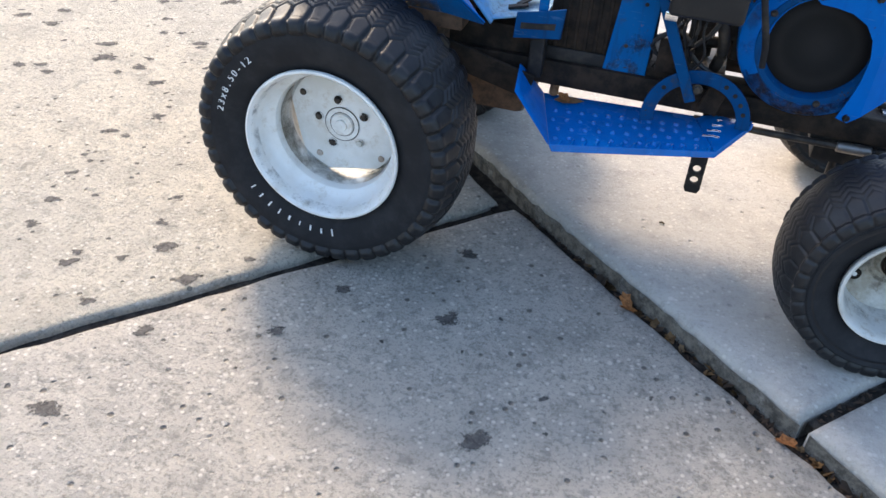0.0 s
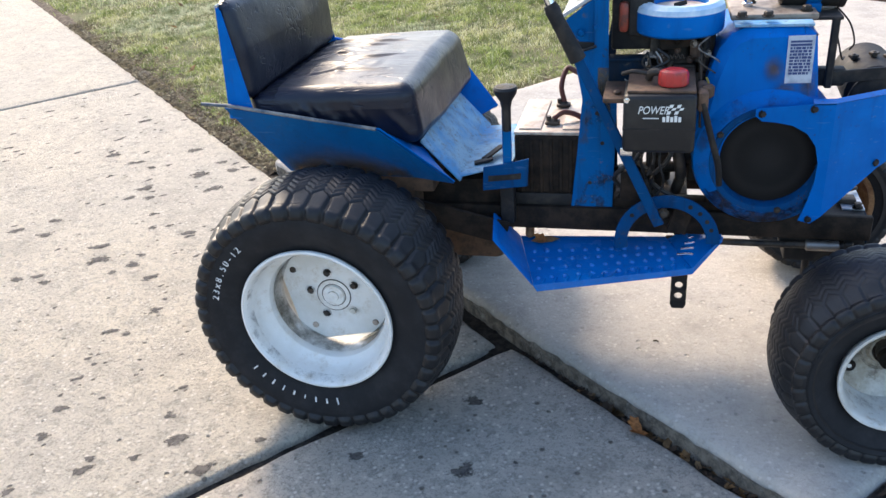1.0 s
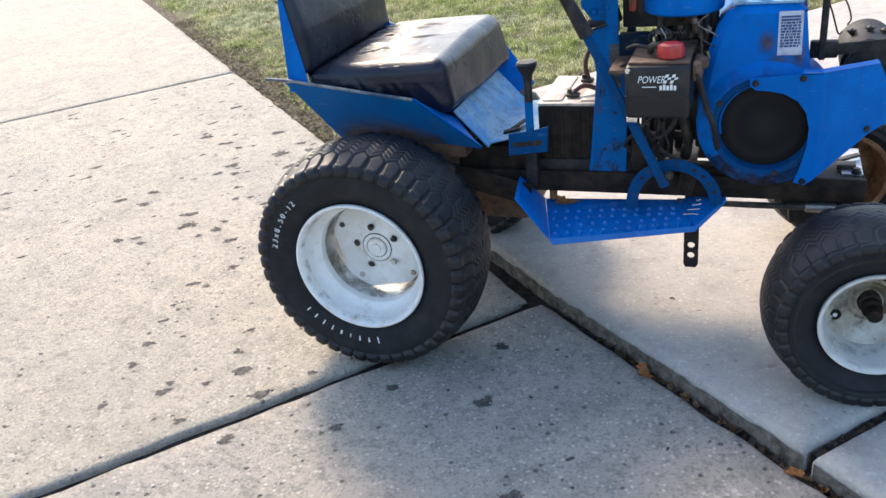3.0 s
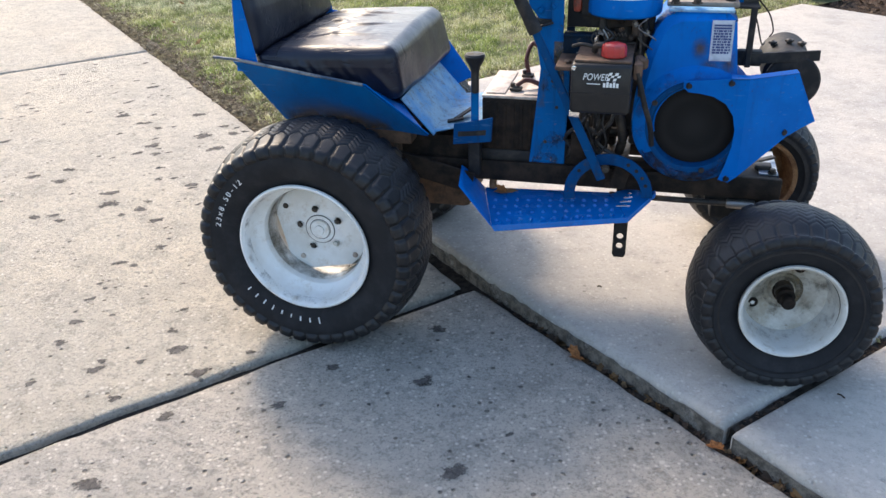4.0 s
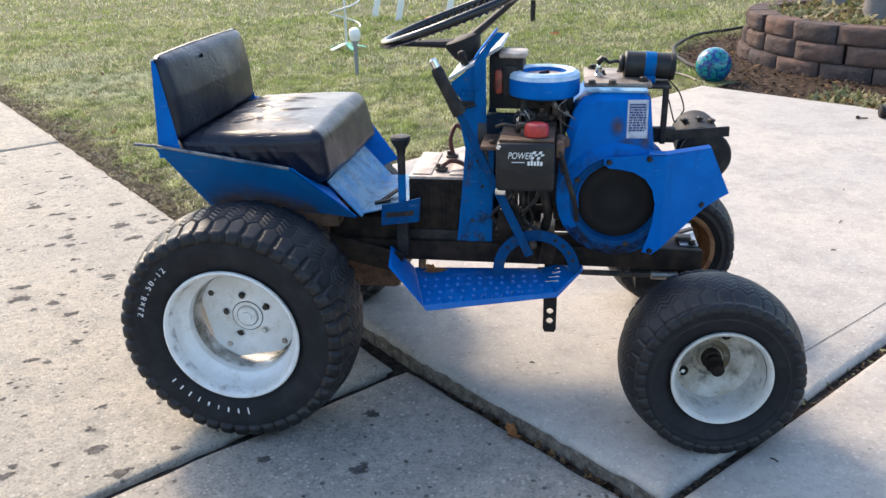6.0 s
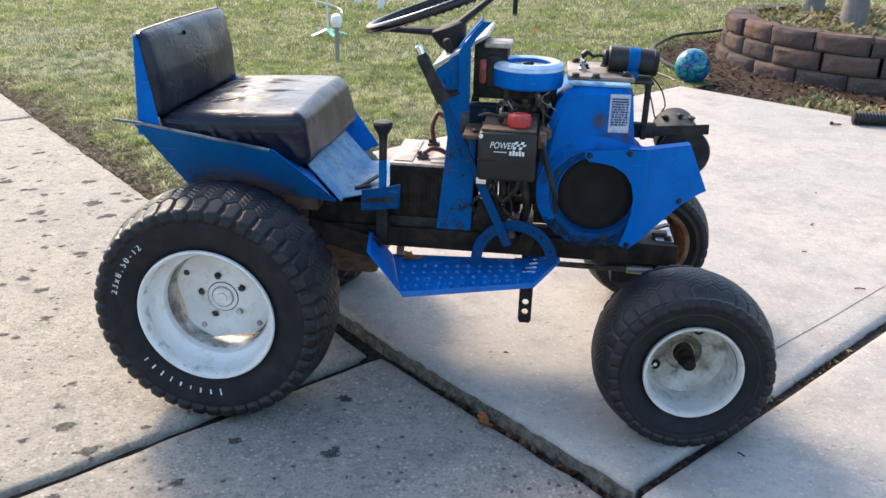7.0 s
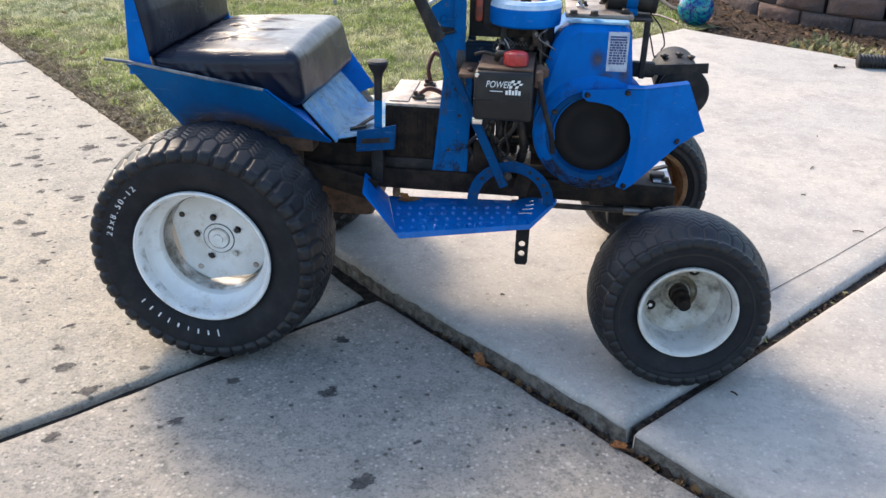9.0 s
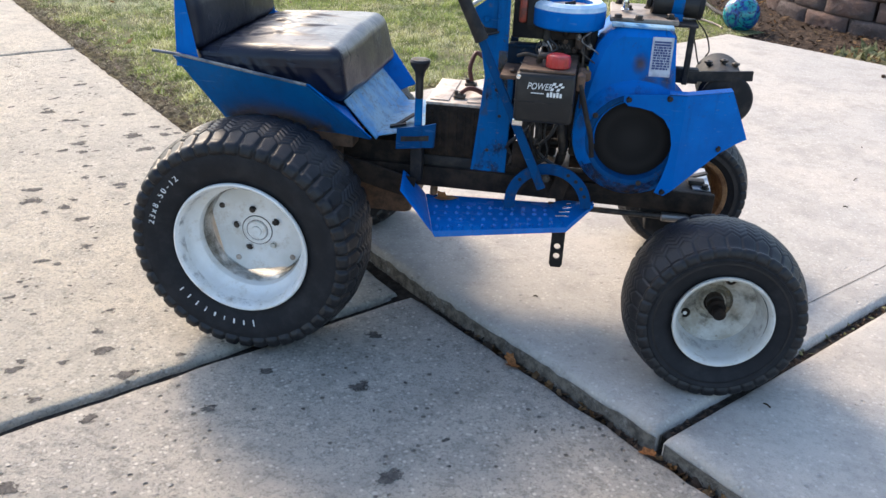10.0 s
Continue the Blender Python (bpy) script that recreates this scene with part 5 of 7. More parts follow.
part("rubber_grip", tube([(0.466, 0.216, 0.868), (0.471, 0.2163, 0.858), (0.480, 0.217, 0.838), (0.498, 0.219, 0.803), (0.518, 0.2215, 0.763)], 0.013, 14, radii=[0.0115, 0.0146, 0.0138, 0.0148, 0.0162]), "matt", lift, "worn black rubber grip")
part("grip_tip", drum((0.458, 0.2155, 0.888), (0.468, 0.216, 0.866), 0.0085, 14), "chrome", lift, "bright bare lever tip")
part("lever_clamp", box(0.592, 0.612, 0.219, 0.236, 0.588, 0.600, 0.003), "chrome", lift)
part("lever_pin", hexbolt((0.690, 0.240, 0.440), (0, -1, 0), 0.008, 0.008), "iron", lift)
part("cross_shaft", drum((0.70, 0.305, 0.375), (0.70, 0.60, 0.375), 0.014, 16), "greasy", tractor)
part("lift_crank", bar((0.718, 0.285, 0.374), (0.738, 0.285, 0.448), 0.040, 0.008, (1, 0, 0)), "greasy", tractor, "greasy dark crank arm")


def strap_with_holes(x0, x1, z0, z1, holes, y, t, r):
    """A flat strap with round holes cut through."""
    bm = bmesh.new()
    xc = (x0 + x1) / 2
    cuts = [z0] + [h for c in holes for h in (c - r * 1.5, c + r * 1.5)] + [z1]
    for k in range(len(cuts) - 1):
        a, b = cuts[k], cuts[k + 1]
        if k % 2 == 0:
            bm = joined(bm, plate([(x0, y, a), (x1, y, a), (x1, y, b), (x0, y, b)], (0, t, 0), 0))
        else:
            c = (a + b) / 2
            n = 24
            sq, ci = [], []
            for i in range(n):
                th = 2 * math.pi * i / n
                dx, dz = math.cos(th), math.sin(th)
                s = min((x1 - xc) / max(abs(dx), 1e-6), (b - c) / max(abs(dz), 1e-6))
                sq.append((xc + dx * s, c + dz * s))
                ci.append((xc + dx * r, c + dz * r))
            q = bmesh.new()
            for yy in (y, y + t):
                o = [q.verts.new((u, yy, v)) for u, v in sq]
                w = [q.verts.new((u, yy, v)) for u, v in ci]
                for i in range(n):
                    j = (i + 1) % n
                    q.faces.new((o[i], o[j], w[j], w[i]))
            q.verts.ensure_lookup_table()
            for base in (0, n):
                for i in range(n):
                    j = (i + 1) % n
                    q.faces.new((q.verts[base + i], q.verts[base + j], q.verts[2 * n + base + j], q.verts[2 * n + base + i]))
            bm = joined(bm, q)
    return bm


part("hanging_strap", joined(strap_with_holes(0.717, 0.752, 0.158, 0.345, (0.181, 0.209), 0.352, 0.006, 0.0088), plate([(0.717, 0.352, 0.158), (0.752, 0.352, 0.158), (0.747, 0.352, 0.148), (0.722, 0.352, 0.148)], (0, 0.006, 0), 0)), "matt", tractor, "dark steel strap with two holes")

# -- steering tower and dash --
tower = part("steering_tower", plate([(0.492, 0.318, 0.378), (0.583, 0.318, 0.378), (0.588, 0.318, 0.64), (0.582, 0.318, 0.70), (0.569, 0.318, 0.740), (0.568, 0.318, 0.872), (0.580, 0.318, 0.894), (0.614, 0.318, 0.930), (0.592, 0.318, 0.932), (0.556, 0.318, 0.886), (0.541, 0.318, 0.864), (0.541, 0.318, 0.762), (0.500, 0.318, 0.750), (0.518, 0.318, 0.655), (0.509, 0.318, 0.55)], (0, 0.006, 0)), "blue_worn_shade", tractor, "scuffed blue steering tower plate")
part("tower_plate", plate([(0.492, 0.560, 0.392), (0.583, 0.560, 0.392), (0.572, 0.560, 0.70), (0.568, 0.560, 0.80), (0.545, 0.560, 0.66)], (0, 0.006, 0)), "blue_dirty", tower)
part("tower_flange", plate([(0.541, 0.319, 0.866), (0.556, 0.319, 0.888), (0.594, 0.319, 0.935), (0.594, 0.345, 0.938), (0.556, 0.348, 0.892), (0.541, 0.350, 0.870)], (-0.003, 0, 0.002)), "blue", tower, "pale worn flange")
part("dash_side", plate([(0.510, 0.328, 0.770), (0.486, 0.328, 0.800), (0.484, 0.328, 0.814), (0.560, 0.328, 0.870), (0.560, 0.328, 0.767)], (0, 0.004, 0)), "blue_worn_shade", tower, "blue dash side panel")
part("dash_top", plate([(0.480, 0.330, 0.818), (0.606, 0.330, 0.895), (0.606, 0.560, 0.895), (0.480, 0.560, 0.818)], (-0.004, 0, 0.006)), "dash", tower, "scratched pale metal dash top plate")
for k, p in enumerate(((0.515, 0.322, 0.790), (0.545, 0.322, 0.800))):
    part("dash_bolt", hexbolt(p, (0, -1, 0), 0.006, 0.006), "blue_worn_shade", tower)
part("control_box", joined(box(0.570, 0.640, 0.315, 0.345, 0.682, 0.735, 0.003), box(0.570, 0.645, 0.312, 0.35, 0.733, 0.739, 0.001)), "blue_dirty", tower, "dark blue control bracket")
part("regulator", box(0.586, 0.606, 0.345, 0.43, 0.782, 0.842, 0.008), "red_dirty", tower, "grimy red regulator block")
part("regulator_frame", joined(box(0.572, 0.652, 0.36, 0.50, 0.745, 0.872, 0.004), box(0.606, 0.640, 0.348, 0.362, 0.775, 0.85, 0.003)), "matt", tower)
part("regulator_lid", box(0.596, 0.662, 0.345, 0.43, 0.868, 0.880, 0.005, 3), "battery", tower, "dusty pale regulator lid")
part("choke_lever", joined(tube([(0.520, 0.36, 0.845), (0.512, 0.355, 0.868)], 0.006, 10), drum((0.509, 0.354, 0.868), (0.505, 0.352, 0.884), 0.009, 14)), "matt", tower)
part("cable_loop", tube(smooth_path([(0.505, 0.330, 0.765), (0.500, 0.316, 0.75), (0.520, 0.312, 0.757), (0.545, 0.316, 0.764)], 6), 0.003, 8), "black", tower)
# solid black box stands in for the shade inside the opening under the dash
part("dash_recess", box(0.498, 0.566, 0.330, 0.360, 0.738, 0.772, 0.003), "matt", tower)
col = part("steering_column", drum((0.545, YC, 0.74), (0.505, YC, 0.872), 0.016, 20), "matt", tractor)
# steering wheel
SW = Matrix.Translation((0.478, YC, 0.955)) @ Matrix.Rotation(radians(-20), 4, "Y")
rimp = []
for k in range(120):
    t = 2 * math.pi * k / 120
    rimp.append(SW @ Vector((0.186 * math.cos(t), 0.186 * math.sin(t), 0)))
sw = part("steering_wheel", tube(rimp, 0.0090, 12, 1.15, closed=True), "gloss", tractor, "thin black steering wheel with finger grips")
grips = bmesh.new()
for k in range(60):
    t = 2 * math.pi * (k + 0.5) / 60
    b = lathe([(0, -0.0055), (0.006, -0.004), (0.008, 0), (0.006, 0.004), (0, 0.0055)], 8)
    b.transform(SW @ Matrix.Rotation(t, 4, "Z") @ Matrix.Translation((0.179, 0, -0.0065)))
    grips = joined(grips, b)
part("grip_band", grips, "gloss", sw)
hubm = lathe([(0, 0.000), (0.040, -0.001), (0.046, -0.005), (0.047, -0.010), (0.042, -0.026), (0.034, -0.046), (0.026, -0.056), (0.022, -0.075), (0, -0.075)], 32)
hubm.transform(SW @ Matrix.Translation((0, 0, -0.052)) @ Matrix.Rotation(math.pi / 2, 4, "X"))
part("wheel_hub", hubm, "matt", sw, "dull black tapered hub")
for ang in (0, 180):
    t = radians(ang)
    d = Vector((math.cos(t), math.sin(t), 0))
    part("spoke", tube([SW @ (d * 0.024 + Vector((0, 0, -0.062))), SW @ (d * 0.10 + Vector((0, 0, -0.034))), SW @ (d * 0.182 + Vector((0, 0, -0.004)))], 0.014, 10, 0.55, radii=[0.022, 0.016, 0.012]), "matt", sw)

part("grime_band", plate([(0.549, 0.3172, 0.62), (0.575, 0.3172, 0.62), (0.571, 0.3172, 0.72), (0.549, 0.3172, 0.72)], (0, 0.0004, 0), 0), "film", tower)

part("grime_band", plate([(0.499, 0.3170, 0.385), (0.580, 0.3170, 0.385), (0.584, 0.3170, 0.53), (0.545, 0.3170, 0.50), (0.505, 0.3170, 0.43)], (0, 0.0004, 0), 0), "grime", tower, "dark grime at the foot of the tower")
for x, z in ((0.548, 0.625), (0.535, 0.47), (0.560, 0.56)):
    part("tower_hole", drum((x, 0.3172, z), (x, 0.3185, z), 0.0042, 12, 0.0002), "matt", tower)
part("grime_band", plate([(0.524, 0.3172, 0.60), (0.575, 0.3172, 0.58), (0.585, 0.3172, 0.66), (0.56, 0.3172, 0.71), (0.53, 0.3172, 0.70)], (0, 0.0004, 0), 0), "grime", tower)

# -- engine --
part("engine_block", joined(box(0.585, 0.74, 0.37, 0.54, 0.412, 0.428, 0.006), box(0.63, 0.79, 0.36, 0.54, 0.590, 0.70, 0.01), box(0.735, 0.80, 0.36, 0.54, 0.46, 0.60, 0.008), drum((0.625, 0.38, 0.47), (0.625, 0.40, 0.60), 0.016, 16)), "iron", tractor, "greasy black engine block")
part("head_plate", box(0.797, 0.955, 0.352, 0.56, 0.800, 0.812, 0.004), "alu", tractor, "tan oxidised cylinder head")
part("head_rim", box(0.802, 0.943, 0.312, 0.350, 0.797, 0.8025, 0.001), "blue_pale", tractor, "pale worn blue-grey shroud top")
for x, y in ((0.815, 0.330), (0.862, 0.332), (0.935, 0.375), (0.84, 0.46), (0.89, 0.50), (0.935, 0.47), (0.82, 0.54)):
    part("head_bolt", hexbolt((x, y, 0.812), (0, 0, 1), 0.0085, 0.011), "iron", tractor)
spk = lathe([(0.010, 0), (0.010, 0.006), (0.0075, 0.008), (0.0075, 0.020), (0.0065, 0.028), (0, 0.030)], 16)
spk.transform(Matrix.Translation((0.832, 0.43, 0.812)) @ Matrix.Rotation(math.pi / 2, 4, "X"))
part("spark_plug", spk, "chrome", tractor, "spark plug")
part("plug_boot", tube([(0.832, 0.43, 0.832), (0.833, 0.43, 0.850), (0.842, 0.432, 0.858)], 0.008, 10, radii=[0.009, 0.009, 0.007]), "black", tractor)
part("ignition_lead", tube(smooth_path([(0.842, 0.432, 0.858), (0.856, 0.436, 0.846), (0.872, 0.440, 0.848), (0.890, 0.44, 0.845)], 6), 0.004, 8), "black", tractor)
coil = part("ignition_coil", joined(drum((0.892, YC, 0.842), (1.006, YC, 0.836), 0.031, 32, 0.004), drum((0.880, YC, 0.8425), (0.893, YC, 0.842), 0.021, 24, 0.004)), "black", tractor, "black cylinder coil with a blue clamp")
part("clamp", joined(drum((0.940, YC, 0.8395), (0.966, YC, 0.838), 0.0325, 32, 0.001), box(0.94, 0.966, YC - 0.036, YC + 0.036, 0.800, 0.818, 0.002)), "blue_worn_shade", coil, "blue clamp strap")
part("coil_end", drum((0.999, YC, 0.8365), (1.012, YC, 0.8358), 0.0322, 32, 0.002), "matt", coil)
part("coil_stand", joined(box(0.90, 1.0, 0.36, 0.50, 0.797, 0.803, 0.001), bar((0.988, 0.37, 0.803), (0.988, 0.37, 0.665), 0.014, 0.012, (1, 0, 0))), "matt", tractor)
part("slotted_bar", joined(bar((0.985, 0.372, 0.683), (1.145, 0.392, 0.692), 0.024, 0.006, (0, 0, 1)), box(0.965, 1.02, 0.372, 0.40, 0.665, 0.70, 0.004)), "matt", tractor, "black slotted adjuster bar")
part("bar_slot", bar((1.095, 0.3852, 0.6895), (1.138, 0.3902, 0.6918), 0.008, 0.0005, (0, 0, 1)), "chrome", tractor)
gen = part("generator", drum((1.085, 0.40, 0.640), (1.085, 0.56, 0.652), 0.056, 36, 0.010), "matt", tractor, "round generator with grimy worn casing")
part("pulley", joined(drum((1.094, 0.380, 0.630), (1.094, 0.396, 0.630), 0.062, 36, 0.004), drum((1.094, 0.372, 0.630), (1.094, 0.405, 0.630), 0.02, 20)), "matt", gen, "black pulley")
for p in ((1.05, 0.47, 0.690), (1.085, 0.46, 0.698), (1.115, 0.47, 0.690)):
    part("terminal", joined(drum(p, (p[0], p[1], p[2] + 0.014), 0.006, 10), drum((p[0], p[1], p[2] + 0.006), (p[0], p[1], p[2] + 0.012), 0.010, 6, 0.001)), "iron", gen)
for k, pts in enumerate((((0.99, 0.40, 0.79), (1.005, 0.42, 0.75), (1.02, 0.43, 0.705), (1.03, 0.46, 0.70)), ((1.00, YC, 0.805), (1.03, 0.45, 0.77), (1.045, 0.46, 0.73), (1.04, 0.47, 0.712)))):
    part("thin_wire", tube(smooth_path(pts, 6), 0.0018, 6), "matt", tractor)

# air cleaner
ac = lathe([(0.0, 0.752), (0.080, 0.754), (0.085, 0.758), (0.086, 0.764), (0.086, 0.797), (0.083, 0.806), (0.074, 0.812), (0.058, 0.811), (0.053, 0.806), (0.050, 0.795), (0.0, 0.794)], 56)
ac.transform(Matrix.Translation((0.702, 0.378, 0.025)) @ Matrix.Rotation(math.pi / 2, 4, "X"))
air = part("air_cleaner", ac, "blue", tractor, "round blue air cleaner with pale worn lid")
lid = lathe([(0.0866, 0.7965), (0.0838, 0.8064), (0.0745, 0.8127), (0.058, 0.8118), (0.054, 0.809)], 56)
lid.transform(Matrix.Translation((0.702, 0.378, 0.025)) @ Matrix.Rotation(math.pi / 2, 4, "X"))
lid.transform(Matrix.Translation((0, 0, 0.0008)))
part("lid_rim", lid, "lid", air, "chalky pale lid rim")
well = lathe([(0, 0.8005), (0.050, 0.8010)], 40)
well.transform(Matrix.Translation((0.702, 0.378, 0.025)) @ Matrix.Rotation(math.pi / 2, 4, "X"))
part("lid_well", well, "battery", air, "dusty sunken lid centre")
part("wing_nut", joined(drum((0.702, 0.378, 0.820), (0.702, 0.378, 0.833), 0.005, 12), bar((0.690, 0.374, 0.828), (0.714, 0.382, 0.833), 0.009, 0.003, (0, 0, 1)), box(0.694, 0.712, 0.371, 0.386, 0.8205, 0.826, 0.001)), "iron", air)
part("carburettor", joined(drum((0.705, 0.375, 0.70), (0.705, 0.375, 0.780), 0.032, 24), box(0.655, 0.775, 0.385, 0.44, 0.70, 0.785, 0.01), drum((0.752, 0.36, 0.70), (0.752, 0.36, 0.778), 0.011, 14), box(0.648, 0.672, 0.345, 0.40, 0.715, 0.775, 0.006), box(0.672, 0.738, 0.33, 0.41, 0.690, 0.722, 0.008), drum((0.645, 0.36, 0.715), (0.69, 0.36, 0.715), 0.013, 16), drum((0.742, 0.34, 0.725), (0.742, 0.34, 0.752), 0.010, 14)), "iron", tractor, "oily carburettor")
part("fuel_bowl", drum((0.705, 0.345, 0.655), (0.705, 0.345, 0.692), 0.026, 24, 0.006), "iron", tractor)
part("linkage", tube([(0.745, 0.315, 0.76), (0.748, 0.312, 0.68), (0.752, 0.31, 0.60)], 0.0028, 6), "iron", tractor)
part("choke_body", drum((0.735, 0.335, 0.735), (0.735, 0.335, 0.765), 0.011, 14), "brown", tractor, "tarnished carburettor body piece")
part("choke_block", box(0.665, 0.685, 0.325, 0.345, 0.722, 0.745, 0.003), "brown", tractor, "tarnished carburettor block")
part("carb_flange", joined(box(0.640, 0.662, 0.320, 0.350, 0.738, 0.742, 0.001), hexbolt((0.651, 0.334, 0.742), (0, 0, 1), 0.005, 0.005)), "steel", tractor)
for k, (x, z, l) in enumerate(((0.660, 0.752, 0.050), (0.758, 0.700, 0.070), (0.600, 0.700, 0.040))):
    part("throttle_rod", tube(smooth_path([(x, 0.318, z), (x + 0.012, 0.312, z - l * 0.4), (x + 0.004, 0.316, z - l)], 5), 0.0022, 6), "steel" if k != 1 else "yellow", tractor)
part("vent_bulb", drum((0.757, 0.222, 0.690), (0.757, 0.222, 0.714), 0.012, 16, 0.004), "brown", tractor, "brown breather bulb")
# small hardware round the carburettor
spring = [Vector((0.655 + 0.0011 * k, 0.316, 0.742)) + 0.0042 * Vector((0, math.cos(k * 0.9), math.sin(k * 0.9))) for k in range(56)]
part("governor_spring", tube(spring, 0.0009, 5), "steel", tractor, "thin coil governor spring")
hw = random.Random(12)
for k in range(9):
    x, z = hw.uniform(0.635, 0.775), hw.uniform(0.69, 0.785)
    part("carb_screw", hexbolt((x, 0.318 + hw.uniform(0, 0.012), z), (hw.uniform(-0.3, 0.3), -1, hw.uniform(-0.2, 0.4)), hw.uniform(0.004, 0.0065), 0.009), hw.choice(("steel", "brown", "iron")), tractor)
for k in range(6):
    x, z = hw.uniform(0.64, 0.77), hw.uniform(0.735, 0.79)
    run = smooth_path([(x, 0.322, z), (x + hw.uniform(-0.03, 0.03), 0.308, z - 0.02), (x + hw.uniform(-0.04, 0.04), 0.312, z - 0.05), (x + hw.uniform(-0.05, 0.05), 0.325, z - 0.085)], 5)
    part("thin_wire", tube(run, hw.choice((0.0016, 0.0022, 0.003)), 6), hw.choice(("matt", "brown", "iron", "black", "steel")), tractor)
part("throttle_plate", joined(plate([(0.668, 0.322, 0.752), (0.728, 0.322, 0.760), (0.742, 0.322, 0.782), (0.690, 0.322, 0.788), (0.664, 0.322, 0.775)], (0, 0.003, 0)), hexbolt((0.70, 0.322, 0.772), (0, -1, 0), 0.006, 0.005)), "greasy", tractor, "oily dark throttle bracket")
# cover box with print
bx = part("starter_cover", box(0.606, 0.737, 0.160, 0.275, 0.600, 0.712, 0.009, 3), "black", tractor, "black plastic cover with white print")
part("cover_seam", box(0.6055, 0.7375, 0.1592, 0.2758, 0.6465, 0.6495, 0.001), "matt", bx)
tx = text_mesh("POWER", 0.0235, 0.0003, 0.25)
tx.transform(Matrix.Translation((0.655, 0.1592, 0.690)) @ Matrix.Diagonal((0.86, 1, 1.1, 1)))
PR = Matrix.Translation((0.674, 0, 0.684)) @ Matrix.Diagonal((0.80, 1, 0.82, 1)) @ Matrix.Translation((-0.672, 0, -0.690))
tx.transform(PR)
part("print_word", tx, "white", bx, "slanted white word", smooth=False)
fl = bmesh.new()
for i in range(4):
    for j in range(3):
        if (i + j) % 2 == 0:
            fl = joined(fl, plate([(0.684 + 0.0085 * i + 0.0025 * j, 0.1595, 0.681 + 0.0075 * j + 0.002 * (i % 2)), (0.6925 + 0.0085 * i + 0.0025 * j, 0.1595, 0.682 + 0.0075 * j + 0.002 * (i % 2)), (0.695 + 0.0085 * i + 0.0025 * j, 0.1595, 0.6895 + 0.0075 * j), (0.6865 + 0.0085 * i + 0.0025 * j, 0.1595, 0.6885 + 0.0075 * j)], (0, -0.0004, 0), 0))
fl.transform(PR)
part("print_flag", fl, "white", bx, smooth=False)
ln = joined(box(0.632, 0.668, 0.1590, 0.1596, 0.6710, 0.6732, 0), *[box(0.676 + 0.0088 * k, 0.6825 + 0.0088 * k, 0.1590, 0.1596, 0.6640, 0.6755 + 0.003 * (k % 2), 0) for k in range(5)])
ln.transform(PR)
part("print_block", ln, "white", bx, smooth=False)
part("cover_screw", hexbolt((0.6125, 0.160, 0.703), (0, -1, 0), 0.004, 0.002), "chrome", bx)
part("manifold_plate", joined(box(0.612, 0.735, 0.172, 0.34, 0.712, 0.718, 0.002), box(0.566, 0.610, 0.20, 0.33, 0.684, 0.694, 0.003), drum((0.592, 0.23, 0.694), (0.592, 0.23, 0.702), 0.008, 14)), "brown", tractor, "tan rusty manifold plate")
cap = lathe([(0, 0.030), (0.014, 0.030), (0.0205, 0.027), (0.0225, 0.020), (0.0225, 0.002), (0.0205, 0)], 12)
cap.transform(Matrix.Translation((0.694, 0.205, 0.719)) @ Matrix.Diagonal((1.22, 1, 1, 1)) @ Matrix.Rotation(math.pi / 2, 4, "X"))
part("red_cap", cap, "red", tractor, "ribbed red plastic cap", angle=20)
part("breather_elbow", tube(smooth_path([(0.650, 0.23, 0.724), (0.654, 0.22, 0.738), (0.668, 0.212, 0.741), (0.676, 0.208, 0.735)], 5), 0.0075, 10), "iron", tractor)
part("fuel_pipe", tube(smooth_path([(0.60, 0.24, 0.730), (0.622, 0.225, 0.739), (0.65, 0.222, 0.735)], 5), 0.004, 8), "iron", tractor)
part("side_tank", box(0.738, 0.758, 0.185, 0.27, 0.672, 0.710, 0.007), "brown", tractor, "brown corroded bracket")
part("side_pipe", tube(smooth_path([(0.748, 0.190, 0.690), (0.768, 0.192, 0.62), (0.785, 0.215, 0.56), (0.792, 0.232, 0.51)], 6), 0.0062, 10), "matt", tractor, "black vent hose")

# blower housing
HC = Vector((0.884, 0.0, 0.541))
dr = lathe([(0.096, 0.290), (0.100, 0.284), (0.108, 0.283), (0.120, 0.287), (0.132, 0.2935), (0.141, 0.2997), (0.144, 0.314), (0.144, 0.42), (0.10, 0.42), (0.096, 0.32)], 72, close=True)
dr.transform(Matrix.Translation(HC))
house = part("blower_housing", dr, "blue", tractor, "round blue blower housing")
out = [(0.742, 0.50), (0.742, 0.58), (0.748, 0.64), (0.760, 0.70), (0.778, 0.755), (0.800, 0.785), (0.830, 0.799), (0.925, 0.801), (0.942, 0.796), (0.951, 0.782), (0.966, 0.66), (0.975, 0.56), (0.96, 0.50)]
body = plate([(x, 0.300, z) for x, z in out], (0, 0.252, 0), 0.020)
part("upper_shroud", body, "blue", house, "tall bright blue cooling shroud")
sc = lathe([(0, 0.297), (0.05, 0.298), (0.090, 0.300), (0.0965, 0.305)], 56)
sc.transform(Matrix.Translation(HC))
part("intake_screen", sc, "screen", house, "fine dark intake screen")
rg = lathe([(0.0935, 0.308), (0.0945, 0.293), (0.099, 0.2825), (0.110, 0.2815), (0.112, 0.286), (0.100, 0.291), (0.096, 0.309)], 72, close=True)
rg.transform(Matrix.Translation(HC))
part("screen_ring", rg, "blue_grimy_shade", house, "grimy blue-grey intake ring")
for t in (150, 285):
    part("ring_bolt", hexbolt(HC + Vector((0.108 * math.cos(radians(t)), 0.2815, 0.108 * math.sin(radians(t)))), (0, -1, 0), 0.005, 0.005), "iron", house)


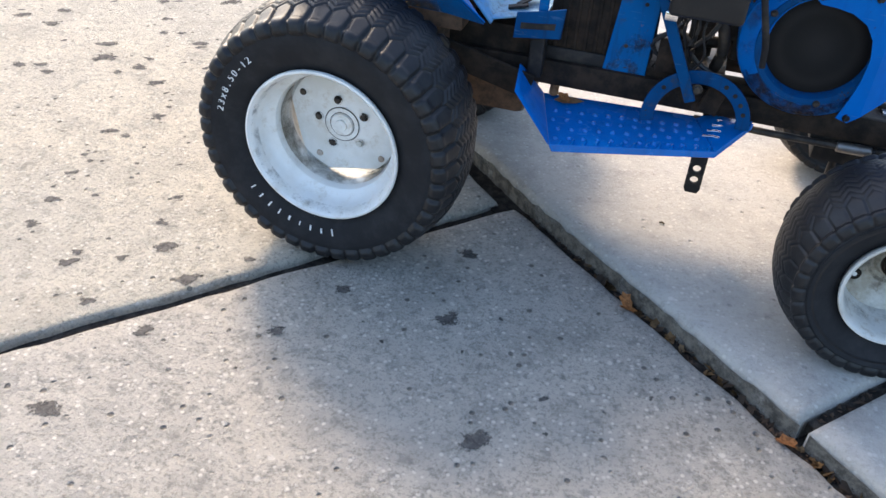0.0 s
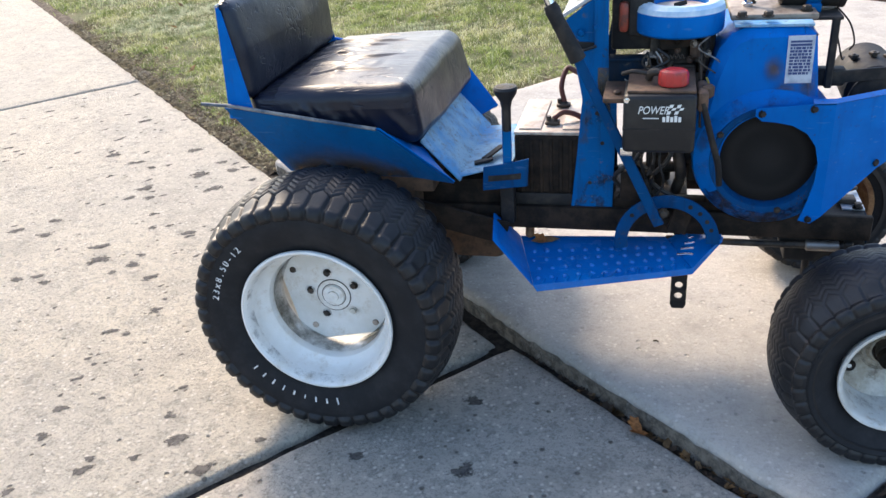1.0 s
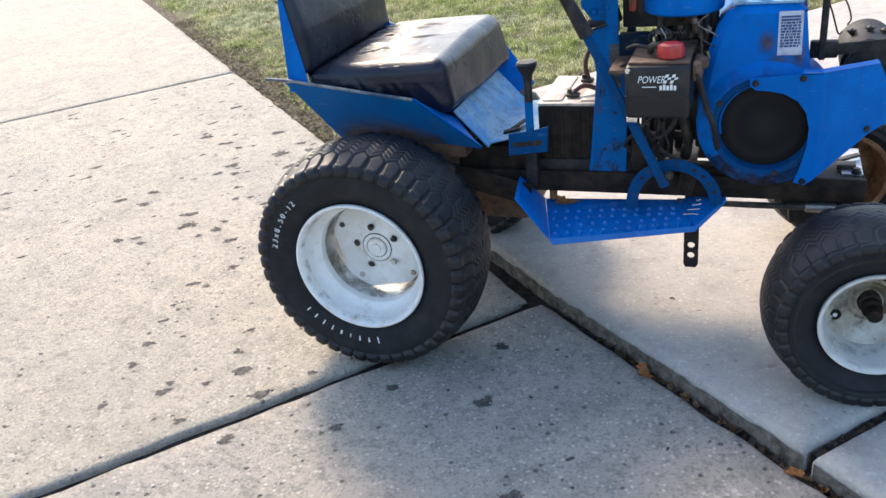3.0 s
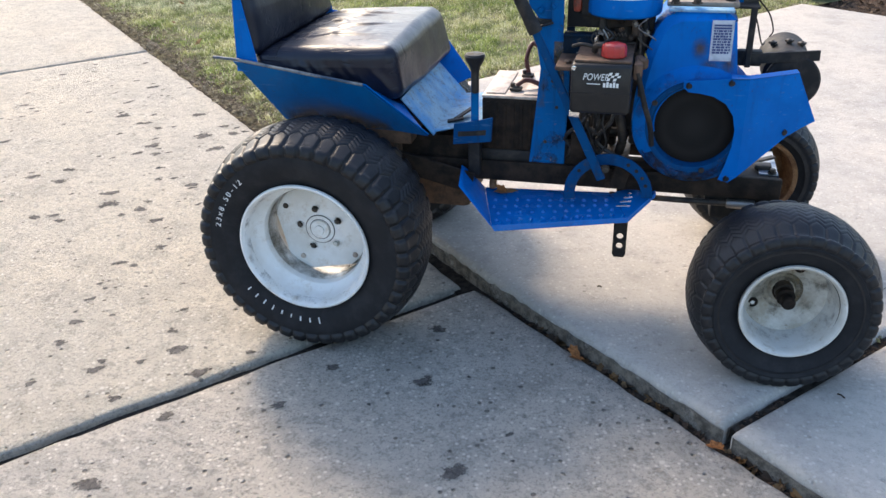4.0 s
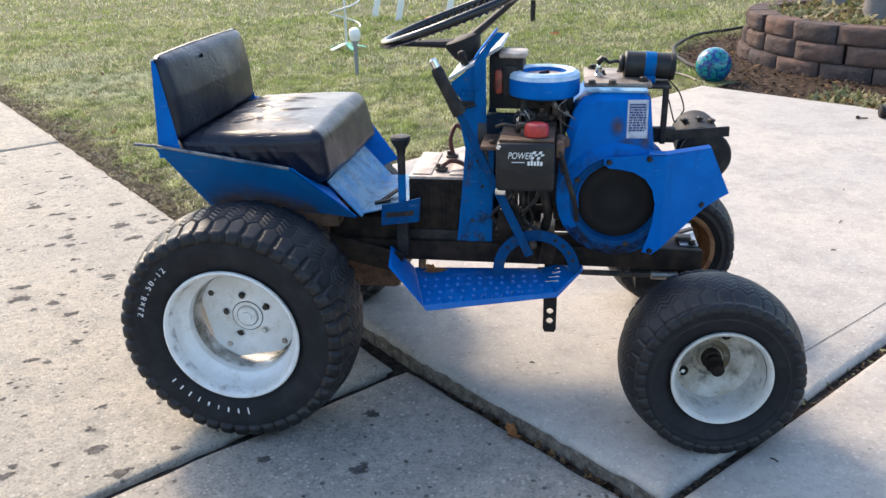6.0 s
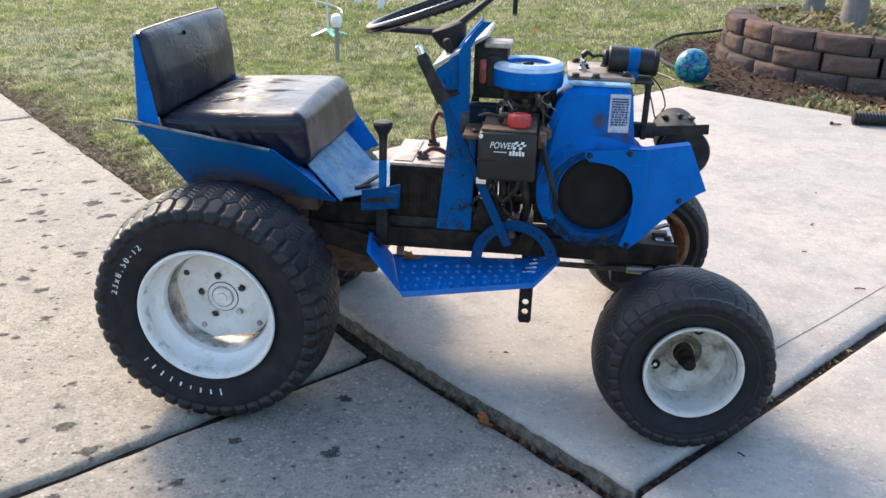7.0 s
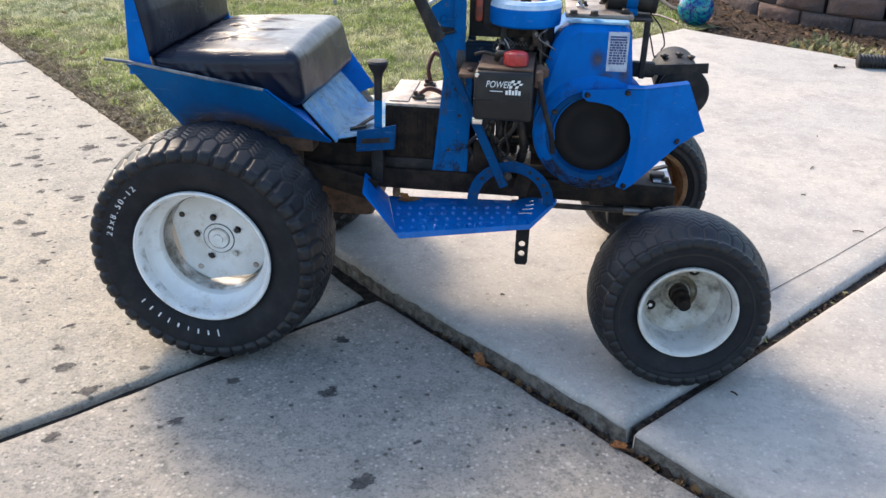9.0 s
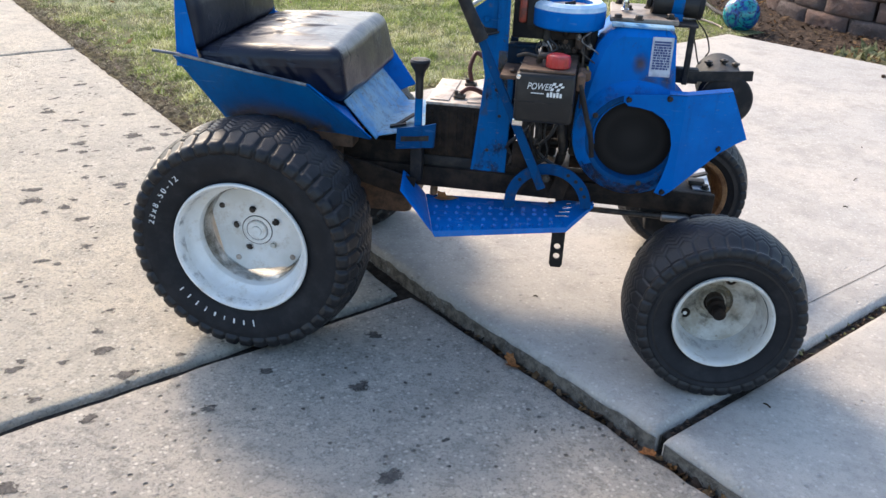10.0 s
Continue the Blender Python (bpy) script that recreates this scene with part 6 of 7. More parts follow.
def on_shield(x, z):
    return (x, 0.262 + max(0.0, x - 0.99) * 0.555, z)


sh = [(0.850, 0.655), (0.951, 0.664), (1.098, 0.667), (1.154, 0.548), (1.128, 0.538), (1.092, 0.519), (0.972, 0.418), (0.950, 0.424), (0.962, 0.465), (0.970, 0.505), (0.972, 0.545), (0.964, 0.580), (0.946, 0.606), (0.918, 0.622), (0.888, 0.628), (0.862, 0.630), (0.850, 0.640)]
sh_flat = [(0.850, 0.655), (0.951, 0.664), (0.990, 0.6652), (0.990, 0.4332)] + sh[6:]
sh_bent = [(0.990, 0.6652), (1.098, 0.667), (1.154, 0.548), (1.128, 0.538), (1.092, 0.519), (0.990, 0.4332)]
shield = part("belt_shield", joined(plate([on_shield(x, z) for x, z in sh_flat], (0, 0.0035, 0), 0), plate([on_shield(x, z) for x, z in sh_bent], (-0.0016, 0.0032, 0), 0)), "blue", tractor, "bright blue sheet belt shield")
part("shield_fold", joined(plate([on_shield(0.951, 0.662), on_shield(0.990, 0.6635), (0.990, 0.276, 0.668), (0.951, 0.276, 0.667)], (0, 0, 0.003), 0), plate([on_shield(0.990, 0.6635), on_shield(1.098, 0.6655), (1.093, 0.334, 0.670), (0.990, 0.276, 0.668)], (0, 0, 0.003), 0)), "blue_gloss", shield)
for x, z in ((0.862, 0.645), (0.953, 0.655), (1.085, 0.530), (0.968, 0.428)):
    p = Vector(on_shield(x, z))
    part("shield_bolt", hexbolt(p, (0.32, -0.95, 0), 0.0058, 0.006), "matt", shield)
gr = lathe([(0.112, 0.2835), (0.118, 0.2855), (0.130, 0.2915), (0.1385, 0.2970)], 72)
gr.transform(Matrix.Translation(HC))
part("grime_band", gr, "grime", house, "brown grime round the housing")
ol = lathe([(0.111, 0.2827), (0.118, 0.2847), (0.130, 0.2907), (0.1415, 0.2985), (0.1448, 0.314), (0.1448, 0.36)], 72)
bmesh.ops.delete(ol, geom=[v for v in ol.verts if v.co.z > -0.035 - 0.03 * math.sin(v.co.x * 40)], context="VERTS")
ol.transform(Matrix.Translation(HC))
part("oily_dirt", ol, "oil", house, "black oily dirt low on the housing")
# brown smudges on the shroud beside the sticker
for x, z, r in ((0.900, 0.668, 0.040), (0.878, 0.720, 0.030), (0.945, 0.690, 0.034)):
    sm = bmesh.new()
    lay = sm.verts.layers.float.new("fade")
    mid = sm.verts.new((x, 0.2992, z))
    mid[lay] = 0.8
    ring = [sm.verts.new((min(0.958, x + r * 0.7 * math.cos(t * math.pi / 10)), 0.2992, z + r * math.sin(t * math.pi / 10))) for t in range(20)]
    for t in range(20):
        sm.faces.new((mid, ring[t], ring[(t + 1) % 20]))
    part("smudge", sm, "mud", house, "brown smudge")
# sticker with unreadable print
LB = Matrix.Translation((0.922, 0.2985, 0.739)) @ Matrix.Rotation(radians(-1), 4, "Y")
lb = box(-0.0235, 0.0235, -0.0006, 0.0006, -0.045, 0.045, 0.0002, 1)
lb.transform(LB)
sticker = part("data_label", lb, "sticker", house, "silver data sticker with small blue print")
q = random.Random(9)
ink = bmesh.new()
for r in range(11):
    z = 0.036 - 0.006 * r
    x = -0.021
    while x < 0.018:
        w = q.uniform(0.003, 0.011) if r not in (0, 1) else 0.041
        w = min(w, 0.0215 - x)
        b = box(x, x + w, -0.0011, -0.0006, z - (0.0044 if r else 0.004), z, 0)
        ink = joined(ink, b)
        x += w + q.uniform(0.001, 0.0025)
ink.transform(LB @ Matrix.Diagonal((0.9, 1, 1, 1)))
part("print_block", ink, "ink", sticker, smooth=False)

# oily parts low in the engine bay
part("oil_filler", joined(drum((0.668, 0.375, 0.44), (0.676, 0.345, 0.535), 0.017, 18), drum((0.676, 0.345, 0.535), (0.6775, 0.340, 0.552), 0.021, 18, 0.004)), "greasy", tractor, "greasy oil filler neck")
part("drain_elbow", tube(smooth_path([(0.715, 0.36, 0.44), (0.722, 0.34, 0.49), (0.712, 0.335, 0.55), (0.725, 0.35, 0.60)], 6), 0.012, 12), "iron", tractor)
# cables low in the engine bay
wires = random.Random(21)
for k in range(9):
    x, y = wires.uniform(0.60, 0.74), wires.uniform(0.27, 0.34)
    pts = smooth_path([(x, y, 0.60), (x + wires.uniform(-0.03, 0.03), y - 0.02, 0.55), (x + wires.uniform(-0.05, 0.05), y - 0.01, 0.49), (x + wires.uniform(-0.06, 0.06), y + 0.02, 0.42)], 5)
    part("cable", tube(pts, wires.choice((0.0035, 0.0025, 0.005)), 7), wires.choice(("black", "matt", "iron", "yellow" if k == 3 else "black")), tractor)
part("sump_pipe", joined(drum((0.640, 0.40, 0.475), (0.745, 0.40, 0.480), 0.012, 16), drum((0.628, 0.45, 0.43), (0.628, 0.45, 0.60), 0.013, 14), drum((0.692, 0.44, 0.43), (0.692, 0.44, 0.60), 0.011, 14), box(0.716, 0.745, 0.36, 0.38, 0.50, 0.60, 0.004), drum((0.61, 0.38, 0.552), (0.70, 0.40, 0.548), 0.006, 10), box(0.655, 0.668, 0.33, 0.345, 0.47, 0.60, 0.003)), "iron", tractor, "oily black pipes under the engine")
part("clamp_block", box(0.60, 0.625, 0.215, 0.24, 0.572, 0.590, 0.003), "chrome", tractor)
part("linkage_plate", box(0.60, 0.655, 0.29, 0.30, 0.44, 0.51, 0.004), "greasy", tractor)
for p in ((0.63, 0.288, 0.50), (0.67, 0.288, 0.47)):
    part("pivot_bolt", hexbolt(p, (0, -1, 0), 0.007, 0.01), "iron", tractor)

# ---- battery in its tray ----
battery = thing("battery", "black lead battery with a dusty pale lid", "battery")
case = part("case", box(0.372, 0.520, 0.330, 0.560, 0.400, 0.5705, 0.005), "greasy", battery, "black ribbed battery case")
for k in range(7):
    part("rib", box(0.384 + 0.021 * k, 0.392 + 0.021 * k, 0.327, 0.331, 0.425, 0.562, 0.001, 1), "greasy", case)

part("lid", joined(box(0.372, 0.520, 0.331, 0.560, 0.5705, 0.578, 0.002), box(0.380, 0.428, 0.345, 0.545, 0.578, 0.5815, 0.0015), box(0.474, 0.512, 0.345, 0.545, 0.578, 0.5815, 0.0015)), "battery", battery, "pale dusty battery lid")
for x, y in ((0.451, 0.379), (0.462, 0.500)):
    part("terminal", joined(drum((x, y, 0.574), (x, y, 0.592), 0.009, 16), box(x - 0.017, x + 0.014, y - 0.012, y + 0.012, 0.580, 0.588, 0.003), drum((x - 0.01, y, 0.588), (x - 0.01, y, 0.598), 0.006, 6, 0.001)), "iron", battery, "corroded terminal clamp")
part("positive_cable", tube(smooth_path([(0.462, 0.500, 0.592), (0.455, 0.508, 0.626), (0.466, 0.530, 0.660), (0.490, 0.525, 0.652), (0.535, 0.520, 0.640)], 7), 0.006, 10), "red_wire", battery, "dark red battery cable")
part("negative_cable", tube(smooth_path([(0.451, 0.379, 0.592), (0.474, 0.393, 0.602), (0.509, 0.400, 0.588), (0.545, 0.400, 0.55)], 7), 0.006, 10), "red_wire", battery)
part("battery_tray", joined(box(0.362, 0.532, 0.322, 0.575, 0.392, 0.399, 0.002), box(0.362, 0.532, 0.322, 0.326, 0.399, 0.440, 0.001)), "matt", tractor)


# ---- stains on the drive ----
SPOTS = ((-0.34, -0.09, 24), (-0.235, -0.17, 25), (-0.82, 0.60, 24), (-0.93, 0.67, 26), (-1.06, 0.69, 32), (-1.12, 0.77, 26), (-1.15, 0.53, 19), (-1.26, 0.54, 22), (-0.765, 0.30, 20), (-0.69, -0.03, 19), (-0.66, -0.13, 14),
         (-0.405, -0.013, 14), (-0.72, 0.09, 12), (-1.38, 0.84, 26), (-0.93, 0.73, 14), (-0.86, 0.90, 24), (-1.41, 0.95, 24), (0.288, 0.144, 20), (0.317, -0.084, 26), (0.457, -0.375, 28), (0.01, -0.247, 18),
         (-0.383, -0.304, 18), (-0.23, -0.339, 19), (-0.266, -0.572, 30), (-0.408, -0.162, 11), (-0.50, -0.182, 11), (0.077, -0.079, 18))
FAR_SPOTS = ((-1.70, 2.03, 30), (-1.244, 1.662, 34), (-1.075, 1.40, 40), (-0.955, 1.27, 34), (-1.047, 1.536, 24), (-0.964, 1.456, 26), (-0.92, 1.487, 16), (-1.448, 1.50, 24), (-1.41, 1.515, 20), (-1.59, 1.59, 32), (-1.23, 1.255, 32),
             (-1.25, 1.16, 24), (-1.163, 1.165, 22), (-1.07, 1.032, 18), (-1.85, 2.12, 16), (-1.33, 1.463, 22))
for k, (x, y, r) in enumerate(SPOTS + FAR_SPOTS):
    blot(x, y, r * 0.00070, k, 1.5, 0.6 + 0.5 * math.sin(k * 7))
    blot(x + 0.012 * math.sin(k * 3), y + 0.01 * math.cos(k * 5), r * 0.0005, k + 50, 1.8, 0.4)
sr = random.Random(31)
for k in range(190):
    a, b = sr.uniform(-3.3, -0.05), -abs(sr.gauss(0.0, 0.9)) - 0.06
    p = ab(a, b)
    blot(p.x, p.y, sr.choice((0.004, 0.006, 0.009, 0.013)) * sr.uniform(0.7, 1.25), 200 + k, sr.uniform(1.2, 2.2), 0.75 + sr.uniform(-0.5, 0.5))
for k in range(70):
    a, b = sr.uniform(0.05, 2.2), sr.uniform(-2.0, -0.06)
    p = ab(a, b)
    blot(p.x, p.y, sr.choice((0.003, 0.004, 0.007)), 500 + k, sr.uniform(1.1, 2.0), sr.uniform(0, 3))
tagged(part("leaf_stains", stain_b, "stain"), "dark oval leaf stains on the driveway", "stain", kind="stuff")

# twigs and grit on the patio
for k in range(34):
    a, b = sr.uniform(-0.7, 2.6), sr.uniform(0.1, 3.2)
    p = ab(a, b, rise(b) + (0.0445 if a < PATIO_A1 else 0.0385))
    t = sr.uniform(0, 3.14)
    l = sr.uniform(0.006, 0.018)
    d = Vector((math.cos(t), math.sin(t), 0)) * l
    tagged(part("twig", tube([p - d + Vector((0, 0, 0.0015)), p + Vector((0, 0, 0.004)), p + d + Vector((0, 0, 0.0015))], 0.0018, 6), "soil"), "tiny dark twig lying on the patio", "twig", "grit on the patio")

# ---- planter of stacked retaining blocks ----
planter = thing("planter_ring", "round raised bed of three block courses", "planter")
PH, PL = 0.128, 0.375


def block_mesh(R, seed):
    """One wedge block with a bulging split face; its middle lies on the x axis."""
    q = random.Random(seed)
    half = PL / R / 2 * 0.97
    bm = bmesh.new()
    n, mz = 13, 8
    fr = []
    for i in range(n):
        u = i / (n - 1)
        t = -half + 2 * half * u
        col = []
        for j in range(mz):
            v = j / (mz - 1)
            inner = 1.0 if 0 < i < n - 1 and 0 < j < mz - 1 else 0.45
            bulge = 0.034 * (1 - (2 * u - 1) ** 6) * (1 - 0.55 * (2 * v - 1) ** 6) + inner * (0.009 * noise.noise((u * 4 + seed, v * 2.2, seed)) + 0.012 * noise.noise((u * 13, v * 7 + seed, 3)) + q.uniform(-0.003, 0.003))
            rr = R - 0.034 + bulge
            col.append(bm.verts.new((rr * math.cos(t), rr * math.sin(t), PH * (0.02 + 0.965 * v))))
        fr.append(col)
    bk = [[bm.verts.new(((R - 0.20) * math.cos(t), (R - 0.20) * math.sin(t), PH * (0.02 + 0.965 * v))) for v in (0, 1)] for t in (-half * 0.95, half * 0.95)]
    for i in range(n - 1):
        for j in range(mz - 1):
            bm.faces.new((fr[i][j], fr[i + 1][j], fr[i + 1][j + 1], fr[i][j + 1]))
    bm.faces.new([c[-1] for c in fr] + [bk[1][1], bk[0][1]])
    bm.faces.new([c[0] for c in fr][::-1] + [bk[0][0], bk[1][0]])
    bm.faces.new(fr[0][::-1] + [bk[0][0], bk[0][1]][:0] + [bk[0][0], bk[0][1]])
    bm.faces.new(fr[-1] + [bk[1][1], bk[1][0]])
    bm.faces.new((bk[0][0], bk[1][0], bk[1][1], bk[0][1]))
    finish(bm, True, 40)
    me = bpy.data.meshes.new("block")
    bm.to_mesh(me)
    bm.free()
    me.materials.append(M["block"])
    return me


PZ = rise(to_ab(2.3, 4.3)[1]) - 0.036
for course in range(3):
    R = PLANTER_R - 0.022 * course
    meshes = [block_mesh(R, course * 10 + k) for k in range(7)]
    n = int(2 * math.pi * R / PL)
    for k in range(n):
        ob = new("block", meshes[(k * 3 + course) % 7])
        ob.parent = planter
        ob.matrix_basis = Matrix.Translation((PLANTER.x, PLANTER.y, PZ + PH * course)) @ Matrix.Rotation(2 * math.pi * (k + 0.5 * (course % 2)) / n + 0.1 * course, 4, "Z") @ Matrix.Translation((random.Random(k * 3 + course).uniform(-0.028, 0.014), 0, 0)) @ Matrix.Translation((PLANTER_R, 0, 0)) @ Matrix.Rotation(random.Random(k * 7 + course).uniform(-0.05, 0.05), 4, "Z") @ Matrix.Translation((-PLANTER_R, 0, 0))
soil = lathe([(0, PZ + PH * 3 - 0.03), (0.6, PZ + PH * 3 - 0.035), (PLANTER_R - 0.15, PZ + PH * 3 - 0.06), (PLANTER_R - 0.15, PZ)], 48)
soil.transform(Matrix.Translation(PLANTER) @ Matrix.Rotation(math.pi / 2, 4, "X"))
part("soil", soil, "soil", planter, "dark soil filling")

# the bed of soil round it, as a raised sheet
bed = bmesh.new()
pts = {}
N = 60
for i in range(N):
    for j in range(N):
        x, y = 1.2 + 5.4 * i / (N - 1), 1.2 + 6.6 * j / (N - 1)
        if in_bed(x, y):
            pts[i, j] = bed.verts.new((x, y, lawn_z(x, y) - 0.015 + 0.015 * noise.noise((x * 6, y * 6, 0))))
for i in range(N - 1):
    for j in range(N - 1):
        q4 = [pts.get(k) for k in ((i, j), (i + 1, j), (i + 1, j + 1), (i, j + 1))]
        if all(q4):
            bed.faces.new(q4)
tagged(part("flower_bed", bed, "soil", angle=80), "bare brown mulch bed round the block planter", "flower bed", kind="structure")


def scatter(name, label, category, material, n, region, size, ok, seed, lift=0.014, up=0.6):
    """Loose small flakes in one mesh."""
    q = np.random.default_rng(seed)
    v, f = [], []
    (x0, x1), (y0, y1) = region
    while len(f) < n:
        x, y = q.uniform(x0, x1), q.uniform(y0, y1)
        z = ok(x, y)
        if z is None:
            continue
        s = size * q.uniform(0.5, 1.4)
        t = q.uniform(0, 6.28)
        d, e = np.array((math.cos(t), math.sin(t), q.uniform(-up, up))) * s, np.array((-math.sin(t), math.cos(t), q.uniform(-up, up))) * s * q.uniform(0.3, 0.6)
        c = np.array((x, y, z + lift))
        k = len(v)
        v += [tuple(c - d), tuple(c + e), tuple(c + d + np.array((0, 0, s * 0.2))), tuple(c - e)]
        f.append((k, k + 1, k + 2, k + 3))
    me = bpy.data.meshes.new(name)
    me.from_pydata(v, [], f)
    me.materials.append(M[material])
    return tagged(new(name, me), label, category, kind="stuff")


def bed_z(x, y):
    if not in_bed(x, y) or (Vector((x, y, 0)) - PLANTER).length < PLANTER_R:
        return None
    return lawn_z(x, y) - 0.015


def top_z(x, y):
    d = (Vector((x, y, 0)) - PLANTER).length
    return PZ + PH * 3 - 0.04 if d < PLANTER_R - 0.2 else None


def strip_z(x, y):
    a, b = to_ab(x, y)
    return lawn_z(x, y) - 0.015 if far_b(a) + 0.01 < b < PATIO_B + 0.42 and a > -0.95 and in_bed(x, y) else None


def joint_z(x, y):
    """The dirt in the open joints along the patio slab."""
    a, b = to_ab(x, y)
    if 0.02 < a < 2.6 and abs(b - 0.055 * a - 0.006) < 0.012:
        return -0.019
    if abs(a + 0.021 * b - PATIO_A1) < 0.012 and 0.1 < b < 2.4 and noise.noise((b * 4, 0, 0)) > -0.1:
        return rise(b) + 0.020
    return None


scatter("joint_litter", "leaf crumbs and dirt in the slab joints", "litter", "mulch", 1100, ((0.3, 3.0), (-1.4, 2.2)), 0.007, joint_z, 8, 0.003, 0.8)
scatter("joint_weeds", "thin green weeds in the slab joint", "weeds", "weed", 60, ((0.9, 2.4), (-0.3, 1.6)), 0.008, lambda x, y: joint_z(x, y) if to_ab(x, y)[1] > 0.4 else None, 9, 0.010, 1.2)
scatter("mulch", "brown bark mulch and leaf crumbs", "mulch", "mulch", 6500, ((1.2, 4.6), (2.4, 6.9)), 0.016, bed_z, 1)
scatter("fallen_leaves", "dry pale brown fallen leaves", "leaves", "leaf", 330, ((1.2, 4.6), (2.2, 6.9)), 0.026, bed_z, 2)
scatter("bed_weeds", "low green and yellow weeds", "weeds", "weed", 1500, ((1.9, 4.4), (2.0, 4.6)), 0.034, strip_z, 3, 0.03, 1.2)
scatter("bed_leaves", "pale dead leaves among the weeds", "leaves", "leaf", 620, ((1.9, 4.4), (2.0, 4.6)), 0.030, strip_z, 6, 0.03, 0.9)
scatter("planter_weeds", "ground cover plants in the planter", "weeds", "weed", 1500, ((1.9, 4.3), (4.0, 6.5)), 0.038, top_z, 4, 0.03, 1.3)
scatter("planter_leaves", "pale dead leaves in the planter", "leaves", "leaf", 500, ((1.9, 4.3), (4.0, 6.5)), 0.030, top_z, 14, 0.03, 0.8)
scatter("lawn_leaves", "scattered pale dead leaves on the lawn", "leaves", "leaf", 170, ((-5, 3), (1.6, 11)), 0.022, lambda x, y: lawn_z(x, y) + 0.018 if in_lawn(x, y) else None, 5)

# tree in the planter: only its foot is ever seen
tree = thing("young_tree", "grey-barked tree with two stems rising from the planter", "tree")
tb = PZ + PH * 3 - 0.06
tp = [(2.95, 5.02, tb), (2.95, 5.02, tb + 0.05), (2.955, 5.03, tb + 0.3), (2.97, 5.04, tb + 1.0), (2.95, 5.07, tb + 1.8), (2.99, 5.06, tb + 2.6)]
part("trunk", tube(smooth_path(tp, 5), 0.1, 18, radii=[0.105 - 0.0018 * k if k > 4 else 0.150 - 0.010 * k for k in range(26)]), "bark", tree, "rough grey trunk")
tp2 = [(2.91, 5.92, tb), (2.91, 5.93, tb + 0.1), (2.89, 5.96, tb + 0.8), (2.84, 6.02, tb + 2.2)]
part("stem", tube(smooth_path(tp2, 5), 0.08, 14, radii=[0.105 - 0.003 * k for k in range(16)]), "bark", tree, "second darker stem behind the trunk")
for k in range(6):
    t = k * 1.05
    z = tb + 1.9 + 0.12 * k
    part("limb", tube(smooth_path([(2.96, 5.06, z), (2.96 + 0.35 * math.cos(t), 5.06 + 0.35 * math.sin(t), z + 0.35), (2.96 + 0.6 * math.cos(t + 0.2), 5.06 + 0.6 * math.sin(t + 0.2), z + 0.9)], 5), 0.03, 8, radii=[0.04 - 0.003 * i for i in range(11)]), "bark", tree)

# ball
bx_, by_ = 1.743, 4.385
bz_ = lawn_z(bx_, by_) - 0.015
bb = bmesh.new()
bmesh.ops.create_uvsphere(bb, u_segments=48, v_segments=28, radius=0.121)
bb.transform(Matrix.Translation((bx_, by_, bz_ + 0.119)))
ball = tagged(part("bowling_ball", bb, "ball"), "marbled teal and blue bowling ball on the mulch", "ball")

# black edging round the bed
ep = []
for k in range(40):
    t = radians(112 + 100 * k / 39)
    x, y = 3.15 + 1.58 * math.cos(t), 5.2 + 1.58 * math.sin(t)
    ep.append((x, y, lawn_z(x, y) + 0.035))
tagged(part("garden_edging", tube(ep, 0.013, 8), "matt"), "black plastic edging round the flower bed", "edging")
tagged(part("garden_hose", tube(smooth_path([(1.42, 4.42, 0.11), (1.50, 4.36, 0.115), (1.58, 4.28, 0.105), (1.61, 4.22, 0.095)], 6), 0.008, 10), "alu"), "short pale pipe end beside the ball", "pipe")

# corrugated drain pipe
pa = ab(-0.385, 3.435)
pb = pa + Vector((0.62, -0.02, 0))
n = 140
rad = [0.031 + (0.006 if k % 4 < 2 else 0.0) for k in range(n)]
zc = rise(3.44) + 0.044 + 0.037
pipe = thing("drain_pipe", "black corrugated plastic drain pipe lying on the patio", "pipe")
part("hose", tube([Vector((*pa.lerp(pb, k / (n - 1)).xy, zc)) for k in range(n)], 0.05, 24, radii=rad), "black", pipe, "ribbed black hose", angle=60)
part("end_cap", drum(Vector((*(pa - (pb - pa).normalized() * 0.004).xy, zc)), Vector((*pa.xy, zc)), 0.030, 24, 0.002), "matt", pipe)
tagged(part("nail", joined(tube([ab(-0.445, 3.33, zc - 0.032), ab(-0.41, 3.36, zc - 0.032)], 0.004, 8), drum(ab(-0.45, 3.33, zc - 0.037), ab(-0.45, 3.33, zc - 0.021), 0.010, 12)), "soil"), "small dark fitting beside the drain pipe", "fitting")

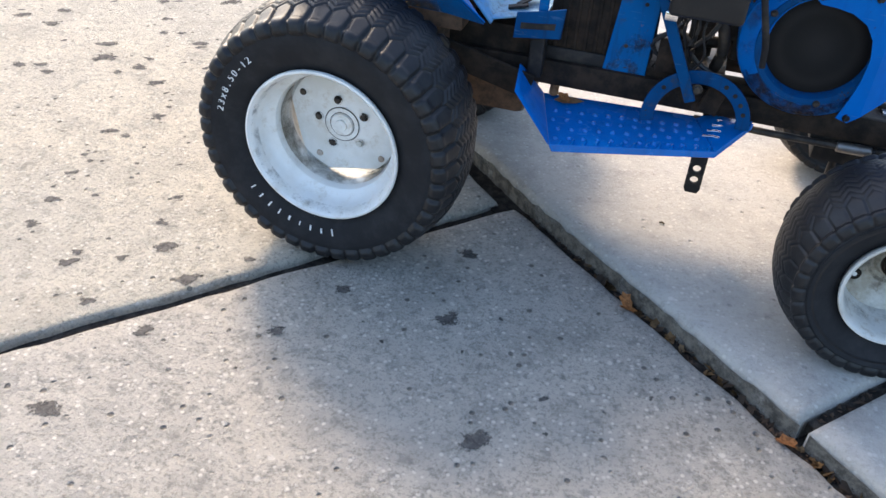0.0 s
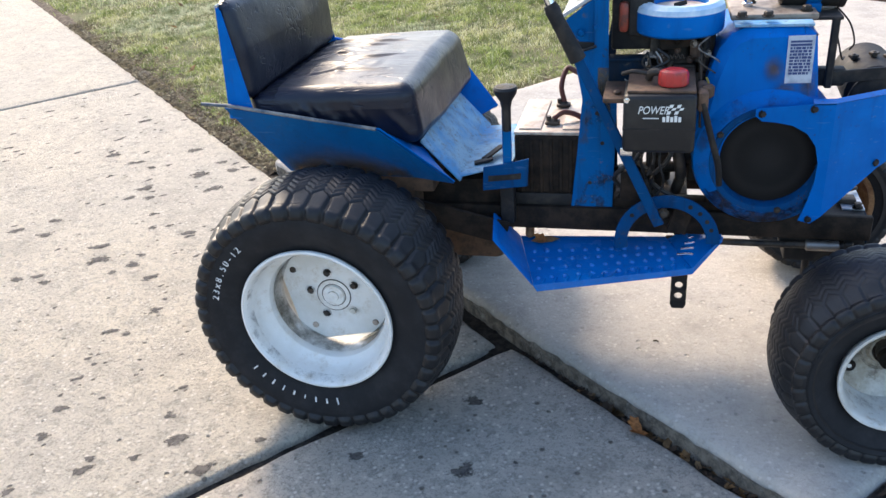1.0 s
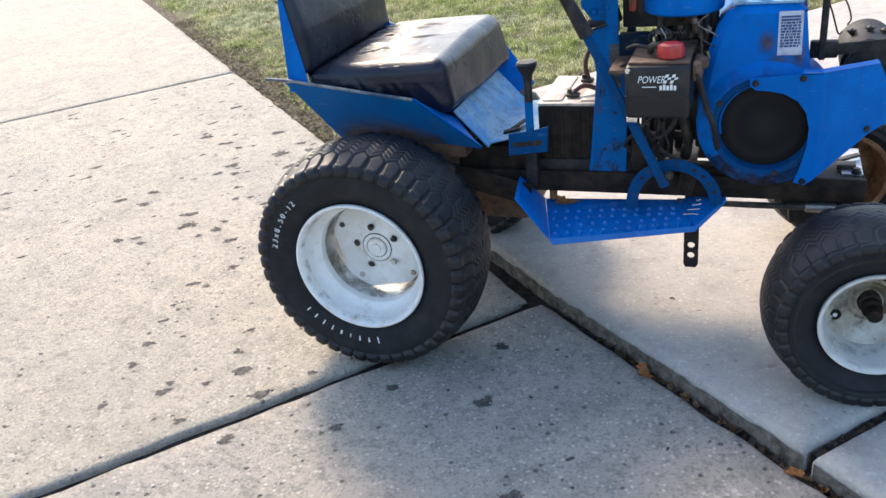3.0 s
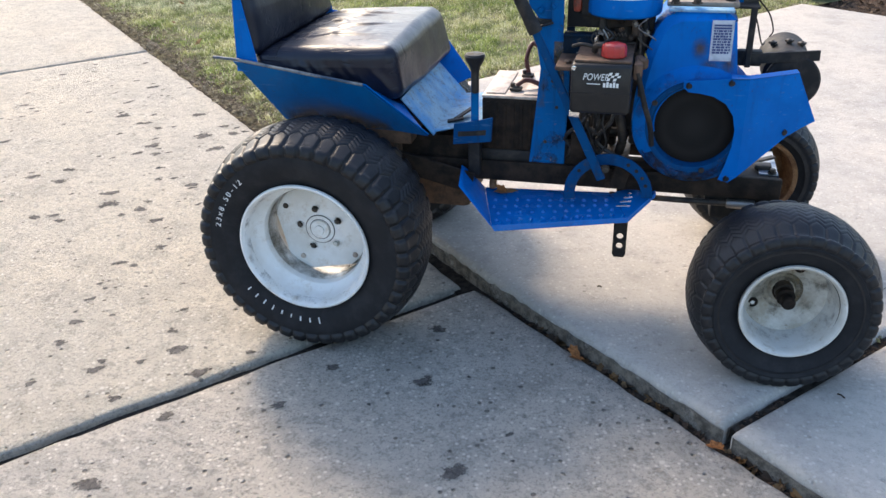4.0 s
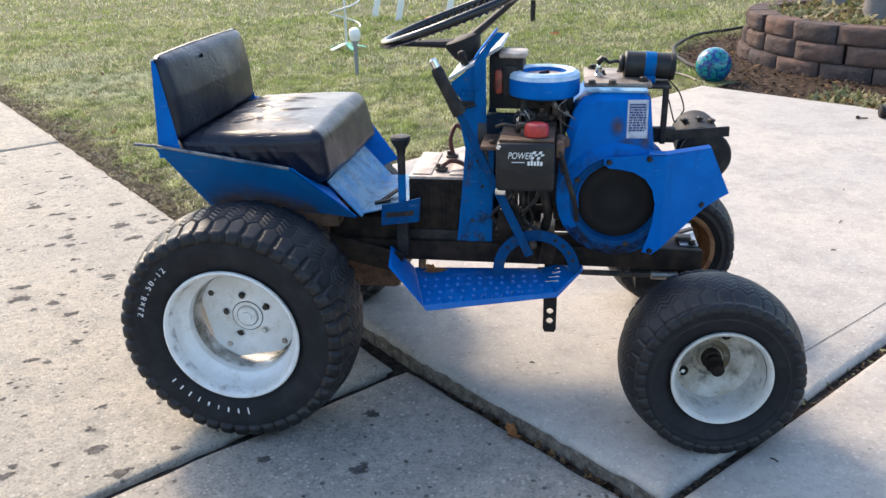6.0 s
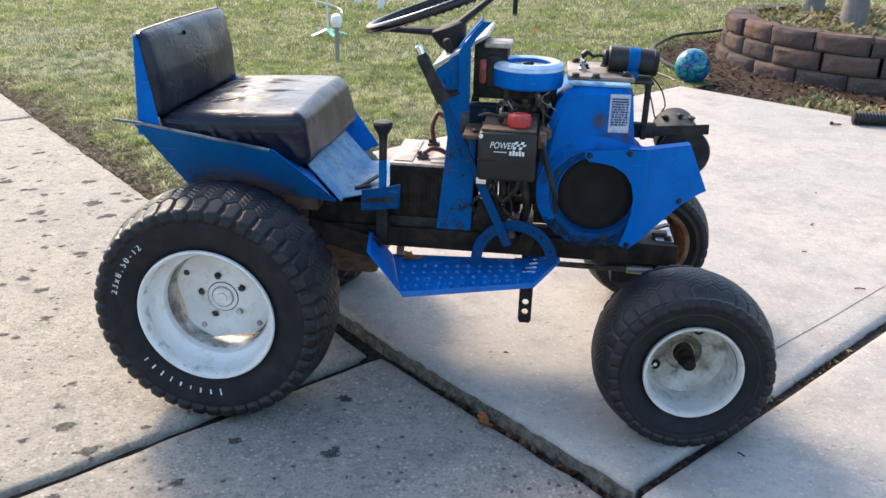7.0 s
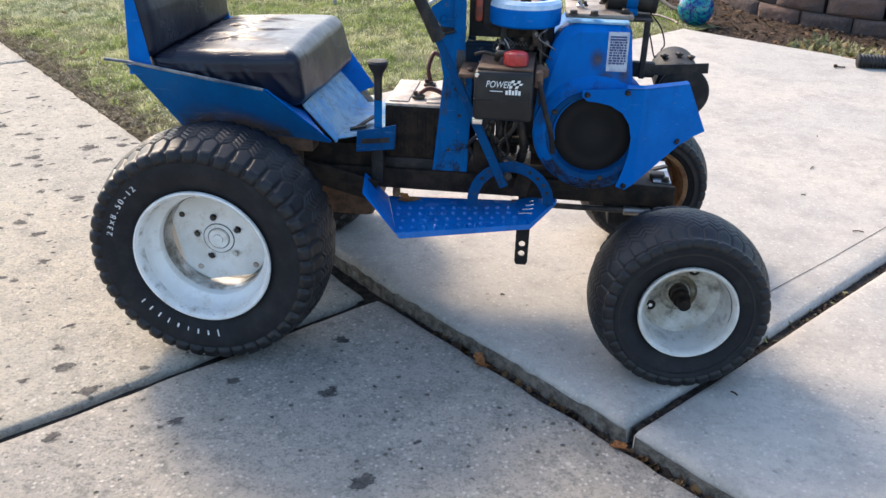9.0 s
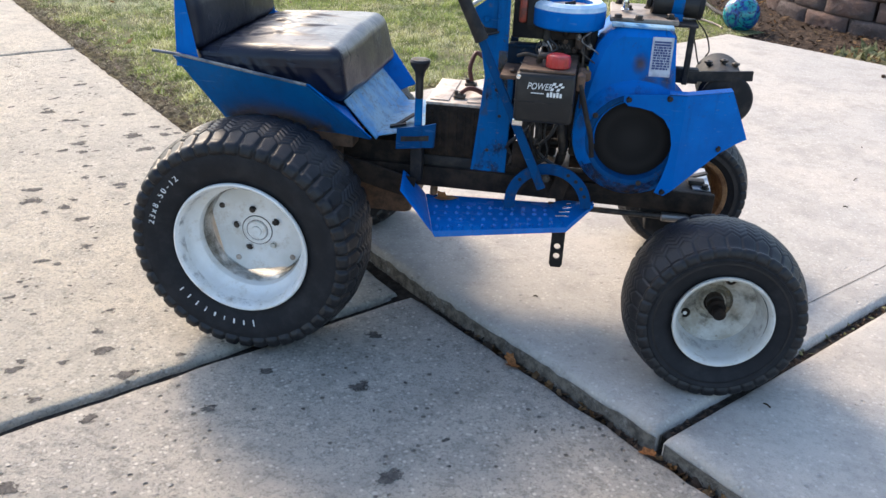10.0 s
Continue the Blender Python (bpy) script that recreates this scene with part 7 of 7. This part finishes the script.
# ---- lawn ornaments ----
def solar_lamp(x, y, h, label):
    z = lawn_z(x, y)
    ob = thing("solar_lamp", label, "garden lamp", group="solar lamps on the lawn")
    part("stake", joined(drum((x, y, z + 0.02), (x, y, z + h * 0.72), 0.016, 14), drum((x, y, z - 0.03), (x, y, z + 0.03), 0.010, 10)), "grey_plastic", ob, "grey stake")
    part("collar", drum((x, y, z + h * 0.70), (x, y, z + h * 0.76), 0.028, 18), "grey_plastic", ob)
    gl = lathe([(0, 0), (0.030, 0.002), (0.042, 0.03), (0.044, 0.055), (0.036, 0.082), (0.018, 0.096), (0, 0.098)], 24)
    gl.transform(Matrix.Translation((x, y, z + h * 0.75)) @ Matrix.Rotation(math.pi / 2, 4, "X"))
    part("globe", gl, "frost", ob, "frosted white globe")


solar_lamp(-0.835, 4.56, 0.36, "solar stake lamp with a frosted white globe")
for x, y in ((-1.45, 7.9), (-1.12, 7.6), (-0.62, 8.0)):
    z = lawn_z(x, y)
    ob = thing("lawn_marker", "slim white plastic stake leaning in the lawn", "garden stake", group="white stakes on the lawn")
    part("blade", bar((x, y, z), (x + 0.05, y, z + 0.26), 0.07, 0.01, (1, 0, 0)), "frost", ob)
sx, sy = -1.22, 5.75
sz = lawn_z(sx, sy)
spin = thing("spiral_ornament", "pale wire spiral ornament with a mint green foot", "garden ornament")
part("pole", drum((sx, sy, sz), (sx, sy, sz + 0.95), 0.010, 10), "wire", spin)
part("spiral", tube([(sx + 0.13 * math.cos(t * 0.35), sy + 0.13 * math.sin(t * 0.35), sz + 0.20 + 0.0125 * t) for t in range(56)], 0.007, 7), "wire", spin)
for k in range(5):
    t = 2 * math.pi * k / 5 + 0.3
    part("foot", bar((sx, sy, sz + 0.06), (sx + 0.17 * math.cos(t), sy + 0.17 * math.sin(t), sz + 0.015), 0.045, 0.008, (-math.sin(t), math.cos(t), 0)), "green" if k % 2 == 0 else "frost", spin)
# dark bracket shape on the lawn with a pale arm, its use unknown
hx, hy = 0.36, 7.35
hz = lawn_z(hx, hy)
hook = thing("iron_bracket", "small dark iron bracket standing on the lawn", "bracket")
part("post", bar((hx, hy, hz), (hx, hy, hz + 0.26), 0.05, 0.03, (1, 0, 0)), "matt", hook)
part("arm", bar((hx - 0.22, hy, hz + 0.25), (hx + 0.02, hy, hz + 0.25), 0.05, 0.03, (0, 0, 1)), "wire", hook)
leaf_at("maple_leaf", "orange maple leaf lying on the lawn", -0.78, 7.6, lawn_z(-0.78, 7.6) + 0.02, 0.10, "orange_leaf", 901, 30)
leaf_at("maple_leaf", "orange maple leaf lying on the lawn", 0.62, 6.35, lawn_z(0.62, 6.35) + 0.02, 0.06, "orange_leaf", 902, 30)
